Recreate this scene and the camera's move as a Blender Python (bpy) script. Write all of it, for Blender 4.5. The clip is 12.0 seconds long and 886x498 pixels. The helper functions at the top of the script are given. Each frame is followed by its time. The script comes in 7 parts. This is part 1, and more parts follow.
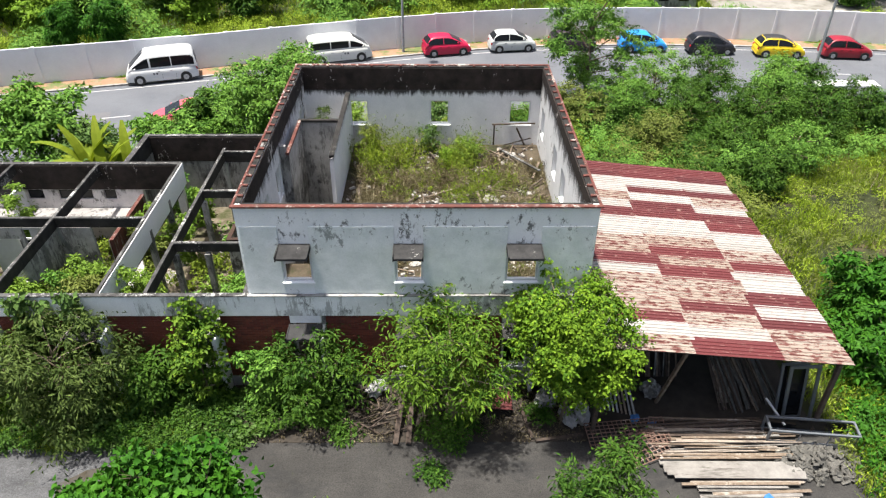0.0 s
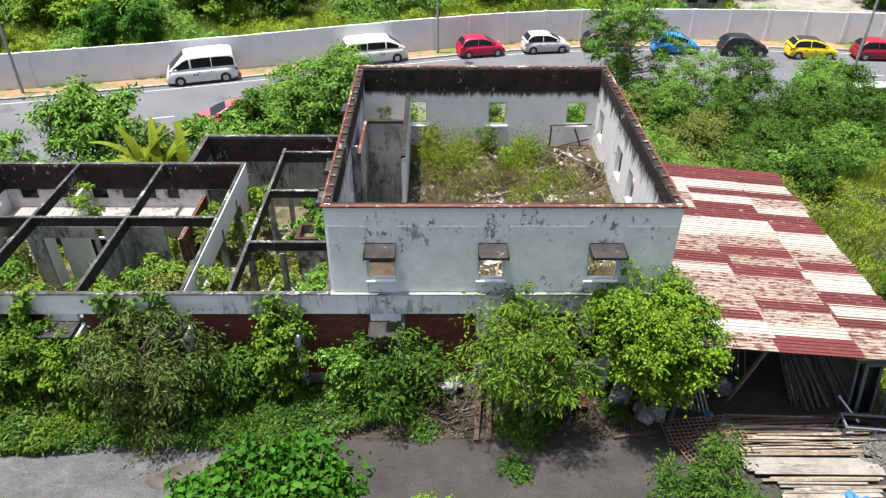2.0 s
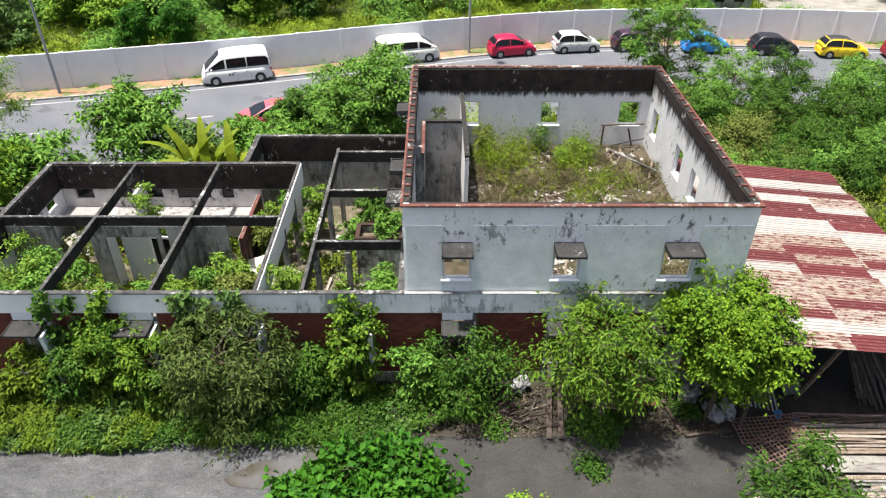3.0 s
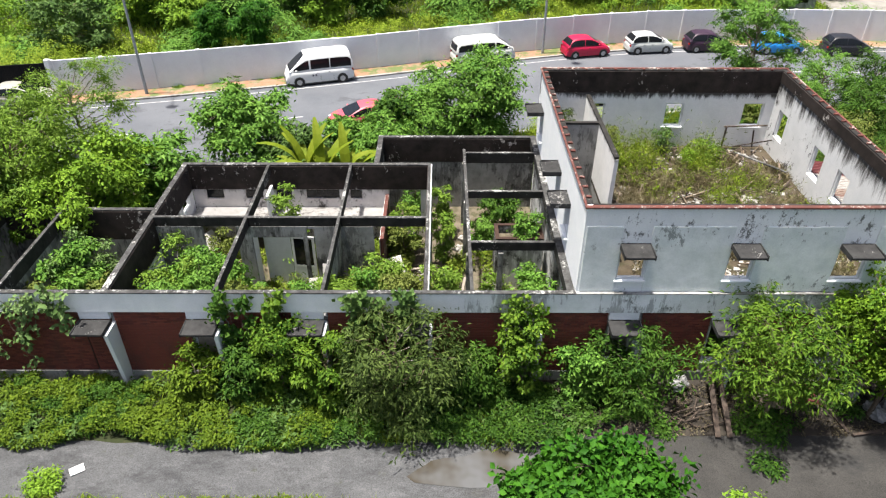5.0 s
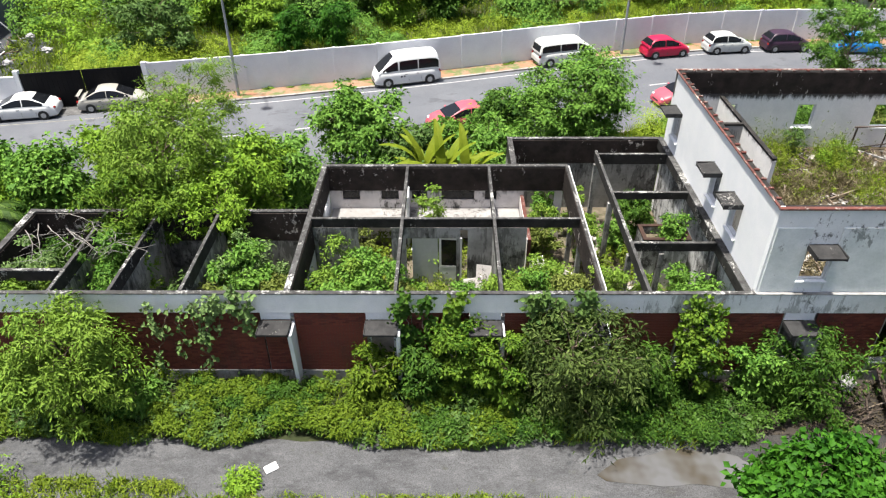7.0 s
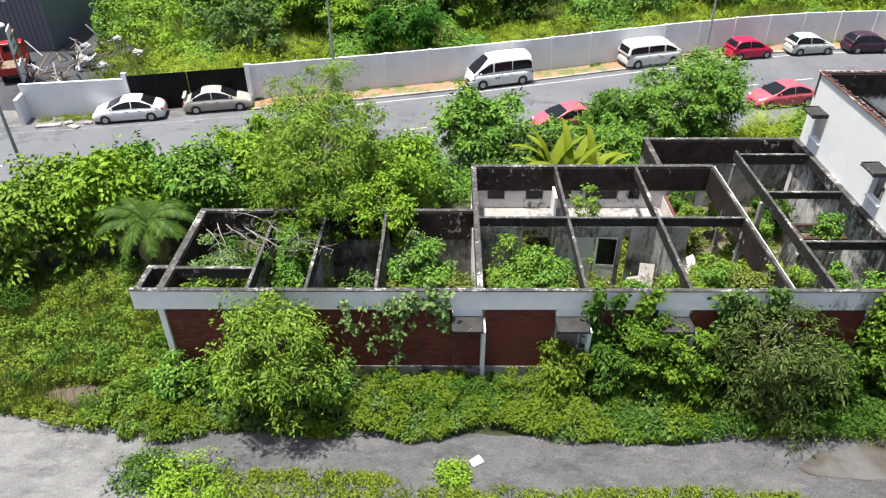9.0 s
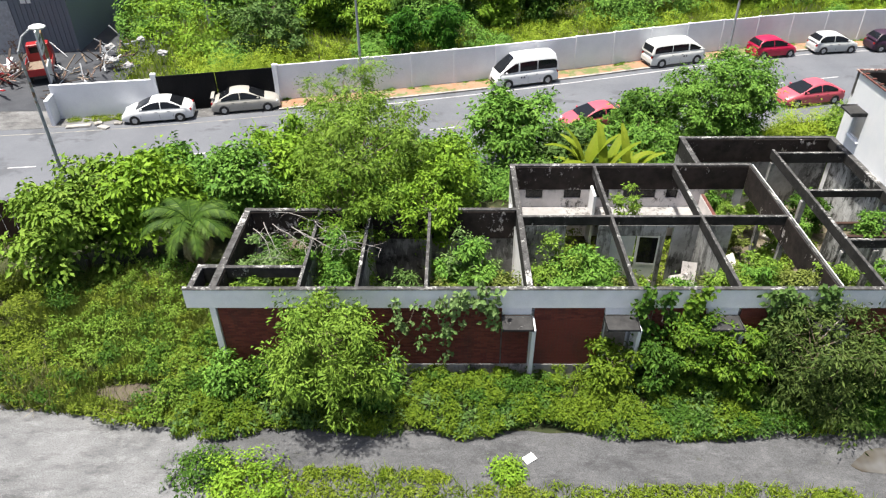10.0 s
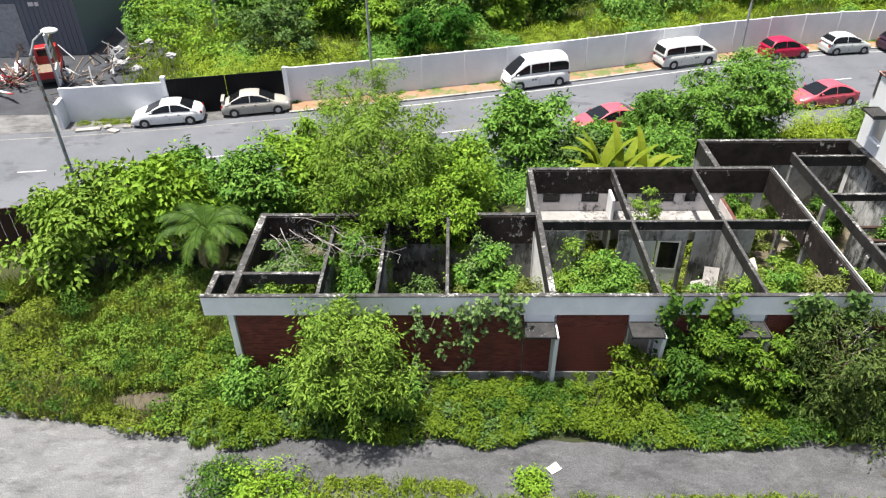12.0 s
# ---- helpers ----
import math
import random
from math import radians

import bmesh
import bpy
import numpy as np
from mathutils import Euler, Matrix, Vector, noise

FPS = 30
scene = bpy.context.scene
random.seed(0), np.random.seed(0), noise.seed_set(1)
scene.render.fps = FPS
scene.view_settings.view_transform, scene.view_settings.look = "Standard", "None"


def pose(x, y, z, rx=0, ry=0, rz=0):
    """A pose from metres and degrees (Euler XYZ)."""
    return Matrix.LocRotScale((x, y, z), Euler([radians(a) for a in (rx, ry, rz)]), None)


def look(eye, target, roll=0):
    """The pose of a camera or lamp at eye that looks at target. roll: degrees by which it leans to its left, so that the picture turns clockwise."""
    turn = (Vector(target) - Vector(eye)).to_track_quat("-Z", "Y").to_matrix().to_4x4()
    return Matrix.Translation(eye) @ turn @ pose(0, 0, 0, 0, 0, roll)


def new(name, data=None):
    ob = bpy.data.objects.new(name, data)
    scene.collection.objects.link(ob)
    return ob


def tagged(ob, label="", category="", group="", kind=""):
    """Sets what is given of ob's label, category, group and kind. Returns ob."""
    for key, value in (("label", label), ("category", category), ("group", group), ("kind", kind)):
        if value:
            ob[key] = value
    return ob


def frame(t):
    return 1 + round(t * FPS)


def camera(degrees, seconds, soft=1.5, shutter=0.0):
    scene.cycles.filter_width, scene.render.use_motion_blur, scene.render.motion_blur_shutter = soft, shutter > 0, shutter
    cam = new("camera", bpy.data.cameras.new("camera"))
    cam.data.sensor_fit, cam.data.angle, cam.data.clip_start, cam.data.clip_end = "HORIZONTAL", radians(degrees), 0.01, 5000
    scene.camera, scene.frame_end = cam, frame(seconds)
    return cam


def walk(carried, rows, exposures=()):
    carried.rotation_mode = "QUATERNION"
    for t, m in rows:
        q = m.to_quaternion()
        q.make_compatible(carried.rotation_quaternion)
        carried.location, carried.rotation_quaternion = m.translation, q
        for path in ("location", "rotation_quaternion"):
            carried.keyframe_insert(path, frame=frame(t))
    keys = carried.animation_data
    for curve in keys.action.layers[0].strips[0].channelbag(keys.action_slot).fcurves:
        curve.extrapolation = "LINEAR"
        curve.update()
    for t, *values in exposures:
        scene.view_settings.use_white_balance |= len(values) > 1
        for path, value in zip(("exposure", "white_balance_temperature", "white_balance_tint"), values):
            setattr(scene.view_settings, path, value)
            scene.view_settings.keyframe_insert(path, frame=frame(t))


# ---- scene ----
cam = camera(64.8, 12.0, soft=1.25)
PATH = [
    (0, (5.868, -17.36, 17.588), (5.891, -15.713, 16.453), 0.4),
    (0.5, (5.568, -17.381, 17.577), (5.592, -15.734, 16.443), 0.4),
    (1, (5.012, -17.444, 17.594), (5.037, -15.796, 16.461), 0.4),
    (1.5, (4.31, -17.557, 17.667), (4.332, -15.91, 16.533), 0.4),
    (2, (3.354, -17.643, 17.742), (3.373, -15.996, 16.608), 0.4),
    (2.5, (2.308, -17.69, 17.771), (2.325, -16.044, 16.636), 0.4),
    (3, (1.055, -17.709, 17.777), (1.07, -16.063, 16.642), 0.3),
    (3.2, (0.517, -17.725, 17.782), (0.534, -16.079, 16.646), 0.4),
    (4.8, (-3.873, -17.908, 17.999), (-3.86, -16.264, 16.859), 0.4),
    (5, (-4.382, -17.901, 17.972), (-4.377, -16.256, 16.834), 0.2),
    (5.5, (-5.758, -17.948, 18.0), (-5.755, -16.302, 16.864), 0.1),
    (6, (-7.203, -17.98, 18.053), (-7.207, -16.335, 16.915), -0.0),
    (6.5, (-8.61, -18.021, 18.107), (-8.617, -16.377, 16.968), -0.1),
    (7, (-10.111, -18.095, 18.185), (-10.123, -16.452, 17.045), -0.2),
    (7.2, (-10.699, -18.158, 18.208), (-10.715, -16.515, 17.067), -0.2),
    (8.8, (-15.864, -18.591, 18.426), (-15.885, -16.946, 17.289), -0.2),
    (9, (-16.467, -18.606, 18.426), (-16.49, -16.961, 17.288), -0.4),
    (9.5, (-17.515, -18.696, 18.471), (-17.544, -17.053, 17.331), -0.6),
    (10, (-18.073, -18.756, 18.499), (-18.105, -17.112, 17.36), -0.7),
    (10.5, (-18.409, -18.787, 18.524), (-18.442, -17.143, 17.384), -0.7),
    (11, (-18.588, -18.719, 18.513), (-18.623, -17.075, 17.374), -0.8),
    (11.5, (-18.7, -18.577, 18.476), (-18.735, -16.932, 17.338), -0.8),
    (12, (-18.741, -18.365, 18.457), (-18.778, -16.72, 17.32), -0.9),
]
walk(cam, [(t, look(eye, target, roll)) for t, eye, target, roll in PATH])

# ---- light ----
world = bpy.data.worlds.new("sky")
scene.world = world
world.use_nodes = True
SUN_EL, SUN_AZ = radians(79), radians(-97)   # azimuth from +y towards +x
wn = world.node_tree.nodes
sky = wn.new("ShaderNodeTexSky")
sky.sky_type, sky.sun_disc = "NISHITA", False
sky.sun_elevation, sky.sun_rotation = SUN_EL, SUN_AZ
sky.air_density, sky.dust_density, sky.ozone_density = 1.0, 5.0, 0.6
world.node_tree.links.new(sky.outputs[0], wn["Background"].inputs[0])
wn["Background"].inputs[1].default_value = 0.098
sun = new("sun", bpy.data.lights.new("sun", "SUN"))
sun.data.energy, sun.data.angle, sun.data.color = 5.8, radians(2.0), (1.0, 0.95, 0.86)
sun_dir = Vector((math.sin(SUN_AZ) * math.cos(SUN_EL), math.cos(SUN_AZ) * math.cos(SUN_EL), math.sin(SUN_EL)))
sun.matrix_world = look(sun_dir * 100, (0, 0, 0))
scene.view_settings.exposure = 0.91


# ---- materials ----
def mat(name, rough=0.8, metal=0.0, spec=0.3):
    m = bpy.data.materials.new(name)
    m.use_nodes = True
    b = m.node_tree.nodes["Principled BSDF"]
    b.inputs["Roughness"].default_value, b.inputs["Metallic"].default_value = rough, metal
    b.inputs["Specular IOR Level"].default_value = spec
    return m, m.node_tree.nodes, m.node_tree.links, b


def coords(n, l, scale=(1, 1, 1), obj=False):
    mp = n.new("ShaderNodeMapping")
    mp.inputs["Scale"].default_value = scale
    if obj:
        l.new(n.new("ShaderNodeTexCoord").outputs["Object"], mp.inputs[0])
    else:
        l.new(n.new("ShaderNodeNewGeometry").outputs["Position"], mp.inputs[0])
    return mp.outputs[0]


def noise_tex(n, l, vec, scale, detail=5, rough=0.6):
    t = n.new("ShaderNodeTexNoise")
    t.inputs["Scale"].default_value, t.inputs["Detail"].default_value, t.inputs["Roughness"].default_value = scale, detail, rough
    l.new(vec, t.inputs["Vector"])
    return t.outputs["Fac"]


def ramp(n, l, fac, stops):
    r = n.new("ShaderNodeValToRGB")
    e = r.color_ramp.elements
    while len(e) < len(stops):
        e.new(0.5)
    for el, (p, c) in zip(e, stops):
        el.position = p
        el.color = (*c, 1) if len(c) == 3 else c
    l.new(fac, r.inputs[0])
    return r.outputs[0]


def grey(v):
    return (v, v, v)


def mix(n, l, fac, a, b, mode="MIX"):
    m = n.new("ShaderNodeMix")
    m.data_type, m.blend_type = "RGBA", mode
    for s, v in ((m.inputs[0], fac), (m.inputs[6], a), (m.inputs[7], b)):
        if isinstance(v, (int, float)):
            s.default_value = v
        elif isinstance(v, tuple):
            s.default_value = (*v, 1)
        else:
            l.new(v, s)
    return m.outputs[2]


def bump(n, l, b, height, strength=0.4, dist=0.02):
    k = n.new("ShaderNodeBump")
    k.inputs["Strength"].default_value, k.inputs["Distance"].default_value = strength, dist
    l.new(height, k.inputs["Height"])
    l.new(k.outputs[0], b.inputs["Normal"])


def blotchy(name, c1, c2, scale=2.0, rough=0.85, stain=None, stain_at=(0.55, 0.7), streak=(2.5, 2.5, 0.35), fine=30, relief=0.35, spec=0.25):
    """Two-scale blotches of c1 and c2, with run-down stains of a third colour."""
    m, n, l, b = mat(name, rough, spec=spec)
    v = coords(n, l)
    base = mix(n, l, ramp(n, l, noise_tex(n, l, v, scale, 6, 0.65), [(0.35, grey(0)), (0.65, grey(1))]), c1, c2)
    f = noise_tex(n, l, v, fine, 4, 0.7)
    base = mix(n, l, 0.35, base, ramp(n, l, f, [(0.3, grey(0.35)), (0.7, grey(1.0))]), "MULTIPLY")
    if stain:
        s1 = noise_tex(n, l, coords(n, l, streak), 1.6, 9, 0.75)
        s2 = noise_tex(n, l, v, 0.55, 3, 0.6)
        both = n.new("ShaderNodeMath")
        both.operation, both.inputs[1].default_value = "MULTIPLY_ADD", 0.7
        l.new(s2, both.inputs[0])
        l.new(s1, both.inputs[2])
        s = ramp(n, l, both.outputs[0], [(stain_at[0] + 0.35, grey(0)), (stain_at[1] + 0.35, grey(1))])
        base = mix(n, l, s, base, stain)
    l.new(base, b.inputs["Base Color"])
    bump(n, l, b, f, relief, 0.015)
    return m


def plaster(name, c1, c2, mould, amount=0.5, mottle=0.8, top=None, run=1.5, rough=0.88, specks=None):
    """Painted render: soft mottling, thin vertical run-down streaks, specks of mould, and drips that hang below the height top."""
    m, n, l, b = mat(name, rough, spec=0.2)
    v = coords(n, l)
    base = mix(n, l, ramp(n, l, noise_tex(n, l, v, mottle, 7, 0.68), [(0.36, grey(0)), (0.64, grey(1))]), c1, c2)
    fine = noise_tex(n, l, v, 26, 5, 0.7)
    base = mix(n, l, 0.3, base, ramp(n, l, fine, [(0.3, grey(0.55)), (0.65, grey(1.0))]), "MULTIPLY")
    specks = amount if specks is None else specks
    thin = noise_tex(n, l, coords(n, l, (4.2, 4.2, 0.75)), 1.1, 9, 0.76)
    wide = noise_tex(n, l, v, 0.42, 4, 0.6)
    speck = noise_tex(n, l, coords(n, l, (1, 1, 0.6)), 3.6, 10, 0.78)

    def joined(a, k, c):
        q = n.new("ShaderNodeMath")
        q.operation, q.inputs[1].default_value = "MULTIPLY_ADD", k
        l.new(a, q.inputs[0])
        l.new(c, q.inputs[2])
        return q.outputs[0]
    s1 = ramp(n, l, joined(wide, 0.9, thin), [(1.13 - 0.32 * amount, grey(0)), (1.46 - 0.28 * amount, grey(0.85))])
    s2 = ramp(n, l, joined(wide, 0.7, speck), [(1.0 - 0.18 * specks, grey(0)), (1.10 - 0.18 * specks, grey(0.9))])
    base = mix(n, l, s1, base, tuple(0.55 * x + 0.45 * y for x, y in zip(mould, c2)))
    base = mix(n, l, s2, base, mould)
    if top is not None:
        sep = n.new("ShaderNodeSeparateXYZ")
        l.new(n.new("ShaderNodeNewGeometry").outputs["Position"], sep.inputs[0])
        r = n.new("ShaderNodeMapRange")
        r.inputs["From Min"].default_value, r.inputs["From Max"].default_value = top - run, top
        r.inputs["To Min"].default_value, r.inputs["To Max"].default_value = 0.0, 0.5
        l.new(sep.outputs[2], r.inputs["Value"])
        drip = n.new("ShaderNodeMath")
        drip.operation = "ADD"
        l.new(r.outputs[0], drip.inputs[0])
        l.new(noise_tex(n, l, coords(n, l, (3.2, 3.2, 0.5)), 1.2, 10, 0.8), drip.inputs[1])
        base = mix(n, l, ramp(n, l, drip.outputs[0], [(0.70, grey(0)), (0.86, grey(0.95))]), base, mould)
    l.new(base, b.inputs["Base Color"])
    bump(n, l, b, fine, 0.35, 0.012)
    return m


M_white = plaster("painted_plaster", (0.76, 0.77, 0.79), (0.70, 0.72, 0.75), (0.14, 0.14, 0.14), 0.1, 0.9, specks=-0.4)
M_front = plaster("weathered_plaster", (0.78, 0.82, 0.82), (0.62, 0.675, 0.665), (0.24, 0.265, 0.255), 0.40, 1.6, specks=0.12)
M_fascia = plaster("fascia_plaster", (0.84, 0.86, 0.88), (0.74, 0.77, 0.79), (0.09, 0.09, 0.09), 0.36, 1.2, specks=-0.1)
M_face = plaster("stained_white_plaster", (0.84, 0.86, 0.87), (0.74, 0.77, 0.78), (0.10, 0.105, 0.10), 0.35, 1.1, specks=0.28)
M_old = plaster("mouldy_white_plaster", (0.80, 0.83, 0.84), (0.66, 0.70, 0.70), (0.07, 0.075, 0.07), 0.55, 1.3, specks=0.55)
M_rosy = plaster("rosy_plaster", (0.72, 0.68, 0.67), (0.56, 0.53, 0.525), (0.06, 0.055, 0.05), 0.40, 1.2, 3.1, 1.0)
M_inner = plaster("inner_plaster", (0.80, 0.80, 0.81), (0.69, 0.70, 0.71), (0.035, 0.03, 0.028), 0.35, 1.2, 6.2, 0.6, specks=0.0)
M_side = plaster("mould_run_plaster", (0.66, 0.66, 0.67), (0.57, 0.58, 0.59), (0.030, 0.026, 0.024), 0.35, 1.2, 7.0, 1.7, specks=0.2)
M_black = plaster("mouldy_concrete", (0.014, 0.011, 0.010), (0.038, 0.029, 0.026), (0.42, 0.39, 0.37), 0.32, 1.5, specks=0.10)
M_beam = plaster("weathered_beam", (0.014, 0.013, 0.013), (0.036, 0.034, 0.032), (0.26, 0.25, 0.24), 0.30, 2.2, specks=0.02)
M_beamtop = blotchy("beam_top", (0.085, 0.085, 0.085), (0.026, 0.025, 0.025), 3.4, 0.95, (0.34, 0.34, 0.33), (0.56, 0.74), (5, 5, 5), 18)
M_grey = plaster("bare_render", (0.34, 0.34, 0.335), (0.22, 0.22, 0.215), (0.035, 0.034, 0.032), 0.55, 1.6)
M_coping = blotchy("red_coping", (0.15, 0.05, 0.04), (0.085, 0.036, 0.03), 3, 0.8, (0.36, 0.32, 0.29), (0.56, 0.7), (4, 4, 4))
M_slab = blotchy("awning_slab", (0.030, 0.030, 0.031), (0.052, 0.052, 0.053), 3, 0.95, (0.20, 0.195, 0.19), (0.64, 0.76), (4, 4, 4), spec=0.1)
M_dank = plaster("dank_render", (0.36, 0.355, 0.345), (0.18, 0.18, 0.174), (0.028, 0.028, 0.026), 0.62, 1.4)
def worn_ground(name, a1, a2, b1=None, b2=None, turn=(-4.5, 1.5)):
    """Old tarmac or concrete: broad soft patches, worn aggregate, grit and thin cracks; b1 and b2 take over along x."""
    m, n, l, b = mat(name, 0.9, spec=0.25)
    v = coords(n, l)
    broad = ramp(n, l, noise_tex(n, l, v, 0.45, 8, 0.66), [(0.34, grey(0)), (0.68, grey(1))])
    base = mix(n, l, broad, a1, a2)
    worn = noise_tex(n, l, coords(n, l, (0.7, 1.2, 1)), 1.5, 11, 0.82)
    base = mix(n, l, ramp(n, l, worn, [(0.50, grey(0)), (0.66, grey(0.8))]), base, tuple(1.3 * x for x in a2))
    if b1:
        sep = n.new("ShaderNodeSeparateXYZ")
        l.new(v, sep.inputs[0])
        r = n.new("ShaderNodeMapRange")
        r.inputs["From Min"].default_value, r.inputs["From Max"].default_value = turn
        l.new(sep.outputs[0], r.inputs["Value"])
        q = n.new("ShaderNodeMath")
        q.operation, q.inputs[1].default_value = "MULTIPLY_ADD", 0.7
        l.new(r.outputs[0], q.inputs[0])
        l.new(noise_tex(n, l, v, 0.35, 5, 0.6), q.inputs[2])
        base = mix(n, l, ramp(n, l, q.outputs[0], [(0.62, grey(0)), (1.0, grey(1))]), base, mix(n, l, broad, b1, b2))
    grit = noise_tex(n, l, v, 22, 6, 0.8)
    base = mix(n, l, 0.75, base, ramp(n, l, grit, [(0.34, grey(0.35)), (0.52, grey(1.0)), (0.72, grey(1.5))]), "MULTIPLY")
    damp = noise_tex(n, l, coords(n, l, (0.5, 1.1, 1)), 0.9, 9, 0.75)
    base = mix(n, l, ramp(n, l, damp, [(0.50, grey(0)), (0.66, grey(0.75))]), base, tuple(0.35 * x for x in a1))
    moss = noise_tex(n, l, v, 1.4, 9, 0.8)
    base = mix(n, l, ramp(n, l, moss, [(0.60, grey(0)), (0.70, grey(0.55))]), base, (0.045, 0.05, 0.02))
    l.new(base, b.inputs["Base Color"])
    bump(n, l, b, grit, 0.8, 0.02)
    return m


M_concrete = worn_ground("worn_concrete", (0.112, 0.115, 0.120), (0.158, 0.161, 0.167))
M_yardmix = worn_ground("worn_yard", (0.056, 0.058, 0.062), (0.096, 0.098, 0.103), (0.026, 0.0255, 0.0245), (0.054, 0.052, 0.050))
M_yard = worn_ground("dirty_apron", (0.09, 0.09, 0.092), (0.16, 0.16, 0.162))
M_silver = blotchy("silvered_timber", (0.26, 0.25, 0.235), (0.18, 0.17, 0.16), 3, 0.8, (0.09, 0.082, 0.074), (0.54, 0.72), (1, 6, 2))
M_asphalt = blotchy("asphalt", (0.096, 0.103, 0.119), (0.126, 0.133, 0.150), 0.25, 0.85, (0.072, 0.076, 0.086), (0.58, 0.75), (0.12, 0.3, 1), 25)
M_paint = blotchy("road_paint", (0.52, 0.52, 0.52), (0.36, 0.36, 0.37), 2, 0.7)
M_kerb = blotchy("kerb_stone", (0.34, 0.33, 0.31), (0.24, 0.23, 0.22), 1.5, 0.9, (0.12, 0.11, 0.1), (0.55, 0.7), (1, 1, 1))
M_footway = blotchy("red_footway", (0.30, 0.145, 0.085), (0.24, 0.19, 0.13), 1.4, 0.9, (0.10, 0.13, 0.045), (0.53, 0.60), (1.0, 1.0, 1), 10, 0.8)
M_bound = plaster("boundary_concrete", (0.72, 0.73, 0.76), (0.64, 0.65, 0.685), (0.28, 0.28, 0.29), 0.1, 0.7, specks=-0.1)
M_soil = blotchy("soil_and_moss", (0.022, 0.030, 0.011), (0.042, 0.048, 0.018), 0.35, 0.95, (0.075, 0.06, 0.036), (0.58, 0.74), (0.25, 0.25, 1), 8)
M_litter = blotchy("rubble_bed", (0.085, 0.070, 0.045), (0.17, 0.145, 0.11), 1.8, 0.95, (0.045, 0.05, 0.02), (0.50, 0.66), (1, 1, 1), 14, 1.0)
M_wood = blotchy("weathered_wood", (0.22, 0.175, 0.135), (0.13, 0.097, 0.072), 6, 0.85, (0.32, 0.285, 0.245), (0.58, 0.7), (3, 3, 3))
M_pale = blotchy("pale_timber", (0.33, 0.285, 0.245), (0.22, 0.185, 0.155), 4, 0.8, (0.12, 0.10, 0.085), (0.58, 0.7), (2, 2, 2))
M_dark = blotchy("dark_timber", (0.10, 0.075, 0.06), (0.05, 0.04, 0.035), 6, 0.9)
M_rubble = blotchy("broken_concrete", (0.42, 0.40, 0.37), (0.28, 0.27, 0.25), 6, 0.95)
M_stone = blotchy("dark_stone", (0.075, 0.073, 0.067), (0.14, 0.136, 0.125), 5, 0.95)
M_bark = blotchy("bark", (0.16, 0.125, 0.09), (0.09, 0.07, 0.05), 8, 0.95, (0.28, 0.27, 0.24), (0.58, 0.7), (4, 4, 1))
M_steel = blotchy("galvanised_steel", (0.34, 0.36, 0.38), (0.24, 0.25, 0.27), 3, 0.5, (0.16, 0.10, 0.07), (0.62, 0.75), (2, 2, 2))
M_rust = blotchy("rusty_steel", (0.22, 0.135, 0.105), (0.13, 0.085, 0.07), 5, 0.85, (0.34, 0.27, 0.24), (0.58, 0.7), (3, 3, 3))
M_sack = blotchy("grey_plastic_sack", (0.36, 0.36, 0.36), (0.22, 0.22, 0.225), 4, 0.6)
M_mud = blotchy("mud", (0.10, 0.082, 0.06), (0.065, 0.054, 0.04), 2, 0.6)
# Near-black brown for the house bed and the shed floor.
M_earth = blotchy("dark_earth", (0.030, 0.026, 0.022), (0.050, 0.042, 0.034), 2, 0.9)
M_debris = blotchy("roof_debris_bed", (0.046, 0.035, 0.022), (0.092, 0.074, 0.052), 1.8, 0.95, (0.026, 0.03, 0.012), (0.50, 0.66), (1, 1, 1), 14, 1.0)


def plain(name, c, rough=0.5, metal=0.0, spec=0.5, vary=0.12):
    m, n, l, b = mat(name, rough, metal, spec)
    f = noise_tex(n, l, coords(n, l), 6, 4)
    k = ramp(n, l, f, [(0.3, grey(1 - vary)), (0.7, grey(1))])
    l.new(mix(n, l, 1.0, c, k, "MULTIPLY"), b.inputs["Base Color"])
    return m


M_tyre = plain("tyre_rubber", (0.02, 0.02, 0.02), 0.9)
M_rim = plain("wheel_rim", (0.45, 0.46, 0.48), 0.35, 0.8)
M_glass = plain("dark_glass", (0.008, 0.009, 0.011), 0.12, 0, 0.3)
M_trim = plain("black_trim", (0.02, 0.02, 0.022), 0.6)
M_lamp = plain("headlamp_lens", (0.7, 0.72, 0.75), 0.15)
M_tail = plain("tail_lens", (0.35, 0.02, 0.02), 0.25)
M_bar = plain("dark_lettering", (0.08, 0.08, 0.1), 0.6)
M_gate = plain("black_sheet_gate", (0.005, 0.005, 0.006), 0.8, 0.0, 0.2)
M_blue = plain("blue_tarpaulin", (0.03, 0.14, 0.4), 0.5)
M_frame = plain("window_frame_paint", (0.62, 0.63, 0.64), 0.5)
M_alu = plain("aluminium_frame", (0.15, 0.165, 0.185), 0.45, 0.4)
M_door = plain("grey_door_paint", (0.60, 0.63, 0.65), 0.6)
M_shed = plain("dark_cladding", (0.105, 0.122, 0.15), 0.6)
M_brown = blotchy("brown_boards", (0.055, 0.03, 0.022), (0.035, 0.02, 0.016), 2, 0.8)
M_wall_red = blotchy("red_oxide_render", (0.13, 0.045, 0.036), (0.075, 0.034, 0.03), 3, 0.9, (0.3, 0.28, 0.26), (0.55, 0.66))


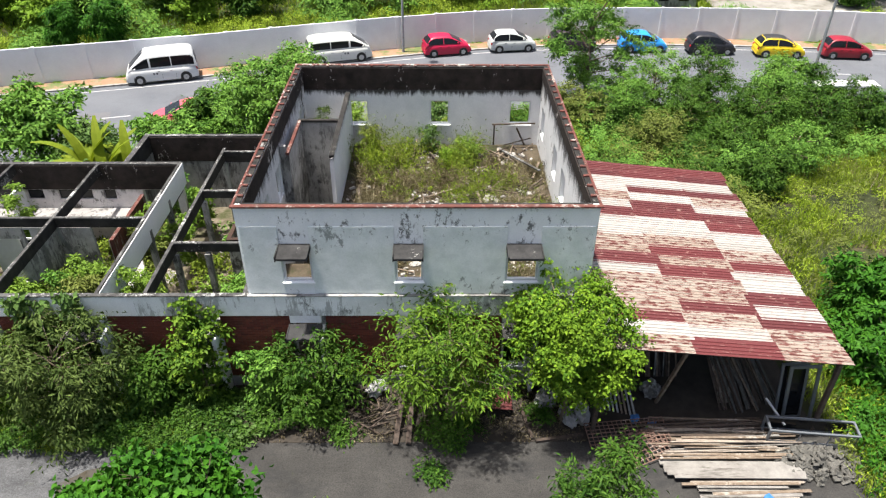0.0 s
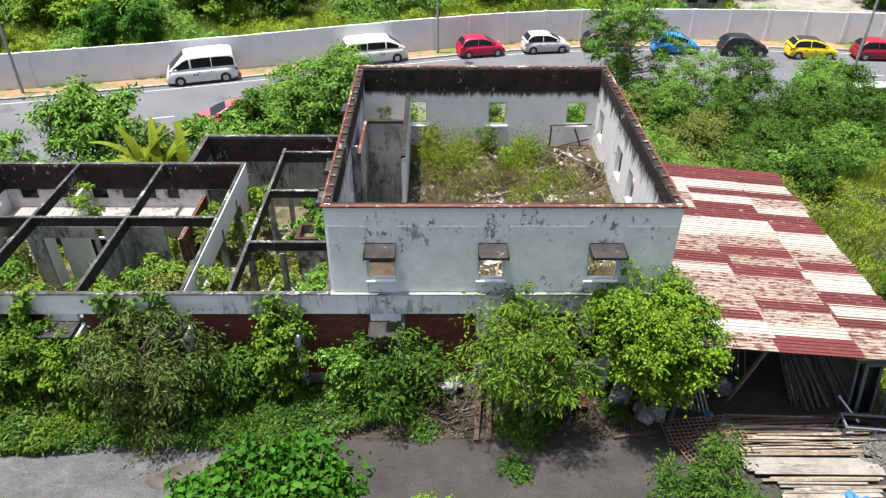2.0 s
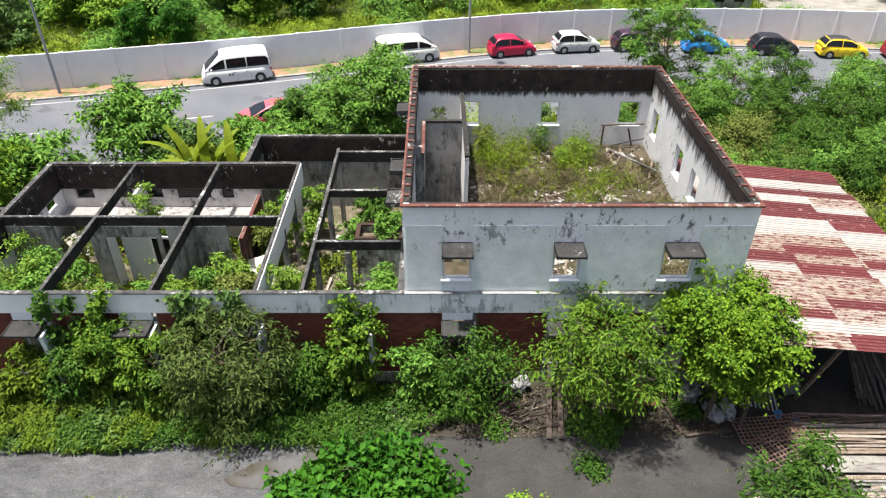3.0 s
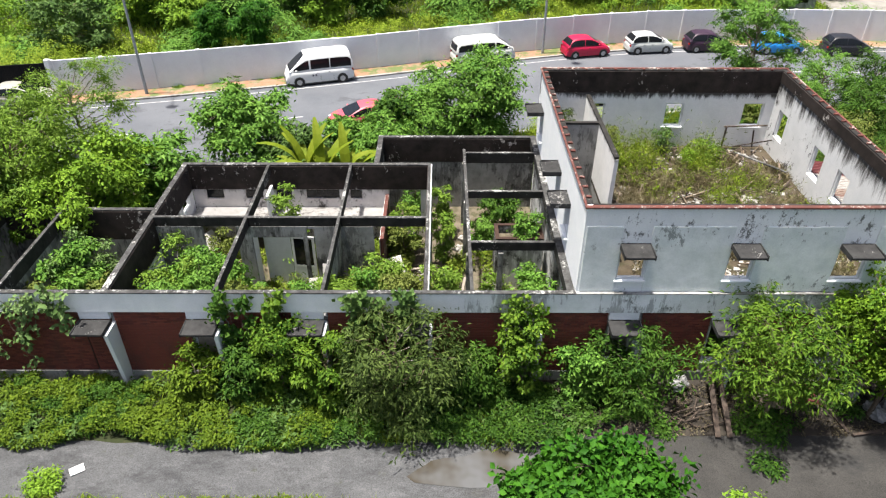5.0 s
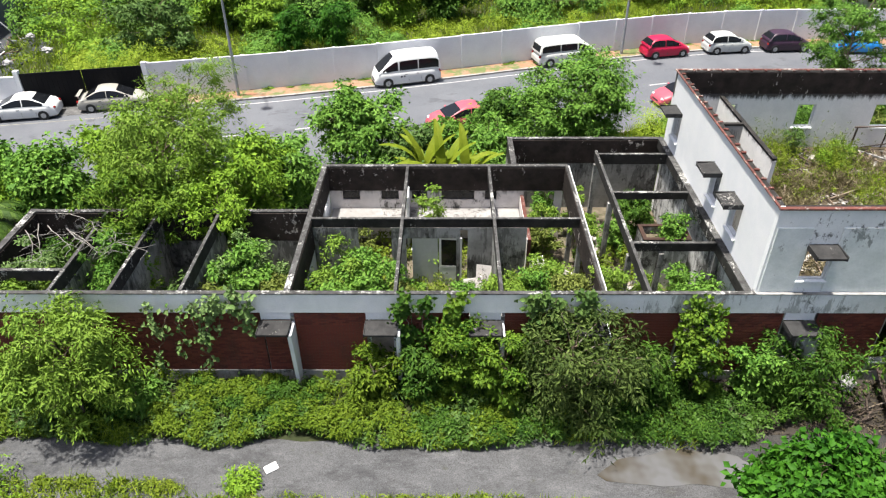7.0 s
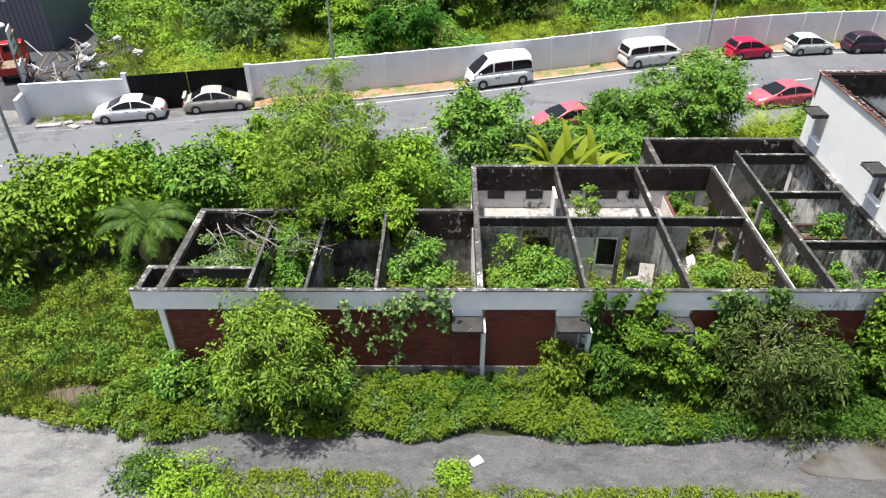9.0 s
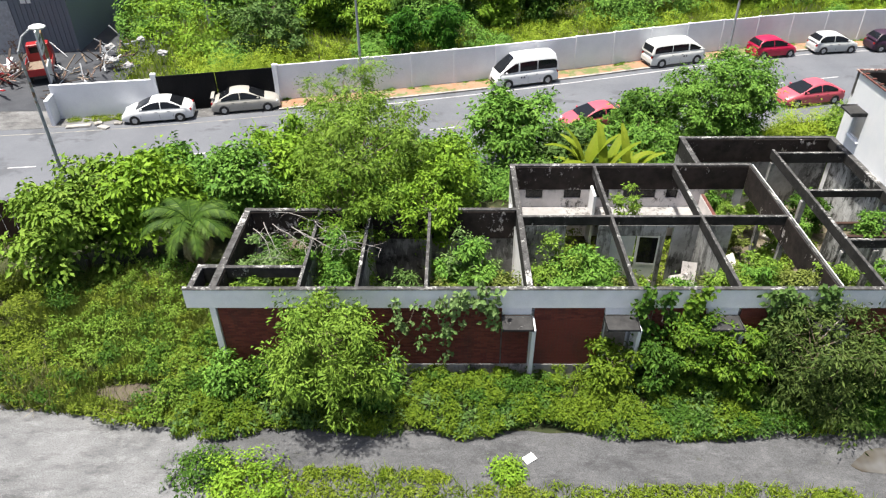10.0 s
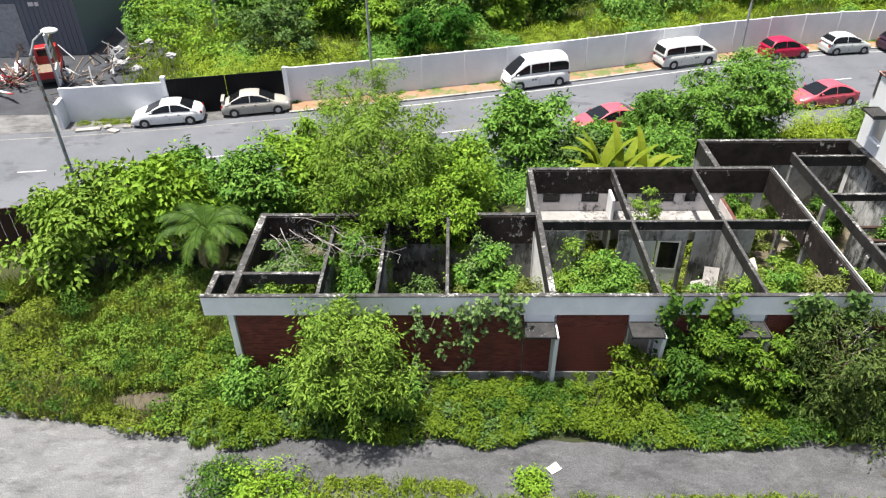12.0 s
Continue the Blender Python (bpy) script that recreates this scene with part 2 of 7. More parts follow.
def brick_mat():
    m, n, l, b = mat("red_brick", 0.85)
    r = n.new("ShaderNodeObjectInfo").outputs["Random"]
    g = n.new("ShaderNodeNewGeometry").outputs["Random Per Island"]
    c = mix(n, l, g, (0.19, 0.052, 0.036), (0.095, 0.027, 0.022))
    c = mix(n, l, r, c, (0.145, 0.040, 0.030))
    f = noise_tex(n, l, coords(n, l, (1, 1, 0.5)), 1.5, 6)
    c = mix(n, l, ramp(n, l, f, [(0.5, grey(0)), (0.8, grey(0.7))]), c, (0.045, 0.035, 0.03))
    l.new(c, b.inputs["Base Color"])
    bump(n, l, b, noise_tex(n, l, coords(n, l), 60, 4), 0.3, 0.01)
    return m


M_brick = brick_mat()
M_mortar = blotchy("brick_mortar", (0.13, 0.075, 0.063), (0.09, 0.055, 0.046), 3, 0.95)


def sheet_mat(name, c1, c2, rust, at):
    m, n, l, b = mat(name, 0.55, spec=0.4)
    v = coords(n, l, (1.5, 4.6, 1))
    r = n.new("ShaderNodeObjectInfo").outputs["Random"]
    base = mix(n, l, r, c1, c2)
    f = noise_tex(n, l, v, 2.2, 8, 0.7)
    base = mix(n, l, ramp(n, l, f, [(at[0], grey(0)), (at[1], grey(1))]), base, rust)
    g = noise_tex(n, l, coords(n, l), 25, 3)
    base = mix(n, l, 0.3, base, ramp(n, l, g, [(0.3, grey(0.5)), (0.7, grey(1))]), "MULTIPLY")
    l.new(base, b.inputs["Base Color"])
    return m


S_red = sheet_mat("maroon_sheet", (0.105, 0.022, 0.023), (0.080, 0.019, 0.020), (0.36, 0.25, 0.21), (0.58, 0.70))
S_white = sheet_mat("pale_sheet", (0.32, 0.31, 0.295), (0.28, 0.265, 0.245), (0.19, 0.08, 0.06), (0.54, 0.74))
S_rust = sheet_mat("rusted_sheet", (0.28, 0.245, 0.21), (0.245, 0.195, 0.16), (0.105, 0.034, 0.028), (0.49, 0.56))


def leaf_mat(name, c1, c2, c3, glow=0.16, rough=0.5):
    m, n, l, b = mat(name, rough + 0.1, spec=0.1)
    g = n.new("ShaderNodeNewGeometry").outputs["Random Per Island"]
    c1, c2, c3 = [(c[0] * 0.80, c[1] * 0.82, c[2] * 0.8 + 0.002) for c in (c1, c2, c3)]
    c = ramp(n, l, g, [(0.0, c1), (0.6, c2), (1.0, c3)])
    f = noise_tex(n, l, coords(n, l), 0.7, 3)
    c = mix(n, l, ramp(n, l, f, [(0.35, grey(0)), (0.7, grey(0.6))]), c, c3)
    l.new(c, b.inputs["Base Color"])
    t = n.new("ShaderNodeBsdfTranslucent")
    l.new(mix(n, l, 1.0, c, (1.0, 1.0, 0.45), "MULTIPLY"), t.inputs[0])
    s = n.new("ShaderNodeMixShader")
    s.inputs[0].default_value = glow
    l.new(b.outputs[0], s.inputs[1])
    l.new(t.outputs[0], s.inputs[2])
    l.new(s.outputs[0], n["Material Output"].inputs[0])
    return m


L_mid = leaf_mat("leaves_mid_green", (0.046, 0.124, 0.017), (0.094, 0.215, 0.028), (0.185, 0.335, 0.052))
L_weed = leaf_mat("leaves_weed_green", (0.082, 0.158, 0.016), (0.135, 0.24, 0.025), (0.21, 0.315, 0.045))
L_pale = leaf_mat("pale_climber_leaves", (0.075, 0.15, 0.035), (0.13, 0.22, 0.06), (0.22, 0.31, 0.12))
L_dark = leaf_mat("leaves_dark_green", (0.038, 0.085, 0.018), (0.072, 0.14, 0.03), (0.13, 0.21, 0.055))
L_lime = leaf_mat("leaves_bright_green", (0.085, 0.175, 0.013), (0.145, 0.265, 0.020), (0.235, 0.375, 0.033))
L_olive = leaf_mat("leaves_olive_green", (0.075, 0.105, 0.018), (0.125, 0.165, 0.028), (0.20, 0.23, 0.055))
L_big = leaf_mat("large_fresh_leaves", (0.012, 0.058, 0.004), (0.030, 0.112, 0.006), (0.062, 0.180, 0.012))
L_grass = leaf_mat("grass_blades", (0.125, 0.21, 0.010), (0.20, 0.30, 0.016), (0.31, 0.39, 0.04))
L_dry = leaf_mat("dry_straw", (0.20, 0.155, 0.085), (0.30, 0.25, 0.15), (0.40, 0.35, 0.23), 0.2)
L_fern = leaf_mat("fern_green", (0.015, 0.048, 0.005), (0.036, 0.094, 0.009), (0.084, 0.165, 0.018))
L_strip = leaf_mat("creeping_weed_leaves", (0.032, 0.076, 0.005), (0.074, 0.134, 0.008), (0.152, 0.215, 0.016))
L_field = leaf_mat("field_weed_leaves", (0.066, 0.112, 0.009), (0.120, 0.180, 0.013), (0.215, 0.268, 0.030))
L_plume = leaf_mat("feathery_tree_leaves", (0.030, 0.082, 0.007), (0.062, 0.142, 0.011), (0.155, 0.245, 0.021))
L_round = leaf_mat("glossy_tree_leaves", (0.032, 0.095, 0.008), (0.085, 0.185, 0.012), (0.20, 0.32, 0.02), 0.2, 0.5)
L_droop = leaf_mat("grey_green_leaves", (0.012, 0.028, 0.004), (0.034, 0.064, 0.009), (0.125, 0.175, 0.042))
L_banana = leaf_mat("yellowing_banana_leaves", (0.13, 0.20, 0.012), (0.19, 0.25, 0.014), (0.27, 0.29, 0.03), 0.3)
L_palm = leaf_mat("palm_frond_green", (0.012, 0.038, 0.005), (0.028, 0.068, 0.007), (0.085, 0.145, 0.018), 0.08, 0.5)
L_straw = leaf_mat("matted_straw", (0.10, 0.078, 0.040), (0.19, 0.155, 0.088), (0.33, 0.285, 0.18), 0.12)
L_stalk = leaf_mat("dead_stalks", (0.06, 0.046, 0.026), (0.11, 0.088, 0.052), (0.20, 0.17, 0.115), 0.12)
M_lot = blotchy("dusty_concrete", (0.20, 0.19, 0.175), (0.27, 0.26, 0.24), 1.0, 0.9, (0.12, 0.115, 0.09), (0.5, 0.7), (0.5, 0.5, 1))


# ---- building helpers ----
def to_mesh(bm, name, smooth=False):
    me = bpy.data.meshes.new(name)
    bmesh.ops.recalc_face_normals(bm, faces=bm.faces)
    bm.to_mesh(me)
    bm.free()
    if smooth:
        me.shade_smooth()
    return me


def part(name, bm, material, parent=None, label="", smooth=False):
    me = bm if isinstance(bm, bpy.types.Mesh) else to_mesh(bm, name, smooth)
    if not me.materials:
        me.materials.append(material)
    ob = new(name, me)
    ob.parent = parent
    return tagged(ob, label)


def thing(name, label, category, at=(0, 0, 0, 0), group="", kind=""):
    ob = new(name)
    ob.matrix_world = pose(at[0], at[1], at[2], 0, 0, at[3])
    return tagged(ob, label, category, group, kind)


def setting(name, bm, material, label, category, kind="structure"):
    return tagged(part(name, bm, material), label, category, "", kind)


def box(bm, x0, x1, y0, y1, z0, z1, m=None):
    v = [bm.verts.new((x, y, z)) for z in (z0, z1) for x, y in ((x0, y0), (x1, y0), (x1, y1), (x0, y1))]
    for f in ((3, 2, 1, 0), (4, 5, 6, 7), (0, 1, 5, 4), (1, 2, 6, 5), (2, 3, 7, 6), (3, 0, 4, 7)):
        bm.faces.new([v[i] for i in f])
    if m:
        bmesh.ops.transform(bm, matrix=m, verts=v)
    return v


def boxes(*bs):
    bm = bmesh.new()
    for b in bs:
        box(bm, *b)
    return bm


def soft(bm, w=0.012, seg=1):
    bmesh.ops.bevel(bm, geom=list(bm.edges), offset=w, segments=seg, affect="EDGES")
    return bm


def rough_edges(bm, amount, rng):
    for v in bm.verts:
        v.co += Vector((rng.uniform(-1, 1), rng.uniform(-1, 1), rng.uniform(-1, 1))) * amount
    return bm


def slab_wall(axis, f0, f1, a0, a1, z0, z1, holes=()):
    """A wall along x or y with openings through it: a grid of cells, outer faces only."""
    us = sorted({a0, a1, *[h for o in holes for h in o[:2]]})
    zs = sorted({z0, z1, *[h for o in holes for h in o[2:]]})
    us = [u for u in us if a0 <= u <= a1]
    zs = [z for z in zs if z0 <= z <= z1]
    solid = {}
    for i in range(len(us) - 1):
        for j in range(len(zs) - 1):
            cu, cz = (us[i] + us[i + 1]) / 2, (zs[j] + zs[j + 1]) / 2
            solid[i, j] = not any(o[0] < cu < o[1] and o[2] < cz < o[3] for o in holes)
    bm = bmesh.new()
    cache = {}

    def vert(u, f, z):
        k = (round(u, 4), round(f, 4), round(z, 4))
        if k not in cache:
            cache[k] = bm.verts.new((u, f, z) if axis == "x" else (f, u, z))
        return cache[k]

    for (i, j), s in solid.items():
        if not s:
            continue
        u0, u1, c0, c1 = us[i], us[i + 1], zs[j], zs[j + 1]
        bm.faces.new([vert(u0, f0, c0), vert(u1, f0, c0), vert(u1, f0, c1), vert(u0, f0, c1)])
        bm.faces.new([vert(u1, f1, c0), vert(u0, f1, c0), vert(u0, f1, c1), vert(u1, f1, c1)])
        for (di, dj), q in (((-1, 0), ((u0, c0), (u0, c1))), ((1, 0), ((u1, c1), (u1, c0))), ((0, -1), ((u1, c0), (u0, c0))), ((0, 1), ((u0, c1), (u1, c1)))):
            if not solid.get((i + di, j + dj), False):
                (p, r), (s2, t) = q
                bm.faces.new([vert(p, f0, r), vert(s2, f0, t), vert(s2, f1, t), vert(p, f1, r)])
    return bm


def loft(bm, rings, cap=True):
    vs = [[bm.verts.new(p) for p in r] for r in rings]
    n = len(vs[0])
    for a, b in zip(vs, vs[1:]):
        for i in range(n):
            bm.faces.new([a[i], a[(i + 1) % n], b[(i + 1) % n], b[i]])
    if cap:
        bm.faces.new(vs[0][::-1])
        bm.faces.new(vs[-1])
    return vs


def tube(bm, pts, radii, sides=6):
    rings = []
    for i, p in enumerate(pts):
        p = Vector(p)
        d = (Vector(pts[min(i + 1, len(pts) - 1)]) - Vector(pts[max(i - 1, 0)])).normalized()
        u = d.cross(Vector((0.31, 0.9, 0.2))).normalized()
        w = d.cross(u)
        rings.append([p + (u * math.cos(a) + w * math.sin(a)) * radii[i] for a in [2 * math.pi * k / sides for k in range(sides)]])
    loft(bm, rings)
    return bm


def bar(bm, a, b, w, h=None):
    """A straight board or rod from a to b with a rectangular section."""
    a, b, h = Vector(a), Vector(b), h or w
    d = b - a
    q = d.to_track_quat("X", "Z").to_matrix().to_4x4()
    box(bm, 0, d.length, -w / 2, w / 2, -h / 2, h / 2, Matrix.Translation(a) @ q)
    return bm


# ---- smooth random fields over the plan ----
def vnoise(x, y, seed=0):
    xi, yi = np.floor(x).astype(np.int64), np.floor(y).astype(np.int64)
    xf, yf = x - xi, y - yi
    xf, yf = xf * xf * (3 - 2 * xf), yf * yf * (3 - 2 * yf)

    def r(a, b):
        k = (a * 374761393 + b * 668265263 + seed * 974711) & 0x7FFFFFFF
        k = ((k ^ (k >> 13)) * 1274126177) & 0x7FFFFFFF
        return ((k ^ (k >> 16)) & 0xFFFF) / 65535.0

    return (r(xi, yi) * (1 - xf) + r(xi + 1, yi) * xf) * (1 - yf) + (r(xi, yi + 1) * (1 - xf) + r(xi + 1, yi + 1) * xf) * yf


def fbm(x, y, scale, seed=0):
    return 0.55 * vnoise(x / scale, y / scale, seed) + 0.3 * vnoise(x * 2.1 / scale, y * 2.1 / scale, seed + 7) + 0.15 * vnoise(x * 4.3 / scale, y * 4.3 / scale, seed + 13)


def step01(x, a, b):
    t = np.clip((x - a) / (b - a), 0, 1)
    return t * t * (3 - 2 * t)


# boundary wall line along the road, smoothed
WALL_X = np.array([-90, -60, -44, -38, -30, -22, -15, -8, 0, 5, 11, 17, 23, 30, 41, 60, 90.0])
WALL_Y = np.array([20.5, 22.2, 24.1, 25.0, 26.7, 28.6, 30.5, 32.7, 35.3, 36.8, 38.2, 38.8, 38.95, 38.7, 37.7, 35.2, 30.0])


def wall_y(x):
    return np.interp(x, WALL_X, WALL_Y)


def road_point(x, off):
    """The place off metres on the near side of the boundary wall, at the wall's abscissa x, and the heading there."""
    dy = float(wall_y(x + 2) - wall_y(x - 2)) / 4
    k = 1 / math.hypot(1, dy)
    return x + off * dy * k, float(wall_y(x)) - off * k, math.degrees(math.atan(dy))


def ground_z(x, y):
    """Flat yard at 0; the land falls to the road's near edge."""
    edge = np.minimum(17.5, wall_y(np.asarray(x, float)) - 13.7)
    t = np.clip((np.asarray(y, float) - edge + 6.0) / 6.0, 0, 1)
    return -0.5 * t * t * (3 - 2 * t)


# ---- leaves ----
def leaf_mesh(name, P, N, length, width, material, rng, droop=0.35, along=None, simple=False):
    """One folded two-triangle leaf at every point, or a single pointed blade where simple."""
    n = len(P)
    N = N / np.maximum(np.linalg.norm(N, axis=1, keepdims=True), 1e-6)
    R = rng.normal(size=(n, 3)) if along is None else along + 0.35 * rng.normal(size=(n, 3))
    R[:, 2] -= droop
    T = R - N * np.sum(R * N, axis=1, keepdims=True)
    T /= np.maximum(np.linalg.norm(T, axis=1, keepdims=True), 1e-6)
    S = np.cross(N, T)
    L = (length * rng.uniform(0.65, 1.25, n))[:, None]
    W = L * (width / length)
    if simple:
        c, q = 3, 1
        V = np.empty((n, 3, 3), np.float32)
        V[:, 0], V[:, 1], V[:, 2] = P - S * W * 0.5, P + S * W * 0.5, P + T * L
        F = np.arange(n * 3, dtype=np.int32)
    else:
        c, q = 4, 2
        V = np.empty((n, 4, 3), np.float32)
        V[:, 0], V[:, 2] = P, P + T * L - N * L * 0.12
        V[:, 1] = P + T * L * 0.45 + S * W * 0.5 + N * W * 0.18
        V[:, 3] = P + T * L * 0.45 - S * W * 0.5 + N * W * 0.18
        b = np.arange(n, dtype=np.int32)[:, None] * 4
        F = np.concatenate([b, b + 1, b + 2, b, b + 2, b + 3], axis=1).reshape(-1)
    me = bpy.data.meshes.new(name)
    me.vertices.add(n * c)
    me.vertices.foreach_set("co", V.reshape(-1))
    me.loops.add(n * q * 3)
    me.loops.foreach_set("vertex_index", F)
    me.polygons.add(n * q)
    me.polygons.foreach_set("loop_start", np.arange(n * q, dtype=np.int32) * 3)
    me.update()
    me.materials.append(material)
    return me


def spray_points(rng, clumps, n, flat, leaf, scatter, twigs=18):
    """Rosettes of leaves at the tips of twigs that fan out of every clump (x, y, z, r): places, normals and leaf directions."""
    C = np.array(clumps, float)
    D = rng.normal(size=(len(C) * twigs, 3))
    D[:, 2] = D[:, 2] * 0.85 + 0.3
    D /= np.linalg.norm(D, axis=1, keepdims=True)
    ln = np.repeat(C[:, 3], twigs) * (0.5 + 1.0 * rng.uniform(0, 1, len(D)) ** 1.4)
    tip = np.repeat(C[:, :3], twigs, 0) + D * ln[:, None] * np.array([1, 1, flat])
    tip[:, 2] -= 0.2 * ln
    w = np.repeat(C[:, 3] ** 2, twigs) * rng.uniform(0.1, 1.5, len(D))
    k = rng.choice(len(D), n, p=w / w.sum())
    J = rng.normal(size=(n, 3)) * np.array([1, 1, 0.5])
    size = np.clip(0.26 * ln, leaf * 0.5, leaf * 1.5)[k] * rng.uniform(0.3, 1.15, n)
    back = (rng.uniform(0, 1, n) ** 2.5 * 0.5 * ln[k])[:, None]
    P = tip[k] - D[k] * back + J * size[:, None]
    N = np.array([0, 0, 0.6]) + 0.5 * D[k] + 0.25 * J + scatter * rng.normal(size=(n, 3))
    return P, N, J + D[k] * 0.5


def tree(name, at, height, spread, leaves, leaf, material, label, seed, clumps=14, low=0.25, trunk=0.12, width=0.45, lean=(0, 0), droop=0.35, flat=0.75, group="", crown_r=0.36, scatter=0.5):
    """A tapered trunk with limbs to every clump of an open crown of single leaves."""
    rng = np.random.default_rng(seed)
    t = thing(name, label, "tree", (at[0], at[1], at[2], 0), group)
    top = Vector((lean[0], lean[1], height * 0.72))
    tr = bmesh.new()
    tube(tr, [(0, 0, -0.15), top * 0.33 + Vector((0.06, -0.05, 0)), top * 0.66, top], [trunk, trunk * 0.8, trunk * 0.55, trunk * 0.25], 7)
    cl = []
    clumps = int(clumps * 1.25)
    swell = rng.uniform(0.6, 1.25, 5)
    for i in range(clumps):
        a = i * 2.4 + rng.uniform(-0.5, 0.5)
        f = (i + rng.uniform(0, 1)) / clumps
        z = height * (low + (0.9 - low) * f)
        prof = math.sin(math.pi * min(0.97, 0.15 + 0.62 * f)) ** 0.7
        far = swell[int(a / 1.2566) % 5] * rng.uniform(0.85, 1.2)
        d = spread * 0.45 * prof * far * rng.uniform(0.25, 1.0) ** 0.6
        r = spread * crown_r * rng.uniform(0.32, 0.72) * (0.5 + 0.45 * prof)
        d = max(0, d - r * 0.3)
        c = (d * math.cos(a) + lean[0] * z / height, d * math.sin(a) + lean[1] * z / height, max(z, r * 0.4), r)
        cl.append(c)
        s = top * min(1, 0.7 * c[2] / max(top.z, 0.1))
        m = (s + Vector(c[:3])) / 2 + Vector((0, 0, 0.06))
        tube(tr, [s, m, c[:3]], [trunk * 0.4, trunk * 0.25, trunk * 0.1], 5)
        for _ in range(3):
            e = Vector(c[:3]) + Vector(rng.normal(size=3)).normalized() * r * 0.8
            tube(tr, [c[:3], e], [trunk * 0.12, trunk * 0.05], 4)
    part("trunk", tr, M_bark, t)
    P, N, A = spray_points(rng, cl, int(leaves * 1.15), flat, leaf, scatter)
    keep = P[:, 2] > 0.05
    part("crown", leaf_mesh("crown", P[keep], N[keep], leaf, leaf * width, material, rng, droop, A[keep], at[1] > 11 or at[0] > 18.5), material, t)
    return t


def domes(rng, n, inside, r=(0.8, 2.0), h=(0.6, 1.6)):
    """Bush domes (x, y, radius, height) at places that pass inside()."""
    out = []
    x0, x1, y0, y1, test = inside
    guard = 0
    while len(out) < n and guard < n * 40:
        guard += 1
        x, y = rng.uniform(x0, x1), rng.uniform(y0, y1)
        if test(np.array([x]), np.array([y]))[0]:
            k = rng.uniform() ** 1.5
            out.append((x, y, r[0] + (r[1] - r[0]) * k, h[0] + (h[1] - h[0]) * k))
    return out


def thicket(name, bushes, n, leaf, material, label, category, seed, width=0.5, base=None, skirt=0.0, test=None):
    """A mass of bushes: leaves over many overlapping uneven domes, as one thing of kind stuff."""
    rng = np.random.default_rng(seed)
    B = np.array(bushes)
    w = B[:, 2] * (B[:, 2] + B[:, 3])
    each = 12
    m = n // each
    k = rng.choice(len(B), m, p=w / w.sum())
    u = rng.uniform(-skirt, 1, m)
    a = rng.uniform(0, 2 * math.pi, m)
    s = np.sqrt(np.maximum(0, 1 - u * u))
    lump = 0.45 + 0.9 * vnoise(a * 2.6 + k * 5.1, u * 3.6 + k * 2.7, seed)
    rr = rng.uniform(0.66, 1.06, m) * lump
    cx = B[k, 0] + np.cos(a) * s * B[k, 2] * rr
    cy = B[k, 1] + np.sin(a) * s * B[k, 2] * rr
    cz = (ground_z(cx, cy) if base is None else np.full(m, base, float)) + np.abs(u) * B[k, 3] * rr + 0.05
    O = np.stack([np.cos(a) * s, np.sin(a) * s, u + 0.3], 1)
    J = rng.normal(size=(m * each, 3)) * np.array([1, 1, 0.5])
    P = np.repeat(np.stack([cx, cy, cz], 1), each, 0) + J * leaf * 0.85
    x, y = P[:, 0], P[:, 1]
    N = np.repeat(O, each, 0) * 0.8 + np.array([0, 0, 0.35]) + 0.3 * J + 0.36 * rng.normal(size=P.shape)
    A = J + np.repeat(O, each, 0) * 0.5
    if test is not None:
        keep = test(x, y)
        P, N, A = P[keep], N[keep], A[keep]
    return setting(name, leaf_mesh(name, P, N, leaf, leaf * width, material, rng, 0.35, A, True), material, label, category, "stuff")


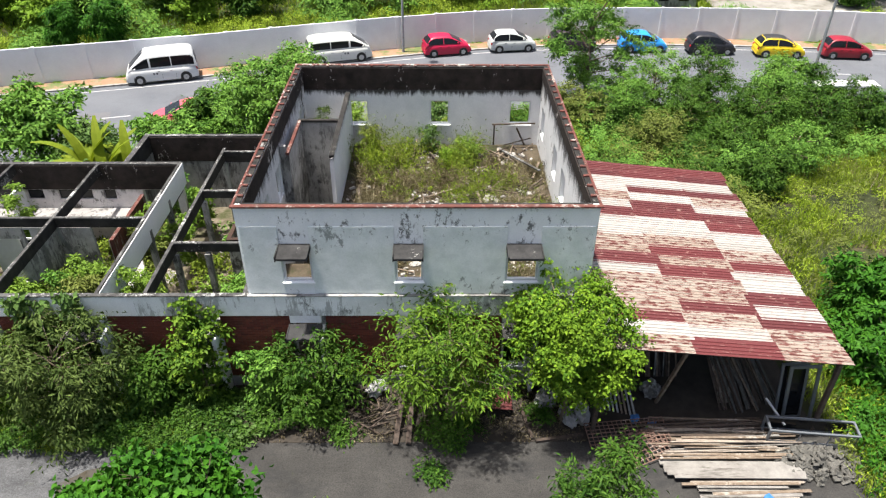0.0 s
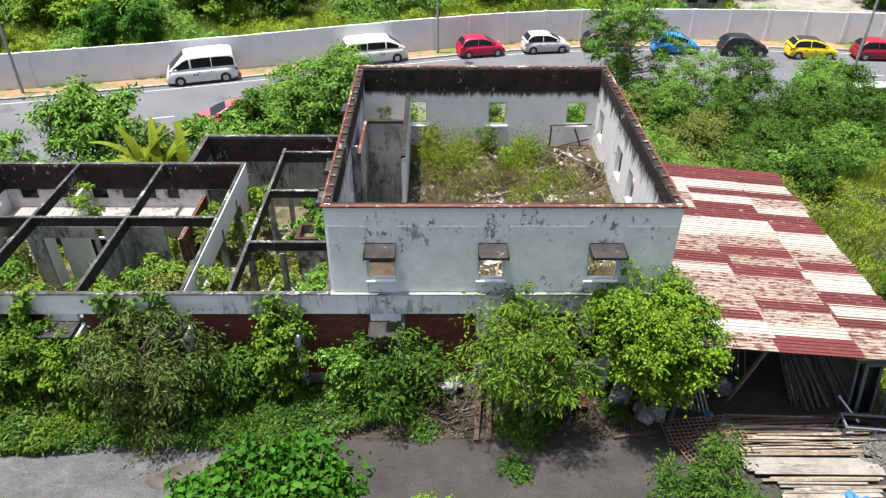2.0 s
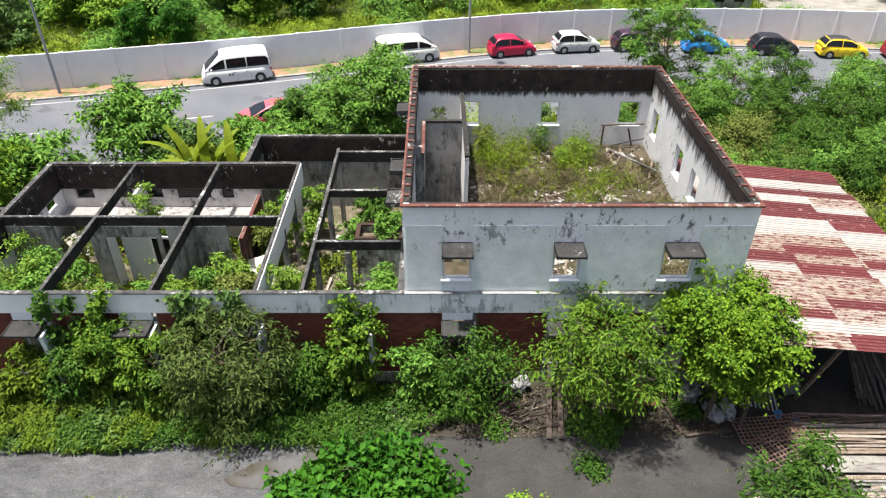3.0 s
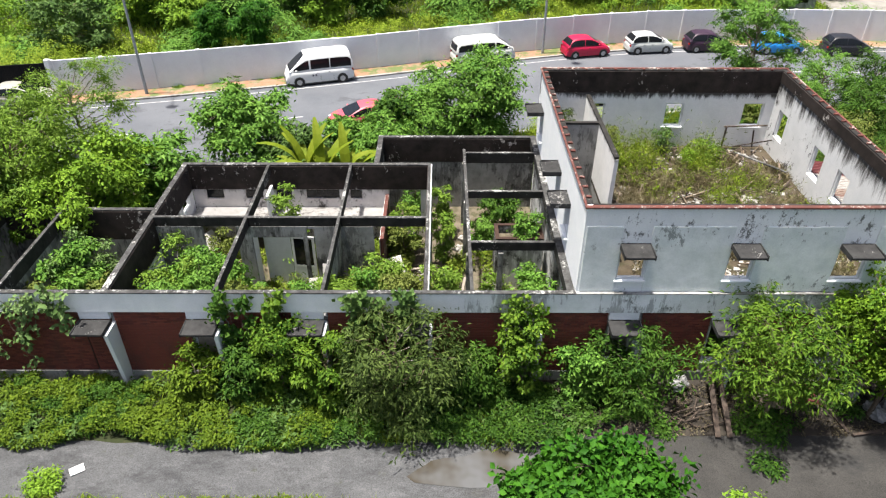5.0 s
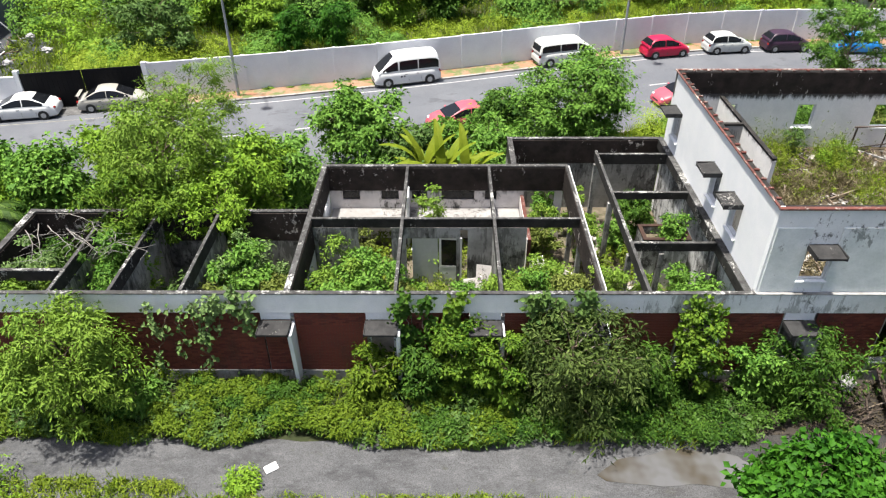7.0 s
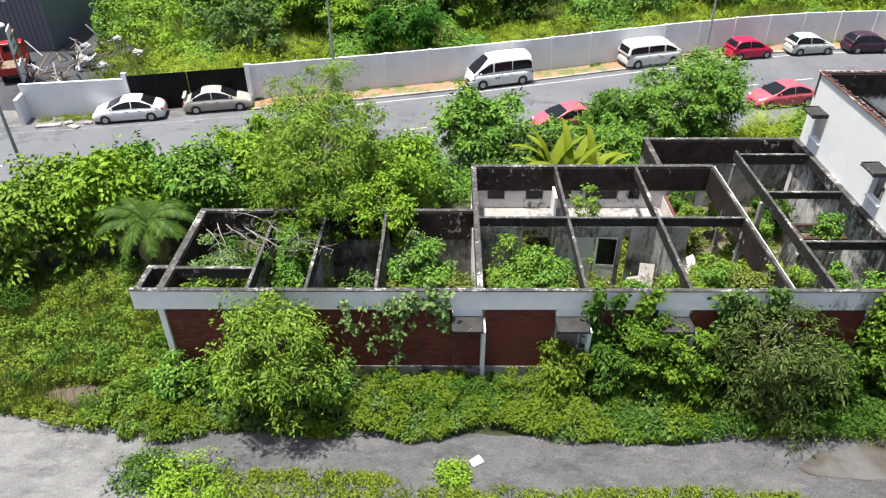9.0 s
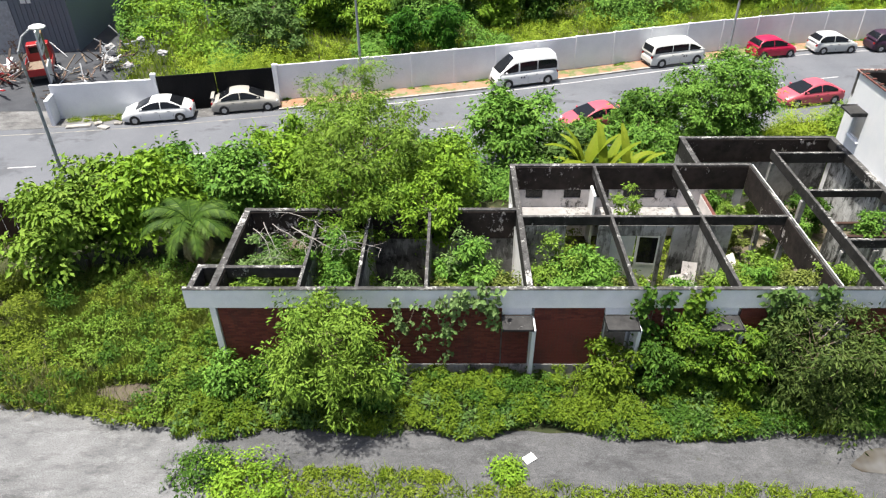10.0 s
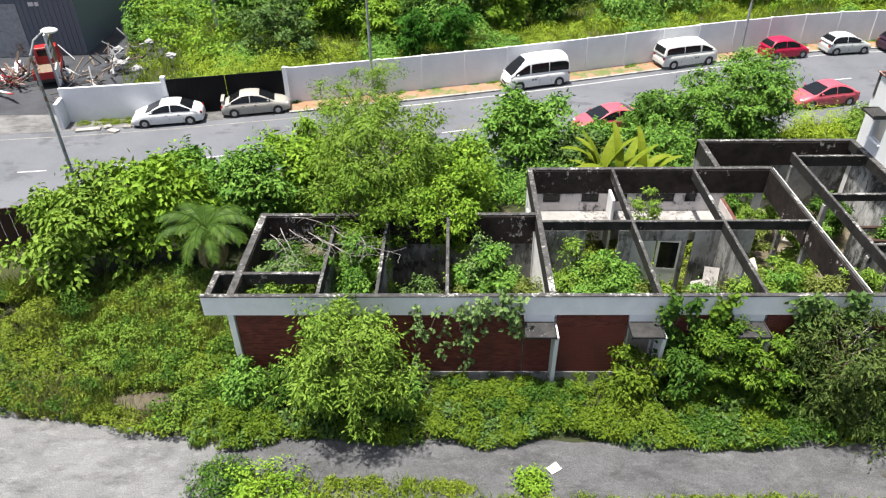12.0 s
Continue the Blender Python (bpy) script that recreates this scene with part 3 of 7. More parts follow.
def carpet(name, bounds, test, n, leaf, hmax, material, label, category, seed, width=0.55, grain=1.2, upright=False):
    """Creeping plants or grass over a stretch of ground, with an uneven height."""
    rng = np.random.default_rng(seed)
    if upright:
        x, y = rng.uniform(bounds[0], bounds[1], n), rng.uniform(bounds[2], bounds[3], n)
        keep = test(x, y)
        x, y = x[keep], y[keep]
        z = ground_z(x, y)
        P = np.stack([x, y, z], 1)
        N = rng.normal(size=P.shape) * np.array([1, 1, 0.25])
        return setting(name, leaf_mesh(name, P, N, hmax, leaf, material, rng, -3.0, None, True), material, label, category, "stuff")

    def height(u, v):
        return hmax * (0.12 + 0.5 * step01(fbm(u, v, grain, seed), 0.25, 0.75) + 0.38 * step01(fbm(u, v, grain * 0.33, seed + 5), 0.3, 0.7))
    area = (bounds[1] - bounds[0]) * (bounds[3] - bounds[2])
    c = max(40, int(area * 9.0 / (leaf / 0.12) ** 1.5))
    bx, by = rng.uniform(bounds[0], bounds[1], c), rng.uniform(bounds[2], bounds[3], c)
    ok = test(bx, by)
    bx, by = bx[ok], by[ok]
    br = leaf * (1.1 + 2.2 * rng.uniform(0, 1, len(bx)) ** 1.6)
    bz = height(bx, by)
    w = br ** 2
    k = rng.choice(len(bx), n, p=w / w.sum())
    D = rng.normal(size=(n, 3))
    D[:, 2] = np.abs(D[:, 2]) * 0.9 + 0.1
    D /= np.linalg.norm(D, axis=1, keepdims=True)
    R = br[k] * (1 - 0.45 * rng.uniform(0, 1, n) ** 2)
    lift = np.maximum(0, bz[k] - 0.75 * br[k]) * rng.uniform(0.55, 1.0, n) ** 0.5
    P = np.stack([bx[k] + D[:, 0] * R, by[k] + D[:, 1] * R, lift + D[:, 2] * np.minimum(R, bz[k] + 0.05) * 0.9 + 0.02], 1)
    P += rng.normal(size=P.shape) * leaf * 0.2
    P[:, 2] = np.maximum(P[:, 2], 0.015) + ground_z(P[:, 0], P[:, 1])
    keep = test(P[:, 0], P[:, 1])
    P, D = P[keep], D[keep]
    N = D * 0.75 + np.array([0, 0, 0.35]) + 0.48 * rng.normal(size=P.shape)
    return setting(name, leaf_mesh(name, P, N, leaf, leaf * width, material, rng, 0.2, D * np.array([1, 1, 0.2]), True), material, label, category, "stuff")


# ---- ground, yard and road ----
def ground_sheet():
    xs = np.concatenate([[-3000, -1200, -500, -220, -130], np.arange(-90, 91, 3.0), [130, 220, 500, 1200, 3000]])
    ys = np.concatenate([[-3000, -1200, -500, -200, -90], np.arange(-50, 101, 2.5), [130, 220, 500, 1200, 3000]])
    X, Y = np.meshgrid(xs, ys)
    Z = ground_z(X, Y) + 0.10 * (fbm(X, Y, 6.0, 3) - 0.5) * (np.abs(Y - 15) > 20) * (Y > 20) - 0.03
    n, m = len(xs), len(ys)
    V = np.stack([X, Y, Z], -1).reshape(-1, 3)
    F = [(j * n + i, j * n + i + 1, (j + 1) * n + i + 1, (j + 1) * n + i) for j in range(m - 1) for i in range(n - 1)]
    me = bpy.data.meshes.new("ground")
    me.from_pydata(V.tolist(), [], F)
    return me


setting("ground", ground_sheet(), M_soil, "mossy bare soil under the weeds", "ground")


def ribbon(name, o0, o1, z, material, label, category, x0=-90, x1=90, h=0.03, step=3.0, kind="structure"):
    """A strip that follows the boundary wall between the offsets o0 and o1, with a real edge."""
    bm = bmesh.new()
    rings = []
    n = int((x1 - x0) / step)
    for i in range(n + 1):
        x = x0 + (x1 - x0) * i / n
        a, b = road_point(x, o0), road_point(x, o1)
        rings.append([(a[0], a[1], z - h), (b[0], b[1], z - h), (b[0], b[1], z), (a[0], a[1], z)])
    loft(bm, rings)
    return setting(name, bm, material, label, category, kind)


ROAD = -0.46
ribbon("road", 1.72, 13.4, ROAD, M_asphalt, "grey asphalt road with a faded centre line", "road", h=0.2)
ribbon("pavement", 0.0, 1.5, ROAD + 0.09, M_footway, "worn red-brown footway along the boundary wall", "pavement", -30.2, 90, h=0.3)
ribbon("kerb", 1.5, 1.72, ROAD + 0.1, M_kerb, "weathered concrete kerb beside the road", "kerb", -30.2, 90, h=0.35)
ribbon("edge_line", 2.34, 2.43, ROAD + 0.006, M_paint, "white painted edge line on asphalt", "road marking", -28, 90, h=0.01)
ribbon("edge_line", 2.5, 2.57, ROAD + 0.006, blotchy("worn_road_paint", (0.30, 0.29, 0.24), (0.16, 0.16, 0.16), 3, 0.8), "worn yellowish edge line on asphalt", "road marking", -60, -28, h=0.01)
ribbon("near_kerb", 13.4, 13.65, ROAD + 0.12, M_kerb, "weathered concrete kerb beside the road", "kerb", -36, 90, h=0.35)
ribbon("road_mouth", 13.402, 17.0, ROAD - 0.002, M_asphalt, "grey asphalt where the road widens", "road", -90, -36.3, h=0.2)
dash = bmesh.new()
for i in range(-12, 13):
    x = i * 4.7 - 12.0
    a, b, c, d = road_point(x, 7.1), road_point(x + 1.5, 7.1), road_point(x + 1.5, 7.21), road_point(x, 7.21)
    loft(dash, [[(p[0], p[1], ROAD - 0.004) for p in (a, b, c, d)], [(p[0], p[1], ROAD + 0.006) for p in (a, b, c, d)]])
setting("centre_line", dash, M_paint, "dashed white centre line on asphalt", "road marking")
patch = bmesh.new()
for x, o, l, w in ((-5.8, 5.9, 1.5, 0.8), (-11.5, 7.0, 3.2, 2.0), (-20.5, 6.2, 4.2, 1.3)):
    a, b, c, d = road_point(x, o), road_point(x + l, o), road_point(x + l, o + w), road_point(x, o + w)
    loft(patch, [[(p[0], p[1], ROAD - 0.004) for p in (a, b, c, d)], [(p[0], p[1], ROAD + 0.004) for p in (a, b, c, d)]])
setting("road_patch", patch, blotchy("patch_asphalt", (0.10, 0.10, 0.11), (0.13, 0.13, 0.14), 0.8, 0.85), "darker asphalt repair in the road", "road patch")

# broken side entrance by the gate, level with the road
ribbon("gate_apron", -3.5, 1.72, ROAD + 0.01, M_yard, "dirty concrete apron before the black gate", "pavement", -60, -30.2, h=0.2)


def yard(x0, x1, seed, z=0.0):
    """A stretch of the yard along the house: a sheet with an uneven back edge."""
    bm = bmesh.new()
    rng = random.Random(seed)
    rings = []
    n = int((x1 - x0) / 0.7)
    for i in range(n + 1):
        x = x0 + (x1 - x0) * i / n
        edge = -3.1 if x > -27 else -3.1 + min(1.4, (-27 - x) * 0.17)
        edge += 0.6 * float(step01(np.array(x), -1.5, 1.5)) + rng.uniform(-0.1, 0.1) + 0.25
        rings.append([(x, -40, -0.12), (x, -40, z), (x, edge, z), (x, edge, -0.12)])
    loft(bm, rings)
    return bm


setting("yard_concrete", yard(-62, -26.2, 4), M_concrete, "pale cracked concrete of the open yard", "pavement")
setting("yard_tarmac", yard(-26.19, 24, 5, -0.01), M_yardmix, "grey worn yard, darker and damp before the house", "pavement")


def blob(bm, cx, cy, rx, ry, z, seed, n=28, h=0.006):
    rng = random.Random(seed)
    ph = [rng.uniform(0, 6.28) for _ in range(4)]
    ring = []
    for i in range(n):
        a = 2 * math.pi * i / n
        k = 1 + 0.16 * math.sin(2 * a + ph[0]) + 0.12 * math.sin(3 * a + ph[1]) + 0.07 * math.sin(7 * a + ph[2])
        ring.append((cx + rx * k * math.cos(a), cy + ry * k * math.sin(a)))
    loft(bm, [[(x, y, z - h) for x, y in ring], [(x, y, z) for x, y in ring]])


wm, wnn, wl, wb = mat("water_with_painted_sky", 0.03, 0, 0.5)
# Grey in the base colour paints the reflected sky; brown is the muddy bottom.
wl.new(mix(wnn, wl, ramp(wnn, wl, noise_tex(wnn, wl, coords(wnn, wl), 0.5, 3), [(0.42, grey(0)), (0.6, grey(1))]), (0.095, 0.096, 0.098), (0.05, 0.043, 0.032)), wb.inputs["Base Color"])
bump(wnn, wl, wb, noise_tex(wnn, wl, coords(wnn, wl), 4, 2), 0.03, 0.01)
pud = bmesh.new()
blob(pud, -2.6, -4.0, 2.25, 0.8, 0.004, 3)
setting("puddle", pud, wm, "shallow muddy rainwater on the yard, sky reflection painted grey", "puddle")
mud = bmesh.new()
blob(mud, -29.5, -1.2, 1.5, 0.5, 0.02, 12)
setting("mud", mud, M_mud, "brown mud at the edge of the yard", "mud")


setting("earth_bed", boxes((-1.0, 10.72, -2.62, -0.101, -0.08, 0.005)), M_earth, "dark earth along the foot of the house", "earth")

# ---- boundary wall and gate across the road ----
def boundary():
    t = thing("boundary_wall", "long pale grey precast concrete boundary wall", "wall", kind="structure")
    x = -30.0
    rng = random.Random(5)
    while x < 88:
        x2 = x + 3.0
        a, b = road_point(x, 0.0), road_point(x2, 0.0)
        bm = bmesh.new()
        d = math.hypot(b[0] - a[0], b[1] - a[1])
        ang = math.degrees(math.atan2(b[1] - a[1], b[0] - a[0]))
        m = pose(a[0], a[1], -0.7, 0, 0, ang)
        hgt = 2.78 + rng.uniform(-0.02, 0.02)
        box(bm, 0.11, d - 0.11, -0.06, 0.06, 0, hgt - 0.03, m)
        part("wall_panel", bm, M_bound, t)
        bm = bmesh.new()
        box(bm, -0.11, 0.11, -0.13, 0.085, 0, hgt + 0.01, m)
        part("wall_post", bm, M_bound, t)
        x = x2
    return t


boundary()


def gate():
    t = thing("gate", "closed black sheet metal gate between pale wall stubs", "gate", kind="structure")
    for x0, x1, mt, h, nm in ((-37.6, -34.0, M_gate, 2.5, "gate_leaf"), (-33.95, -30.3, M_gate, 2.5, "gate_leaf"), (-44.2, -37.9, M_bound, 2.35, "wall_panel")):
        a, b = road_point(x0, 0.25), road_point(x1, 0.25)
        d = math.hypot(b[0] - a[0], b[1] - a[1])
        ang = math.degrees(math.atan2(b[1] - a[1], b[0] - a[0]))
        m = pose(a[0], a[1], -0.5, 0, 0, ang)
        bm = bmesh.new()
        if mt is M_gate:
            box(bm, 0, d, -0.03, 0.03, 0.08, h, m)
            k = 0.0
            while k < d:
                box(bm, k, k + 0.05, -0.055, -0.03, 0.08, h, m)
                k += 0.3
        else:
            box(bm, 0, d, -0.09, 0.09, 0, h, m)
            box(bm, -0.12, 0.12, -1.2, -0.0, 0, h - 0.6, m)
        part(nm, bm, mt, t)
    for x in (-37.75, -30.15):
        a = road_point(x, 0.2)
        part("gate_post", boxes((a[0] - 0.15, a[0] + 0.15, a[1] - 0.15, a[1] + 0.15, -0.6, 2.2)), M_bound, t)
    return t


gate()

# ---- two-storey block ----
W, D, TOP, BAND, FLOOR = 10.7, 11.65, 7.1, 3.92, 3.5
BAYS = [(1.2, 2.1), (4.65, 5.5), (8.05, 9.05)]
WEST_WIN = [(2.35, 3.25), (4.6, 5.5), (9.9, 10.8)]
EAST_WIN = [(1.7, 2.6), (4.4, 5.3), (6.4, 7.3), (9.95, 10.8)]
BACK_WIN = [(2.05, 2.95), (5.65, 6.5), (9.15, 10.1)]

H0 = 6.12   # foot of the bare band where the roof stood
house = thing("abandoned_house", "roofless two-storey abandoned house with stained pale plaster", "house")
part("front_wall", slab_wall("x", 0.0, 0.2, 0.0, W, BAND, TOP, [(a, b, 4.42, 5.72) for a, b in BAYS]), M_face, house)
part("back_wall", slab_wall("x", D - 0.2, D, 0.0, W, 0.0, TOP, [(a, b, 4.5, 5.62) for a, b in BACK_WIN]), M_inner, house)
part("west_wall", slab_wall("y", 0.0, 0.2, 0.2, D - 0.2, 0.0, TOP, [(a, b, 4.42, 5.72) for a, b in WEST_WIN]), M_white, house)
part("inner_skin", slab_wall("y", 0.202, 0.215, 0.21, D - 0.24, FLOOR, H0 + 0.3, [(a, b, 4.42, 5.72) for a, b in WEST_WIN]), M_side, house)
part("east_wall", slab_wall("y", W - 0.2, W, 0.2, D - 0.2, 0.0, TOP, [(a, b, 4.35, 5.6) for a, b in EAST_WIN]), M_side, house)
part("upper_floor", boxes((2.05, W - 0.2, 0.2, D - 0.2, FLOOR - 0.2, FLOOR)), M_debris, house)
part("stair_landing", boxes((0.2, 2.05, 8.56, D - 0.2, FLOOR - 0.2, FLOOR)), M_debris, house)
part("stair_landing", boxes((0.2, 2.05, 0.2, 2.2, FLOOR - 0.2, FLOOR)), M_debris, house)
part("stair_wall", boxes((2.05, 2.2, 0.2, 8.4, 0.0, FLOOR - 0.202)), M_grey, house)
part("ground_slab", boxes((0.2, W - 0.2, 0.2, D - 0.2, -0.05, 0.05)), M_mud, house)
M_westfoot = plaster("mouldy_white_render", (0.66, 0.67, 0.68), (0.42, 0.43, 0.43), (0.03, 0.029, 0.028), 0.8, 1.2)
part("mouldy_skin", boxes((-0.02, -0.003, 0.21, D - 0.36, 0.07, 3.54)), M_westfoot, house, "white render black with mould")
# proud weathered panels between the window bays of the front
edges = [0.06, *[e for b in BAYS for e in b], W - 0.06]
for i in range(0, len(edges), 2):
    part("facade_panel", soft(boxes((edges[i] + 0.01, edges[i + 1] - 0.01, -0.05, -0.002, BAND + 0.06, 6.45)), 0.01), M_front, house)
# unpainted mouldy band where the roof stood, on the inner faces
for b in ((0.203, W - 0.203, D - 0.235, D - 0.203, H0, TOP - 0.02), (0.203, 0.235, 0.24, D - 0.24, H0 + 0.3, TOP - 0.02),
          (W - 0.235, W - 0.203, 0.24, D - 0.24, H0 + 0.52, TOP - 0.02), (0.203, W - 0.203, 0.203, 0.235, H0, TOP - 0.02)):
    part("bare_band", boxes(b), M_black, house)
# red coping strips and the stubs of the old rafters
for b in ((-0.07, W + 0.07, -0.09, 0.06, TOP, TOP + 0.07), (-0.07, W + 0.07, D - 0.06, D + 0.07, TOP, TOP + 0.07),
          (-0.06, 0.02, 0.062, D - 0.062, TOP, TOP + 0.06), (W - 0.02, W + 0.06, 0.062, D - 0.062, TOP, TOP + 0.06)):
    part("coping", soft(boxes(b), 0.015), M_coping, house)
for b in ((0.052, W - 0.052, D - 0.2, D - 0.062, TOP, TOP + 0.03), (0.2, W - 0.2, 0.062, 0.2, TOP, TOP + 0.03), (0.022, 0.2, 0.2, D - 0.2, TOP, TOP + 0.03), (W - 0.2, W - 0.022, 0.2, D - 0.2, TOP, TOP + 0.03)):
    part("wall_head", boxes(b), M_beam, house)
stub_me = to_mesh(soft(boxes((-0.09, 0.09, -0.05, 0.05, 0, 0.07)), 0.015), "rafter_stub")
stub_me.materials.append(M_coping)


def stub(x, y, turn, seed):
    ob = part("rafter_stub", stub_me, M_coping, house)
    r = random.Random(seed)
    ob.matrix_local = pose(x, y, TOP + 0.03, r.uniform(-6, 6), r.uniform(-6, 6), turn + r.uniform(-8, 8))


for i in range(18):
    y = 0.55 + i * 0.62
    stub(0.12, y, 0, i)
    stub(W - 0.12, y, 0, 50 + i)
for i in range(16):
    stub(0.7 + i * 0.62, D - 0.13, 90, 100 + i)


def window(parent, axis, at, a, b, z0, z1, facing, mullion=True):
    """A weathered frame in an opening, with its sill; axis is the wall's line."""
    f = bmesh.new()
    t, d = 0.06, 0.05
    s0, s1 = (at - d, at + d)

    def bb(u0, u1, c0, c1):
        box(f, *((u0, u1, s0, s1) if axis == "x" else (s0, s1, u0, u1)), c0, c1)
    bb(a + 0.003, a + t, z0 + 0.003, z1 - 0.003)
    bb(b - t, b - 0.003, z0 + 0.003, z1 - 0.003)
    bb(a + t, b - t, z1 - t, z1 - 0.003)
    bb(a + t, b - t, z0 + 0.003, z0 + t)
    fr = part("window_frame", f, M_frame, parent)
    s = bmesh.new()
    o = 0.16 * facing
    q0, q1 = sorted((at + 0.03 * facing, at + 0.03 * facing + o))
    box(s, *((a - 0.05, b + 0.05, q0, q1) if axis == "x" else (q0, q1, a - 0.05, b + 0.05)), z0 - 0.06, z0 + 0.002)
    part("window_sill", soft(s, 0.008), M_fascia, fr)


for a, b in BAYS:
    window(house, "x", 0.08, a, b, 4.42, 5.72, -1)
for a, b in WEST_WIN:
    window(house, "y", 0.08, a, b, 4.42, 5.72, -1)
for a, b in EAST_WIN:
    window(house, "y", W - 0.1, a, b, 4.35, 5.6, 1)
for a, b in BACK_WIN:
    window(house, "x", D - 0.1, a, b, 4.5, 5.62, -1)


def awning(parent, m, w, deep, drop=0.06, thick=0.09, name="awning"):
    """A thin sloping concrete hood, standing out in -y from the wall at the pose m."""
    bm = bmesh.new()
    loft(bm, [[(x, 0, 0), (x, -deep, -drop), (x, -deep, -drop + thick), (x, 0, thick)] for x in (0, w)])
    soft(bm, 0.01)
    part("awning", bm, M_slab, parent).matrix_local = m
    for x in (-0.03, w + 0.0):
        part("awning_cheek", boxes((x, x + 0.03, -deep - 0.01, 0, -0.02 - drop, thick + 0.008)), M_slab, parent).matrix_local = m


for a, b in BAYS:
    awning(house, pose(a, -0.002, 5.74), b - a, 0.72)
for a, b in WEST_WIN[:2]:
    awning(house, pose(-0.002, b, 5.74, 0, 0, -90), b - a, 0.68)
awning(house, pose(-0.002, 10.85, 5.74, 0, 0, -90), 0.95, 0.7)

# inner walls of the upper floor
part("inner_wall", rough_edges(boxes((2.05, 2.2, 5.3, D - 0.24, FLOOR, 5.95)), 0.02, random.Random(1)), M_inner, house)
part("inner_wall", boxes((0.55, 2.05, 8.4, 8.55, FLOOR - 2.5, 5.95)), M_grey, house)
part("inner_wall", boxes((0.45, 0.55, 5.55, 8.55, FLOOR - 2.5, 5.95)), M_grey, house)
part("inner_wall_head", rough_edges(boxes((2.04, 2.21, 5.3, D - 0.26, 5.975, 6.06)), 0.02, random.Random(2)), M_beam, house)
part("inner_wall_head", boxes((0.44, 2.03, 8.39, 8.56, 5.955, 6.05)), M_beam, house)
part("inner_wall_head", boxes((0.44, 0.56, 5.54, 8.385, 5.955, 6.05)), M_coping, house)
part("inner_wall", boxes((0.24, 0.45, 5.55, 5.7, FLOOR - 2.5, 6.3)), M_grey, house)

# ---- ground-floor front, shared by block and wing ----
X0 = -26.55
front = thing("ruined_wing", "roofless single-storey wing with mouldy concrete beams and red brick", "house")
part("fascia", slab_wall("x", -0.15, -0.002, X0 - 0.79, -3.62, 3.14, BAND), M_fascia, front)
part("fascia", slab_wall("x", -0.149, -0.002, -3.618, W, 3.14, BAND), M_old, front, "mould-stained plaster band")
part("fascia_ledge", boxes((X0 - 0.81, -0.01, -0.17, -0.0, BAND, BAND + 0.04)), M_beamtop, front)
part("fascia_ledge", boxes((-0.008, W + 0.02, -0.17, -0.055, BAND, BAND + 0.03)), M_grey, front)
LOW = [(-16.4, -15.4), (-12.85, -11.8), (-9.35, -8.3), (-5.8, -4.8), (-2.25, -1.2), (1.2, 2.2), (4.66, 5.5), (8.05, 9.05)]
part("lower_wall", slab_wall("x", 0.02, 0.2, X0 + 0.1, -0.003, -0.1, 2.84, [(a + 0.05, b - 0.1, 0.85, 2.75) for a, b in LOW[1:5]]), M_grey, front)
part("lower_wall", slab_wall("x", 0.02, 0.2, 0.0, W, -0.1, 3.9, [(a + 0.05, b - 0.1, 0.85, 2.75) for a, b in LOW[5:]]), M_grey, front)
part("plinth", boxes((X0 + 0.12, W, -0.1, 0.018, -0.1, 0.42)), M_grey, front)
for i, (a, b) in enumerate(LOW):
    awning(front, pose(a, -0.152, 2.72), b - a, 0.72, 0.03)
    part("lintel", boxes((a, b, -0.12, 0.018, 2.82, 3.138)), M_fascia, front)
    fin = bmesh.new()
    loft(fin, [[(x, 0.018, 0.0), (x, -0.5, 0.0), (x, -0.78, 2.66), (x, 0.018, 2.66)] for x in (b - 0.02, b + 0.12)])
    part("fin_wall", soft(fin, 0.012), M_white, front)
    if i:
        window(front, "x", 0.1, a + 0.05, b - 0.1, 0.85, 2.75, -1)
    if i == 1:
        part("clouded_pane", boxes((a + 0.115, b - 0.165, 0.09, 0.1, 1.15, 2.68)), M_pale, front, "dirty clouded window pane")
part("corner_pillar", soft(boxes((X0 - 0.02, X0 + 0.2, -0.14, 0.2, -0.1, 3.138)), 0.015), M_white, front)

# parapet beams of the wing: (x0, x1, y0, y1, bottom)
HEAD = 3.76
BEAMS = [
    (X0, X0 + 0.25, 0.0, 5.4, 3.06), (X0 + 0.25, -15.57, 5.2, 5.38, 3.01),
    (-15.57, -15.37, 0.0, 9.15, 3.01), (-15.37, -4.97, 8.95, 9.15, 2.96), (-11.9, -11.79, 0.0, 8.95, 3.36), (-8.35, -8.24, 0.0, 8.95, 3.36),
    (-15.37, -11.902, 4.67, 4.79, 3.4), (-11.788, -8.352, 4.67, 4.79, 3.4), (-8.238, -4.95, 4.67, 4.79, 3.4),
    (-23.51, -23.4, 0.0, 5.2, 3.26), (-21.5, -21.39, 0.0, 5.2, 3.26), (-19.1, -18.99, 0.0, 5.2, 3.26),
    (X0 + 0.25, -23.52, 1.3, 1.44, 3.36),
]
EAST_BEAMS = [
    (-7.3, -7.08, 9.15, 11.88, 3.01), (-7.3, -0.003, 11.68, 11.88, 2.91), (-3.42, -3.31, 0.0, 10.5, 3.36),
    (-3.308, -0.252, 3.01, 3.13, 3.44), (-3.308, -0.252, 6.69, 6.81, 3.48), (-3.308, -0.252, 10.1, 10.22, 3.3),
    (-0.25, -0.003, 0.0, 11.68, 3.36),
    (X0 - 0.75, X0 - 0.55, -0.1, 1.5, 3.11), (X0 - 0.55, X0, 1.3, 1.5, 3.11), (X0 - 0.55, X0, -0.1, 0.1, 3.11),
]
rb = random.Random(9)
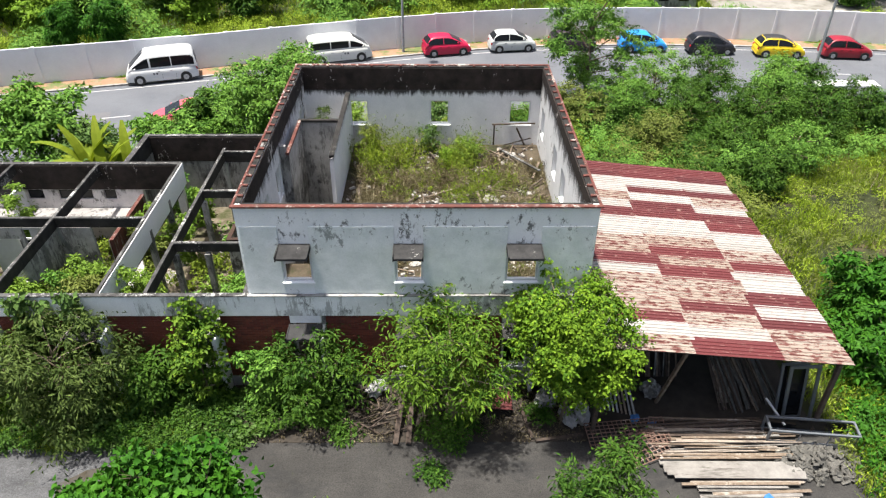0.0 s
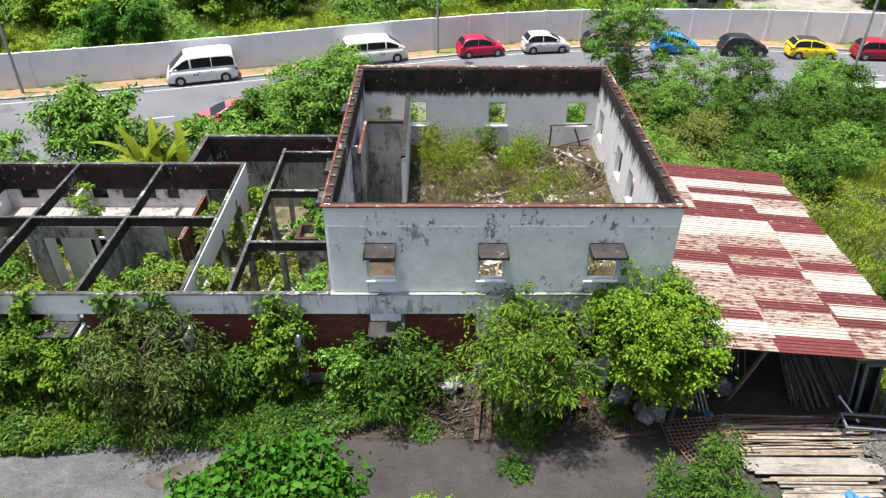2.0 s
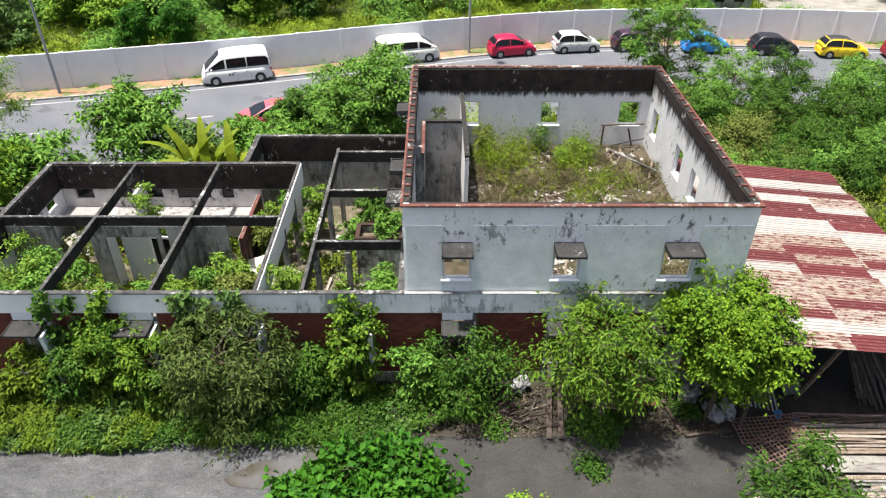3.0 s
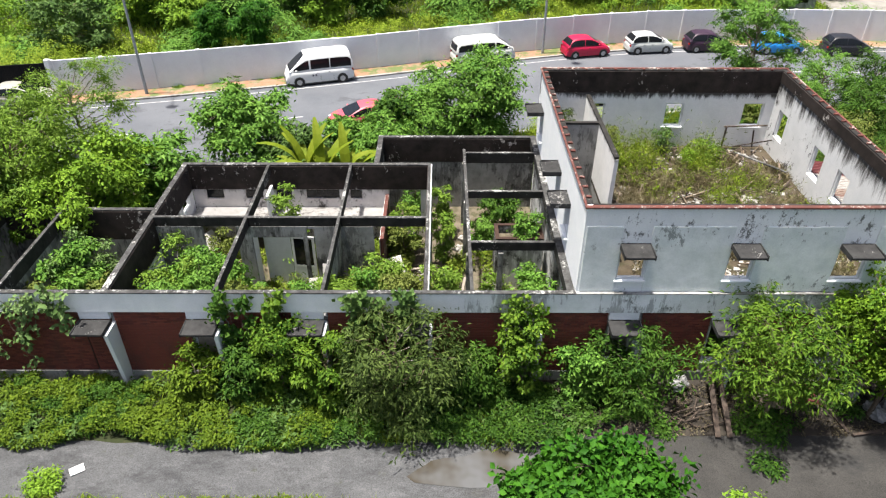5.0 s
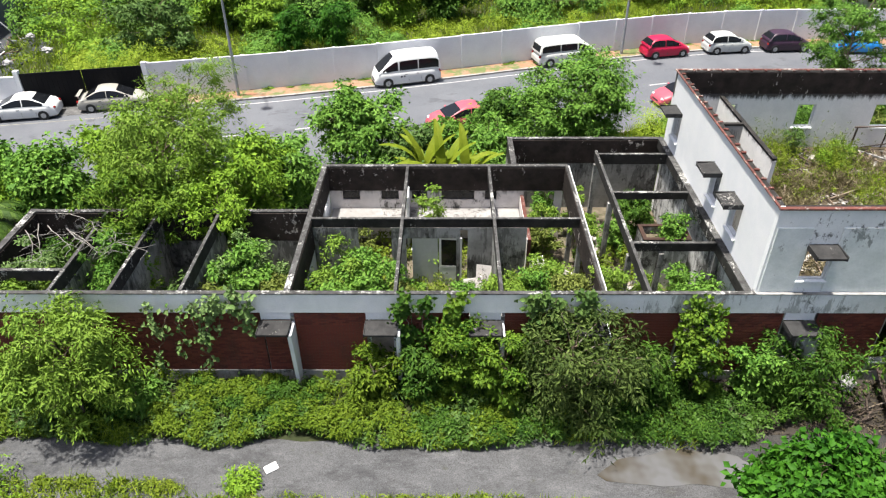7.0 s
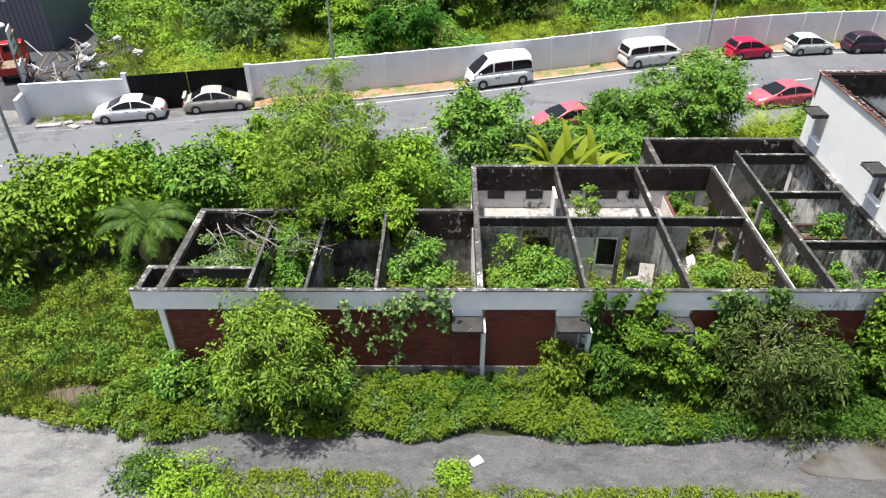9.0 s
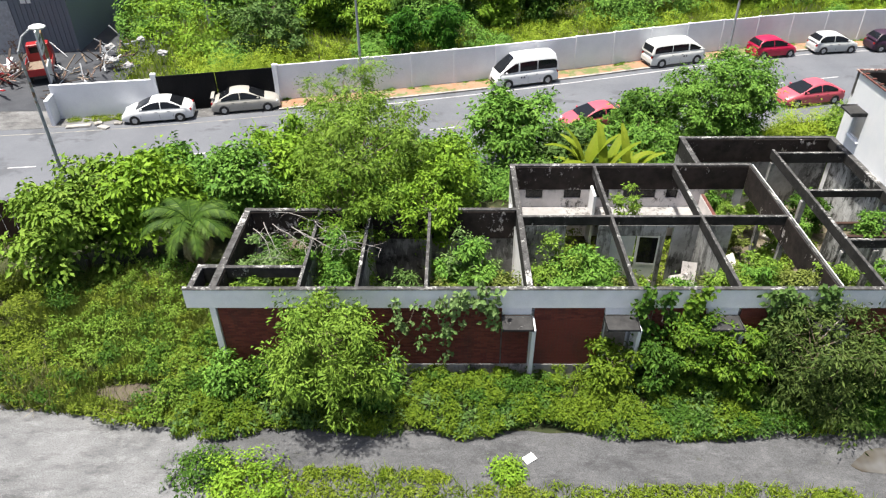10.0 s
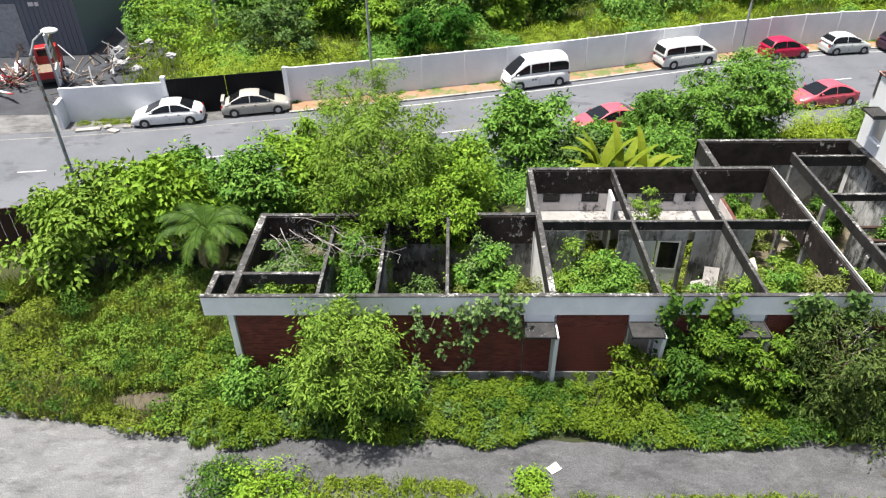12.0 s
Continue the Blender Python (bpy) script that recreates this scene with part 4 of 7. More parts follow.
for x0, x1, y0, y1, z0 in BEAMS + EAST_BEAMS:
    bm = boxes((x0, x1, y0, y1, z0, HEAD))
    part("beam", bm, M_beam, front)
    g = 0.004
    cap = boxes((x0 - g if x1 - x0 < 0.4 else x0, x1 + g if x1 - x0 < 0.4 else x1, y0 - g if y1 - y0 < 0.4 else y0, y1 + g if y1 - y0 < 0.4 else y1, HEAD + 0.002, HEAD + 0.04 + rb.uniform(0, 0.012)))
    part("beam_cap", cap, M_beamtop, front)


def wing_walls(axis, f0, f1, a0, a1, z0, z1, holes, material):
    """One wall a stretch between the openings that reach its head."""
    full = sorted(o for o in holes if o[2] <= z0 and o[3] >= z1)
    cuts = [a0, *[e for o in full for e in o[:2]], a1]
    for i in range(0, len(cuts), 2):
        if cuts[i + 1] - cuts[i] > 0.02:
            part("wing_wall", slab_wall(axis, f0, f1, cuts[i], cuts[i + 1], z0, z1, [o for o in holes if o not in full]), material, front)


# white wall under the east beam of the middle rooms, and the other inner walls
wing_walls("y", -4.95, -4.82, 0.0, 9.15, 2.81, HEAD, [], M_dank)
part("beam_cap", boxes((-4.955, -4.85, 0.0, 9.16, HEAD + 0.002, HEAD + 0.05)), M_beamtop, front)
part("plaster_skin", rough_edges(boxes((-4.817, -4.785, 0.02, 9.05, 2.83, HEAD + 0.045)), 0.012, rb), M_white, front, "white painted plaster")
part("bare_band", boxes((-4.98, -4.952, 0.21, 8.9, 2.55, HEAD - 0.02)), M_black, front)
part("bare_band", boxes((-15.368, -15.34, 0.21, 4.62, 2.45, HEAD - 0.03)), M_black, front)
part("bare_band", boxes((X0 + 0.252, X0 + 0.28, 0.21, 5.15, 2.25, HEAD - 0.03)), M_black, front)
M_shelf = plaster("dusty_shelf_render", (0.30, 0.295, 0.295), (0.22, 0.215, 0.21), (0.06, 0.055, 0.05), 0.35, 1.4)
CLEAR = [(-14.8, -14.02), (-13.06, -12.28), (-11.7, -11.0), (-10.37, -8.9), (-8.42, -7.9)]
wing_walls("x", 8.96, 9.14, -15.37, -4.97, 0.0, 2.959, [(a, b, 2.1, 2.57) for a, b in CLEAR] + [(-6.7, -5.3, 0.9, 2.55)], M_rosy)
# Near-black plates added to stand in for the darkness behind these openings.
for a, b in CLEAR:
    part("shade_fill_plate", boxes((a + 0.005, b - 0.005, 9.05, 9.07, 2.105, 2.565)), M_glass, front, "near-black plate added to make the opening read dark")
part("bare_band", boxes((-15.368, -4.98, 8.92, 8.948, 2.6, HEAD - 0.03)), M_black, front)
wing_walls("y", -15.56, -15.38, 0.2, 8.95, 0.0, 3.009, [(6.35, 7.15, 2.1, 2.55), (7.55, 8.45, 2.1, 2.55)], M_inner)
part("bare_band", boxes((-15.368, -15.34, 4.84, 8.91, 2.6, HEAD - 0.03)), M_black, front)
wing_walls("x", 4.66, 4.8, -15.37, -7.0, 0.0, 3.399, [(-13.6, -12.3, 0, 3.399), (-11.75, -9.75, 0.0, 2.9), (-9.6, -9.3, 0, 3.3)], M_grey)
wing_walls("y", -8.34, -8.25, 0.5, 4.63, 0.0, 3.359, [(0.5, 2.2, 0.6, 3.359)], M_dank)
wing_walls("y", -11.9, -11.79, 4.88, 8.95, 0.0, 2.81, [(5.55, 7.95, 0, 2.81)], M_inner)
part("red_wall", boxes((-6.85, -6.7, 5.4, 8.95, 0.0, 2.35)), M_wall_red, front)
part("white_shelf", boxes((-15.27, -6.9, 7.6, 8.91, 1.55, 1.68)), M_shelf, front)
part("plaster_skin", boxes((-6.868, -6.853, 5.37, 8.9, 0.07, 2.33)), M_rosy, front, "pale pink plaster")
wing_walls("x", 5.21, 5.39, X0 + 0.25, -15.62, 0.0, 3.009, [(-25.8, -24.2, 0.9, 2.45)], M_dank)
part("bare_band", boxes((X0 + 0.26, -15.63, 5.165, 5.198, 2.45, HEAD - 0.03)), M_black, front)
wing_walls("y", X0 + 0.02, X0 + 0.2, 0.2, 5.2, 0.0, 3.059, [], M_dank)
for x in (-23.45, -21.45, -19.05):
    wing_walls("y", x - 0.06, x + 0.06, 0.2, 5.16, 0.0, 3.259, [(1.5, 2.25, 0, 2.2)], M_dank)
wing_walls("x", 11.69, 11.87, -7.3, -0.01, 0.0, 2.909, [], M_grey)
part("bare_band", boxes((-7.07, -0.28, 11.645, 11.678, 2.55, HEAD - 0.03)), M_black, front)
wing_walls("y", -7.28, -7.1, 9.15, 11.68, 0.0, 3.009, [], M_grey)
for x, y in ((-3.36, 0.6), (-3.36, 3.05), (-3.36, 6.78), (-3.36, 10.2), (-0.14, 3.05), (-0.14, 6.78), (-4.87, 4.68), (-4.87, 6.88), (-4.87, 0.4), (-2.2, 3.06)):
    part("column", soft(boxes((x - 0.1, x + 0.1, y - 0.1, y + 0.1, 0.0, 3.26 if x < -3 else 3.35)), 0.01), M_dank, front)
part("wing_floor", boxes((X0 + 0.2, -0.01, 0.2, 8.95, -0.05, 0.06), (-7.1, -0.01, 8.95, 11.68, -0.05, 0.06)), M_litter, front)
# brick planter tank in the east yard of the wing
tank = thing("brick_tank", "open rectangular brick tank with mouldy grey render", "tank")
part("tank_wall", boxes((-2.2, -0.3, 5.2, 5.32, 0.06, 2.45), (-2.2, -0.3, 6.2, 6.32, 0.06, 2.45), (-2.2, -2.08, 5.32, 6.2, 0.06, 2.45), (-0.42, -0.3, 5.32, 6.2, 0.06, 2.45)), M_westfoot, tank)
part("tank_rim", boxes((-2.22, -0.28, 5.18, 5.34, 2.452, 2.5), (-2.22, -0.28, 6.18, 6.34, 2.452, 2.5), (-2.22, -2.06, 5.34, 6.18, 2.452, 2.5), (-0.44, -0.28, 5.34, 6.18, 2.452, 2.5)), M_brown, tank)
part("tank_soil", boxes((-2.07, -0.43, 5.33, 6.19, 0.1, 2.1)), M_litter, tank)

# doors left standing in the front rooms
for x, y, rz, w in ((-11.55, 5.5, 4, 1.05), (-10.45, 5.5, -6, 0.95)):
    d = thing("door", "weathered grey panel door standing loose in a ruined room", "door", (x, y, 0.06, rz), "loose doors")
    part("door_leaf", boxes((0, w, -0.02, 0.02, 0.0, 2.35)), M_door, d)
    if rz < 0:
        part("door_stile", boxes((0, 0.1, -0.028, 0.028, 0.0, 2.36), (w - 0.1, w, -0.028, 0.028, 0, 2.36), (0.1, w - 0.1, -0.028, 0.028, 2.26, 2.36), (0.1, w - 0.1, -0.028, 0.028, 0.85, 0.95)), M_frame, d)
        part("door_glass", boxes((0.1, w - 0.1, -0.024, 0.024, 0.96, 2.25)), M_glass, d)

# ---- lean-to shed ----
SX0, SX1, SY0, SY1, SZ0, SZ1 = 10.75, 18.15, -2.5, 9.2, 3.9, 3.2
shed = thing("shed", "open timber shed with a patchwork roof of rusted corrugated sheets", "shed")


def shed_z(x):
    return SZ0 + (SZ1 - SZ0) * (x - SX0) / (SX1 - SX0)


def sheet(x0, x1, y0, y1, lift):
    """One ribbed roof sheet; the ribs run down the slope along x."""
    bm = bmesh.new()
    pitch = 0.154
    prof, y = [], y0
    while y < y1 - 0.02:
        prof += [(y, 0), (y + 0.095, 0), (y + 0.108, 0.026), (y + 0.136, 0.026)]
        y += pitch
    prof.append((min(y, y1), 0))
    vs = [[bm.verts.new((x, p, shed_z(x) + h + lift)) for x in (x0, x1)] for p, h in prof]
    vb = [[bm.verts.new((x, p, shed_z(x) + h + lift - 0.004)) for x in (x0, x1)] for p, h in prof]
    for a, b in zip(vs, vs[1:]):
        bm.faces.new([a[0], a[1], b[1], b[0]])
    for a, b in zip(vb, vb[1:]):
        bm.faces.new([a[0], b[0], b[1], a[1]])
    for k in (0, 1):
        for (a, b), (c, d) in zip(zip(vs, vs[1:]), zip(vb, vb[1:])):
            bm.faces.new([a[k], b[k], d[k], c[k]])
    return bm


# rows from the eaves (front) to the back; one letter a sheet: r maroon, w pale, m rusted
ROWS = ["mrm", "wwm", "rmr", "mrw", "mmr", "mmw", "wrw", "rmr", "mrm", "mmw", "www", "wwr", "rrr", "wrw", "mwm", "wrr", "www", "rrr", "rrr"]
rs = random.Random(21)
step_y = (SY1 - SY0) / len(ROWS)
for j, row in enumerate(ROWS):
    cuts = [SX0, 13.5 + rs.uniform(-0.12, 0.12), 16.05 + rs.uniform(-0.1, 0.1), SX1 + rs.uniform(-0.06, 0.12)]
    for i, ch in enumerate(row):
        y0 = SY0 + j * step_y
        ob = part("roof_sheet", sheet(cuts[i] - (0.12 if i else 0), cuts[i + 1], y0 - 0.05, y0 + step_y, 0.02 + 0.012 * (2 - i) + rs.uniform(0, 0.01)), {"r": S_red, "w": S_white, "m": S_rust}[ch], shed)
for y in (-2.3, 1.4, 5.2, 8.9):
    b = bmesh.new()
    bar(b, (SX0 + 0.1, y, shed_z(SX0) - 0.12), (SX1 - 0.1, y, shed_z(SX1) - 0.12), 0.06, 0.14)
    part("rafter", b, M_dark, shed)
    for x in ((SX0 + 0.15, SX1 - 0.2) if y < 0 else (SX0 + 0.15, 14.5, SX1 - 0.2)):
        b = bmesh.new()
        box(b, x - 0.06, x + 0.06, y - 0.06, y + 0.06, -0.05, shed_z(x) - 0.19)
        part("post", b, M_dark, shed)
for x in (11.5, 13.3, 15.0, 16.7, 17.9):
    b = bmesh.new()
    bar(b, (x, SY0 + 0.1, shed_z(x) - 0.03), (x, SY1 - 0.1, shed_z(x) - 0.03), 0.05, 0.05)
    part("purlin", b, M_dark, shed)
part("back_cladding", boxes((SX0 + 0.02, SX1 - 0.1, SY1 - 0.12, SY1 - 0.08, 0.0, 3.05)), M_rust, shed)
part("shed_floor", boxes((SX0, SX1, SY0 + 0.2, SY1, -0.05, 0.03)), M_earth, shed)


# ---- vehicles ----
WHEELS = {}


def wheel_meshes(r):
    if r not in WHEELS:
        t, k = bmesh.new(), bmesh.new()
        seg = 18

        def ring(rad, y):
            return [(rad * math.cos(2 * math.pi * i / seg), y, rad * math.sin(2 * math.pi * i / seg)) for i in range(seg)]
        loft(t, [ring(r * 0.62, -0.1), ring(r * 0.93, -0.1), ring(r, -0.07), ring(r, 0.07), ring(r * 0.93, 0.1), ring(r * 0.62, 0.1)], True)
        loft(k, [ring(r * 0.56, -0.085), ring(r * 0.56, -0.104), ring(r * 0.48, -0.108), ring(r * 0.15, -0.1)], True)
        for i in range(5):
            a = 2 * math.pi * i / 5
            box(k, r * 0.1, r * 0.58, -0.118, -0.1, -0.03, 0.03, Matrix.Rotation(a, 4, "Y"))
        WHEELS[r] = (to_mesh(t, "tyre"), to_mesh(k, "rim"))
        WHEELS[r][0].materials.append(M_tyre)
        WHEELS[r][1].materials.append(M_rim)
    return WHEELS[r]


def patch_mesh(rows, lift):
    """A thin plate over a grid of points, raised by lift along the grid's normals, with a rim."""
    g = np.array(rows, float)
    du = np.gradient(g, axis=0) if g.shape[0] > 1 else np.zeros_like(g)
    dv = np.gradient(g, axis=1)
    nrm = np.cross(du, dv)
    nrm /= np.maximum(np.linalg.norm(nrm, axis=2, keepdims=True), 1e-9)
    if np.sum(nrm[..., 2]) + np.sum(nrm[..., 1] * np.sign(g[..., 1])) < 0:
        nrm = -nrm
    bm = bmesh.new()
    a = [[bm.verts.new(p) for p in r] for r in g + nrm * lift]
    b = [[bm.verts.new(p) for p in r] for r in g - nrm * 0.012]
    h, w = len(a), len(a[0])
    for i in range(h - 1):
        for k in range(w - 1):
            bm.faces.new([a[i][k], a[i + 1][k], a[i + 1][k + 1], a[i][k + 1]])
            bm.faces.new([b[i][k], b[i][k + 1], b[i + 1][k + 1], b[i + 1][k]])
    for i in range(h - 1):
        for k in (0, w - 1):
            bm.faces.new([a[i][k], a[i + 1][k], b[i + 1][k], b[i][k]])
    for k in range(w - 1):
        for i in (0, h - 1):
            bm.faces.new([a[i][k], a[i][k + 1], b[i][k + 1], b[i][k]])
    return bm


def rounded(xs, zs, n, turns=3):
    """A polyline sampled n times and eased at its corners."""
    x = np.linspace(xs[0], xs[-1], n)
    z = np.interp(x, xs, zs)
    for _ in range(turns):
        z[1:-1] = (z[:-2] + 2 * z[1:-1] + z[2:]) / 4
    return x, z


def vehicle(name, label, category, at, L, Wd, belt, roof, cabin, hood, colour, wheel_r=0.29, roof_in=0.13, roof_mat=None, van=False, group="", rough=0.4, spoiler=False):
    """Front is +x. belt: height under the windows; cabin: (rear foot, rear top, front top, front foot) as parts of L; hood: nose and tail heights."""
    paint = plain(name + "_paint", colour, rough, 0.0, 0.5, 0.05)
    t = thing(name, label, category, at, group)
    h, w = L / 2, Wd / 2
    c0, c1, c2, c3 = [(c - 0.5) * L for c in cabin]
    z0 = wheel_r * 0.62
    nose, tail = hood
    # lower body: stations along the length, each with its width and top
    bx, bz = rounded([-h, -h + 0.06, -h + 0.22, c0 + 0.1, c0 + 0.5, c3 - 0.1, c3 + 0.1, h - 0.45, h - 0.14, h],
                     [tail * 0.7, tail * 0.9, tail, (tail + belt) / 2 if not van else belt, belt, belt, belt * 0.985, nose * 1.06, nose * 0.93, nose * 0.62], 34, 2)
    rings = []
    for x, zt in zip(bx, bz):
        e = max(0.0, (abs(x) - (h - 0.75)) / 0.75)
        a = w * (1 - (0.24 if x > 0 else 0.14) * e ** 2.2)
        zs = z0 + 0.05 * e
        rings.append([(x, -a * 0.93, zs), (x, -a * 0.985, zs + 0.1), (x, -a, zs + (zt - zs) * 0.42), (x, -a * 0.992, zs + (zt - zs) * 0.68), (x, -a * 0.955, zt - 0.07), (x, -a * 0.86, zt - 0.012), (x, -a * 0.4, zt + 0.012),
                      (x, a * 0.4, zt + 0.012), (x, a * 0.86, zt - 0.012), (x, a * 0.955, zt - 0.07), (x, a * 0.992, zs + (zt - zs) * 0.68), (x, a, zs + (zt - zs) * 0.42), (x, a * 0.985, zs + 0.1), (x, a * 0.93, zs)])
    bm = bmesh.new()
    loft(bm, rings)
    me = to_mesh(bm, "body")
    me.shade_smooth()
    me.set_sharp_from_angle(angle=radians(55))
    part("body", me, paint, t)
    # cabin: a section of given insets under a rounded roof line
    zb = belt - 0.03
    hi = roof - zb
    mid = c2 - c1
    cx, cz = rounded([c0, c1, c1 + 0.22 * mid, c2 - 0.3 * mid, c2, c3], [zb, roof - 0.1, roof - 0.005, roof, roof - 0.075, zb], 40, 2 if van else 3)
    VS = (0.0, 0.35, 0.62, 0.84, 0.95, 1.0)
    IN = [(0.0, 0.03, 0.07, 0.18, 0.34, 0.62) if van else (0.0, 0.36 * roof_in, 0.68 * roof_in, roof_in, roof_in + 0.09, roof_in + 0.3)][0]
    wb = w * 0.95

    def half(x, f, v):
        e = max(0.0, (x - (c3 - 0.5)) / 0.5) if not van else max(0.0, (x - (c3 - 0.7)) / 0.7)
        return wb * (1 - 0.07 * e * e) - float(np.interp(v, VS, IN)) * max(f, 0.3)

    def at_side(x, v, s):
        zr = float(np.interp(x, cx, cz))
        f = (zr - zb) / hi
        return (x, s * half(x, f, v), zb + (zr - zb) * v)

    rings = [[at_side(x, v, -1) for v in VS] + [at_side(x, v, 1) for v in VS[::-1]] for x in cx]
    bm = bmesh.new()
    loft(bm, rings)
    me = to_mesh(bm, "cabin")
    me.shade_smooth()
    me.set_sharp_from_angle(angle=radians(58))
    cab = part("cabin", me, paint, t)
    if roof_mat:
        xs = np.linspace(c1 - 0.05, c2 + 0.05, 12)
        part("roof_panel", patch_mesh([[at_side(x, v, s) for s, v in ((-1, 0.9), (-1, 0.96), (-1, 1.0), (1, 1.0), (1, 0.96), (1, 0.9))] for x in xs], 0.008), roof_mat, t)
    va, vb = (0.10, 0.62) if van else (0.07, 0.80)
    lo, up = c0 + (0.1 if van else 0.32 * (c1 - c0)), c3 - 0.24 * (c3 - c2)
    span = up - lo
    cuts = ((0.02, 0.37), (0.385, 0.70), (0.73, 0.985)) if van else ((0.03, 0.47), (0.49, 0.97))
    for s in (-1, 1):
        for a, b in cuts:
            xs = np.linspace(lo + a * span, lo + b * span, 9)
            part("side_window", patch_mesh([[at_side(x, v, s) for v in np.linspace(va, vb, 5)] for x in xs], 0.007), M_glass, cab)
    xs = np.linspace(c2 + 0.06, c3 - 0.07, 7)
    part("windscreen", patch_mesh([[at_side(x, v, q) for q, v in ((-1, 0.955), (-1, 1.0), (1, 1.0), (1, 0.955))] for x in xs], 0.007), M_glass, cab)
    if van:
        zs = np.linspace(zb + 0.12, zb + 0.62 * hi, 4)
        part("rear_window", patch_mesh([[(float(np.interp(z, cz[:6], cx[:6])) - 0.004, y, z) for y in np.linspace(-wb + 0.2, wb - 0.2, 4)] for z in zs], 0.007), M_glass, cab)
    else:
        xs = np.linspace(c0 + 0.28 * (c1 - c0), c1 + 0.02, 6)
        part("rear_window", patch_mesh([[at_side(x, v, q) for q, v in ((-1, 0.955), (-1, 1.0), (1, 1.0), (1, 0.955))] for x in xs], 0.007), M_glass, cab)
    # wheels in dark arches
    tm, rm = wheel_meshes(wheel_r)
    for x in (-h + L * 0.18, h - L * 0.185):
        for s in (-1, 1):
            ty = part("wheel", tm, M_tyre, t)
            ty.matrix_local = pose(x, s * (w - 0.09), wheel_r, 0, 0, 0 if s < 0 else 180)
            part("rim", rm, M_rim, ty)
            arch = bmesh.new()
            tube(arch, [(x, s * (w - 0.06), wheel_r + 0.01), (x, s * (w + 0.002), wheel_r + 0.01)], [wheel_r * 1.13] * 2, 18)
            part("wheel_arch", arch, M_trim, t)
    for s in (-1, 1):
        part("headlight", soft(boxes((h - 0.42, h - 0.1, s * w * 0.66 - 0.14, s * w * 0.66 + 0.14, nose * 0.74, nose * 0.9)), 0.04, 2), M_lamp, t)
        part("tail_light", soft(boxes((-h + 0.015, -h + 0.2, s * w * 0.74 - 0.1, s * w * 0.74 + 0.1, tail * 0.66, tail * 0.84)), 0.03, 2), M_tail, t)
        part("mirror", soft(boxes((c3 - 0.55, c3 - 0.42, s * (w + 0.06) - 0.09, s * (w + 0.06) + 0.09, belt + 0.03, belt + 0.16)), 0.04, 2), paint, t)
        for x in ((c0 + c3) / 2 + 0.1, c3 - 0.35, (c0 + c3) / 2 - L * 0.17):
            part("door_seam", boxes((x - 0.006, x + 0.006, s * (w + 0.001) - 0.004, s * (w + 0.001) + 0.004, z0 + 0.15, belt * 0.62)), M_trim, t)
        for x in ((c0 + c3) / 2 + 0.2, (c0 + c3) / 2 - L * 0.13):
            part("door_handle", boxes((x, x + 0.16, s * w * 0.99 - 0.012, s * w * 0.99 + 0.012, belt * 0.8, belt * 0.8 + 0.025)), M_trim, t)
    part("grille", soft(boxes((h - 0.1, h + 0.004, -w * 0.42, w * 0.42, z0 + 0.2, nose * 0.66)), 0.02), M_trim, t)
    part("bumper", soft(boxes((h - 0.12, h + 0.02, -w * 0.7, w * 0.7, z0 + 0.02, z0 + 0.17)), 0.03, 2), M_trim if van else paint, t)
    part("bumper", soft(boxes((-h - 0.02, -h + 0.08, -w * 0.8, w * 0.8, z0 + 0.04, z0 + 0.2)), 0.03, 2), M_trim if van else paint, t)
    part("underside", boxes((-h + 0.15, h - 0.15, -w * 0.85, w * 0.85, z0 - 0.05, z0 + 0.02)), M_trim, t)
    if spoiler:
        part("spoiler", soft(boxes((-h + 0.04, -h + 0.26, -w * 0.78, w * 0.78, tail + 0.16, tail + 0.2), (-h + 0.1, -h + 0.2, -w * 0.66, -w * 0.6, tail - 0.03, tail + 0.158), (-h + 0.1, -h + 0.2, w * 0.6, w * 0.66, tail - 0.03, tail + 0.158)), 0.012), paint, t)
    if van:
        for s in (-1, 1):
            for dx, ww in ((0.0, 0.12), (0.2, 0.12)):
                part("lettering", boxes((0.25 + dx, 0.25 + dx + ww, s * w - 0.004, s * w + 0.006, belt * 0.62, belt * 0.74)), M_bar, t)
    return t


def on_road(x, y, flip=False, wide=0.86):
    """A place on the road whose near side is at (x, y), along the road's heading."""
    ang = road_point(x, 0)[2]
    k = radians(ang)
    return (x - wide * math.sin(k), y + wide * math.cos(k), ROAD + 0.003, ang + (180 if flip else 0))


WHITE, SILVER = (0.60, 0.61, 0.62), (0.30, 0.29, 0.265)
HATCH = dict(L=3.6, Wd=1.64, belt=0.93, roof=1.5, cabin=(0.015, 0.12, 0.56, 0.83), hood=(0.78, 0.90), roof_in=0.17)
SEDAN = dict(L=4.45, Wd=1.74, belt=0.92, roof=1.46, cabin=(0.07, 0.28, 0.56, 0.80), hood=(0.74, 0.96), roof_in=0.19)
VAN = dict(L=4.75, Wd=1.76, belt=1.08, cabin=(0.0, 0.025, 0.70, 0.955), hood=(0.92, 1.08), van=True, wheel_r=0.33)
vehicle("van", "white high-roof passenger van parked on the road edge", "van", on_road(-12.8, 29.0, True), roof=2.28, colour=WHITE, **VAN)
vehicle("van", "white passenger van with a flat roof parked by the footway", "van", on_road(-1.0, 33.0), roof=1.98, colour=(0.55, 0.56, 0.54), **VAN)
vehicle("hatchback", "bright red hatchback car parked on the road edge", "car", on_road(6.95, 34.5), colour=(0.40, 0.006, 0.045), **HATCH)
vehicle("hatchback", "silver-white small hatchback car on the road edge", "car", on_road(11.97, 35.4), colour=(0.42, 0.44, 0.44), **HATCH)
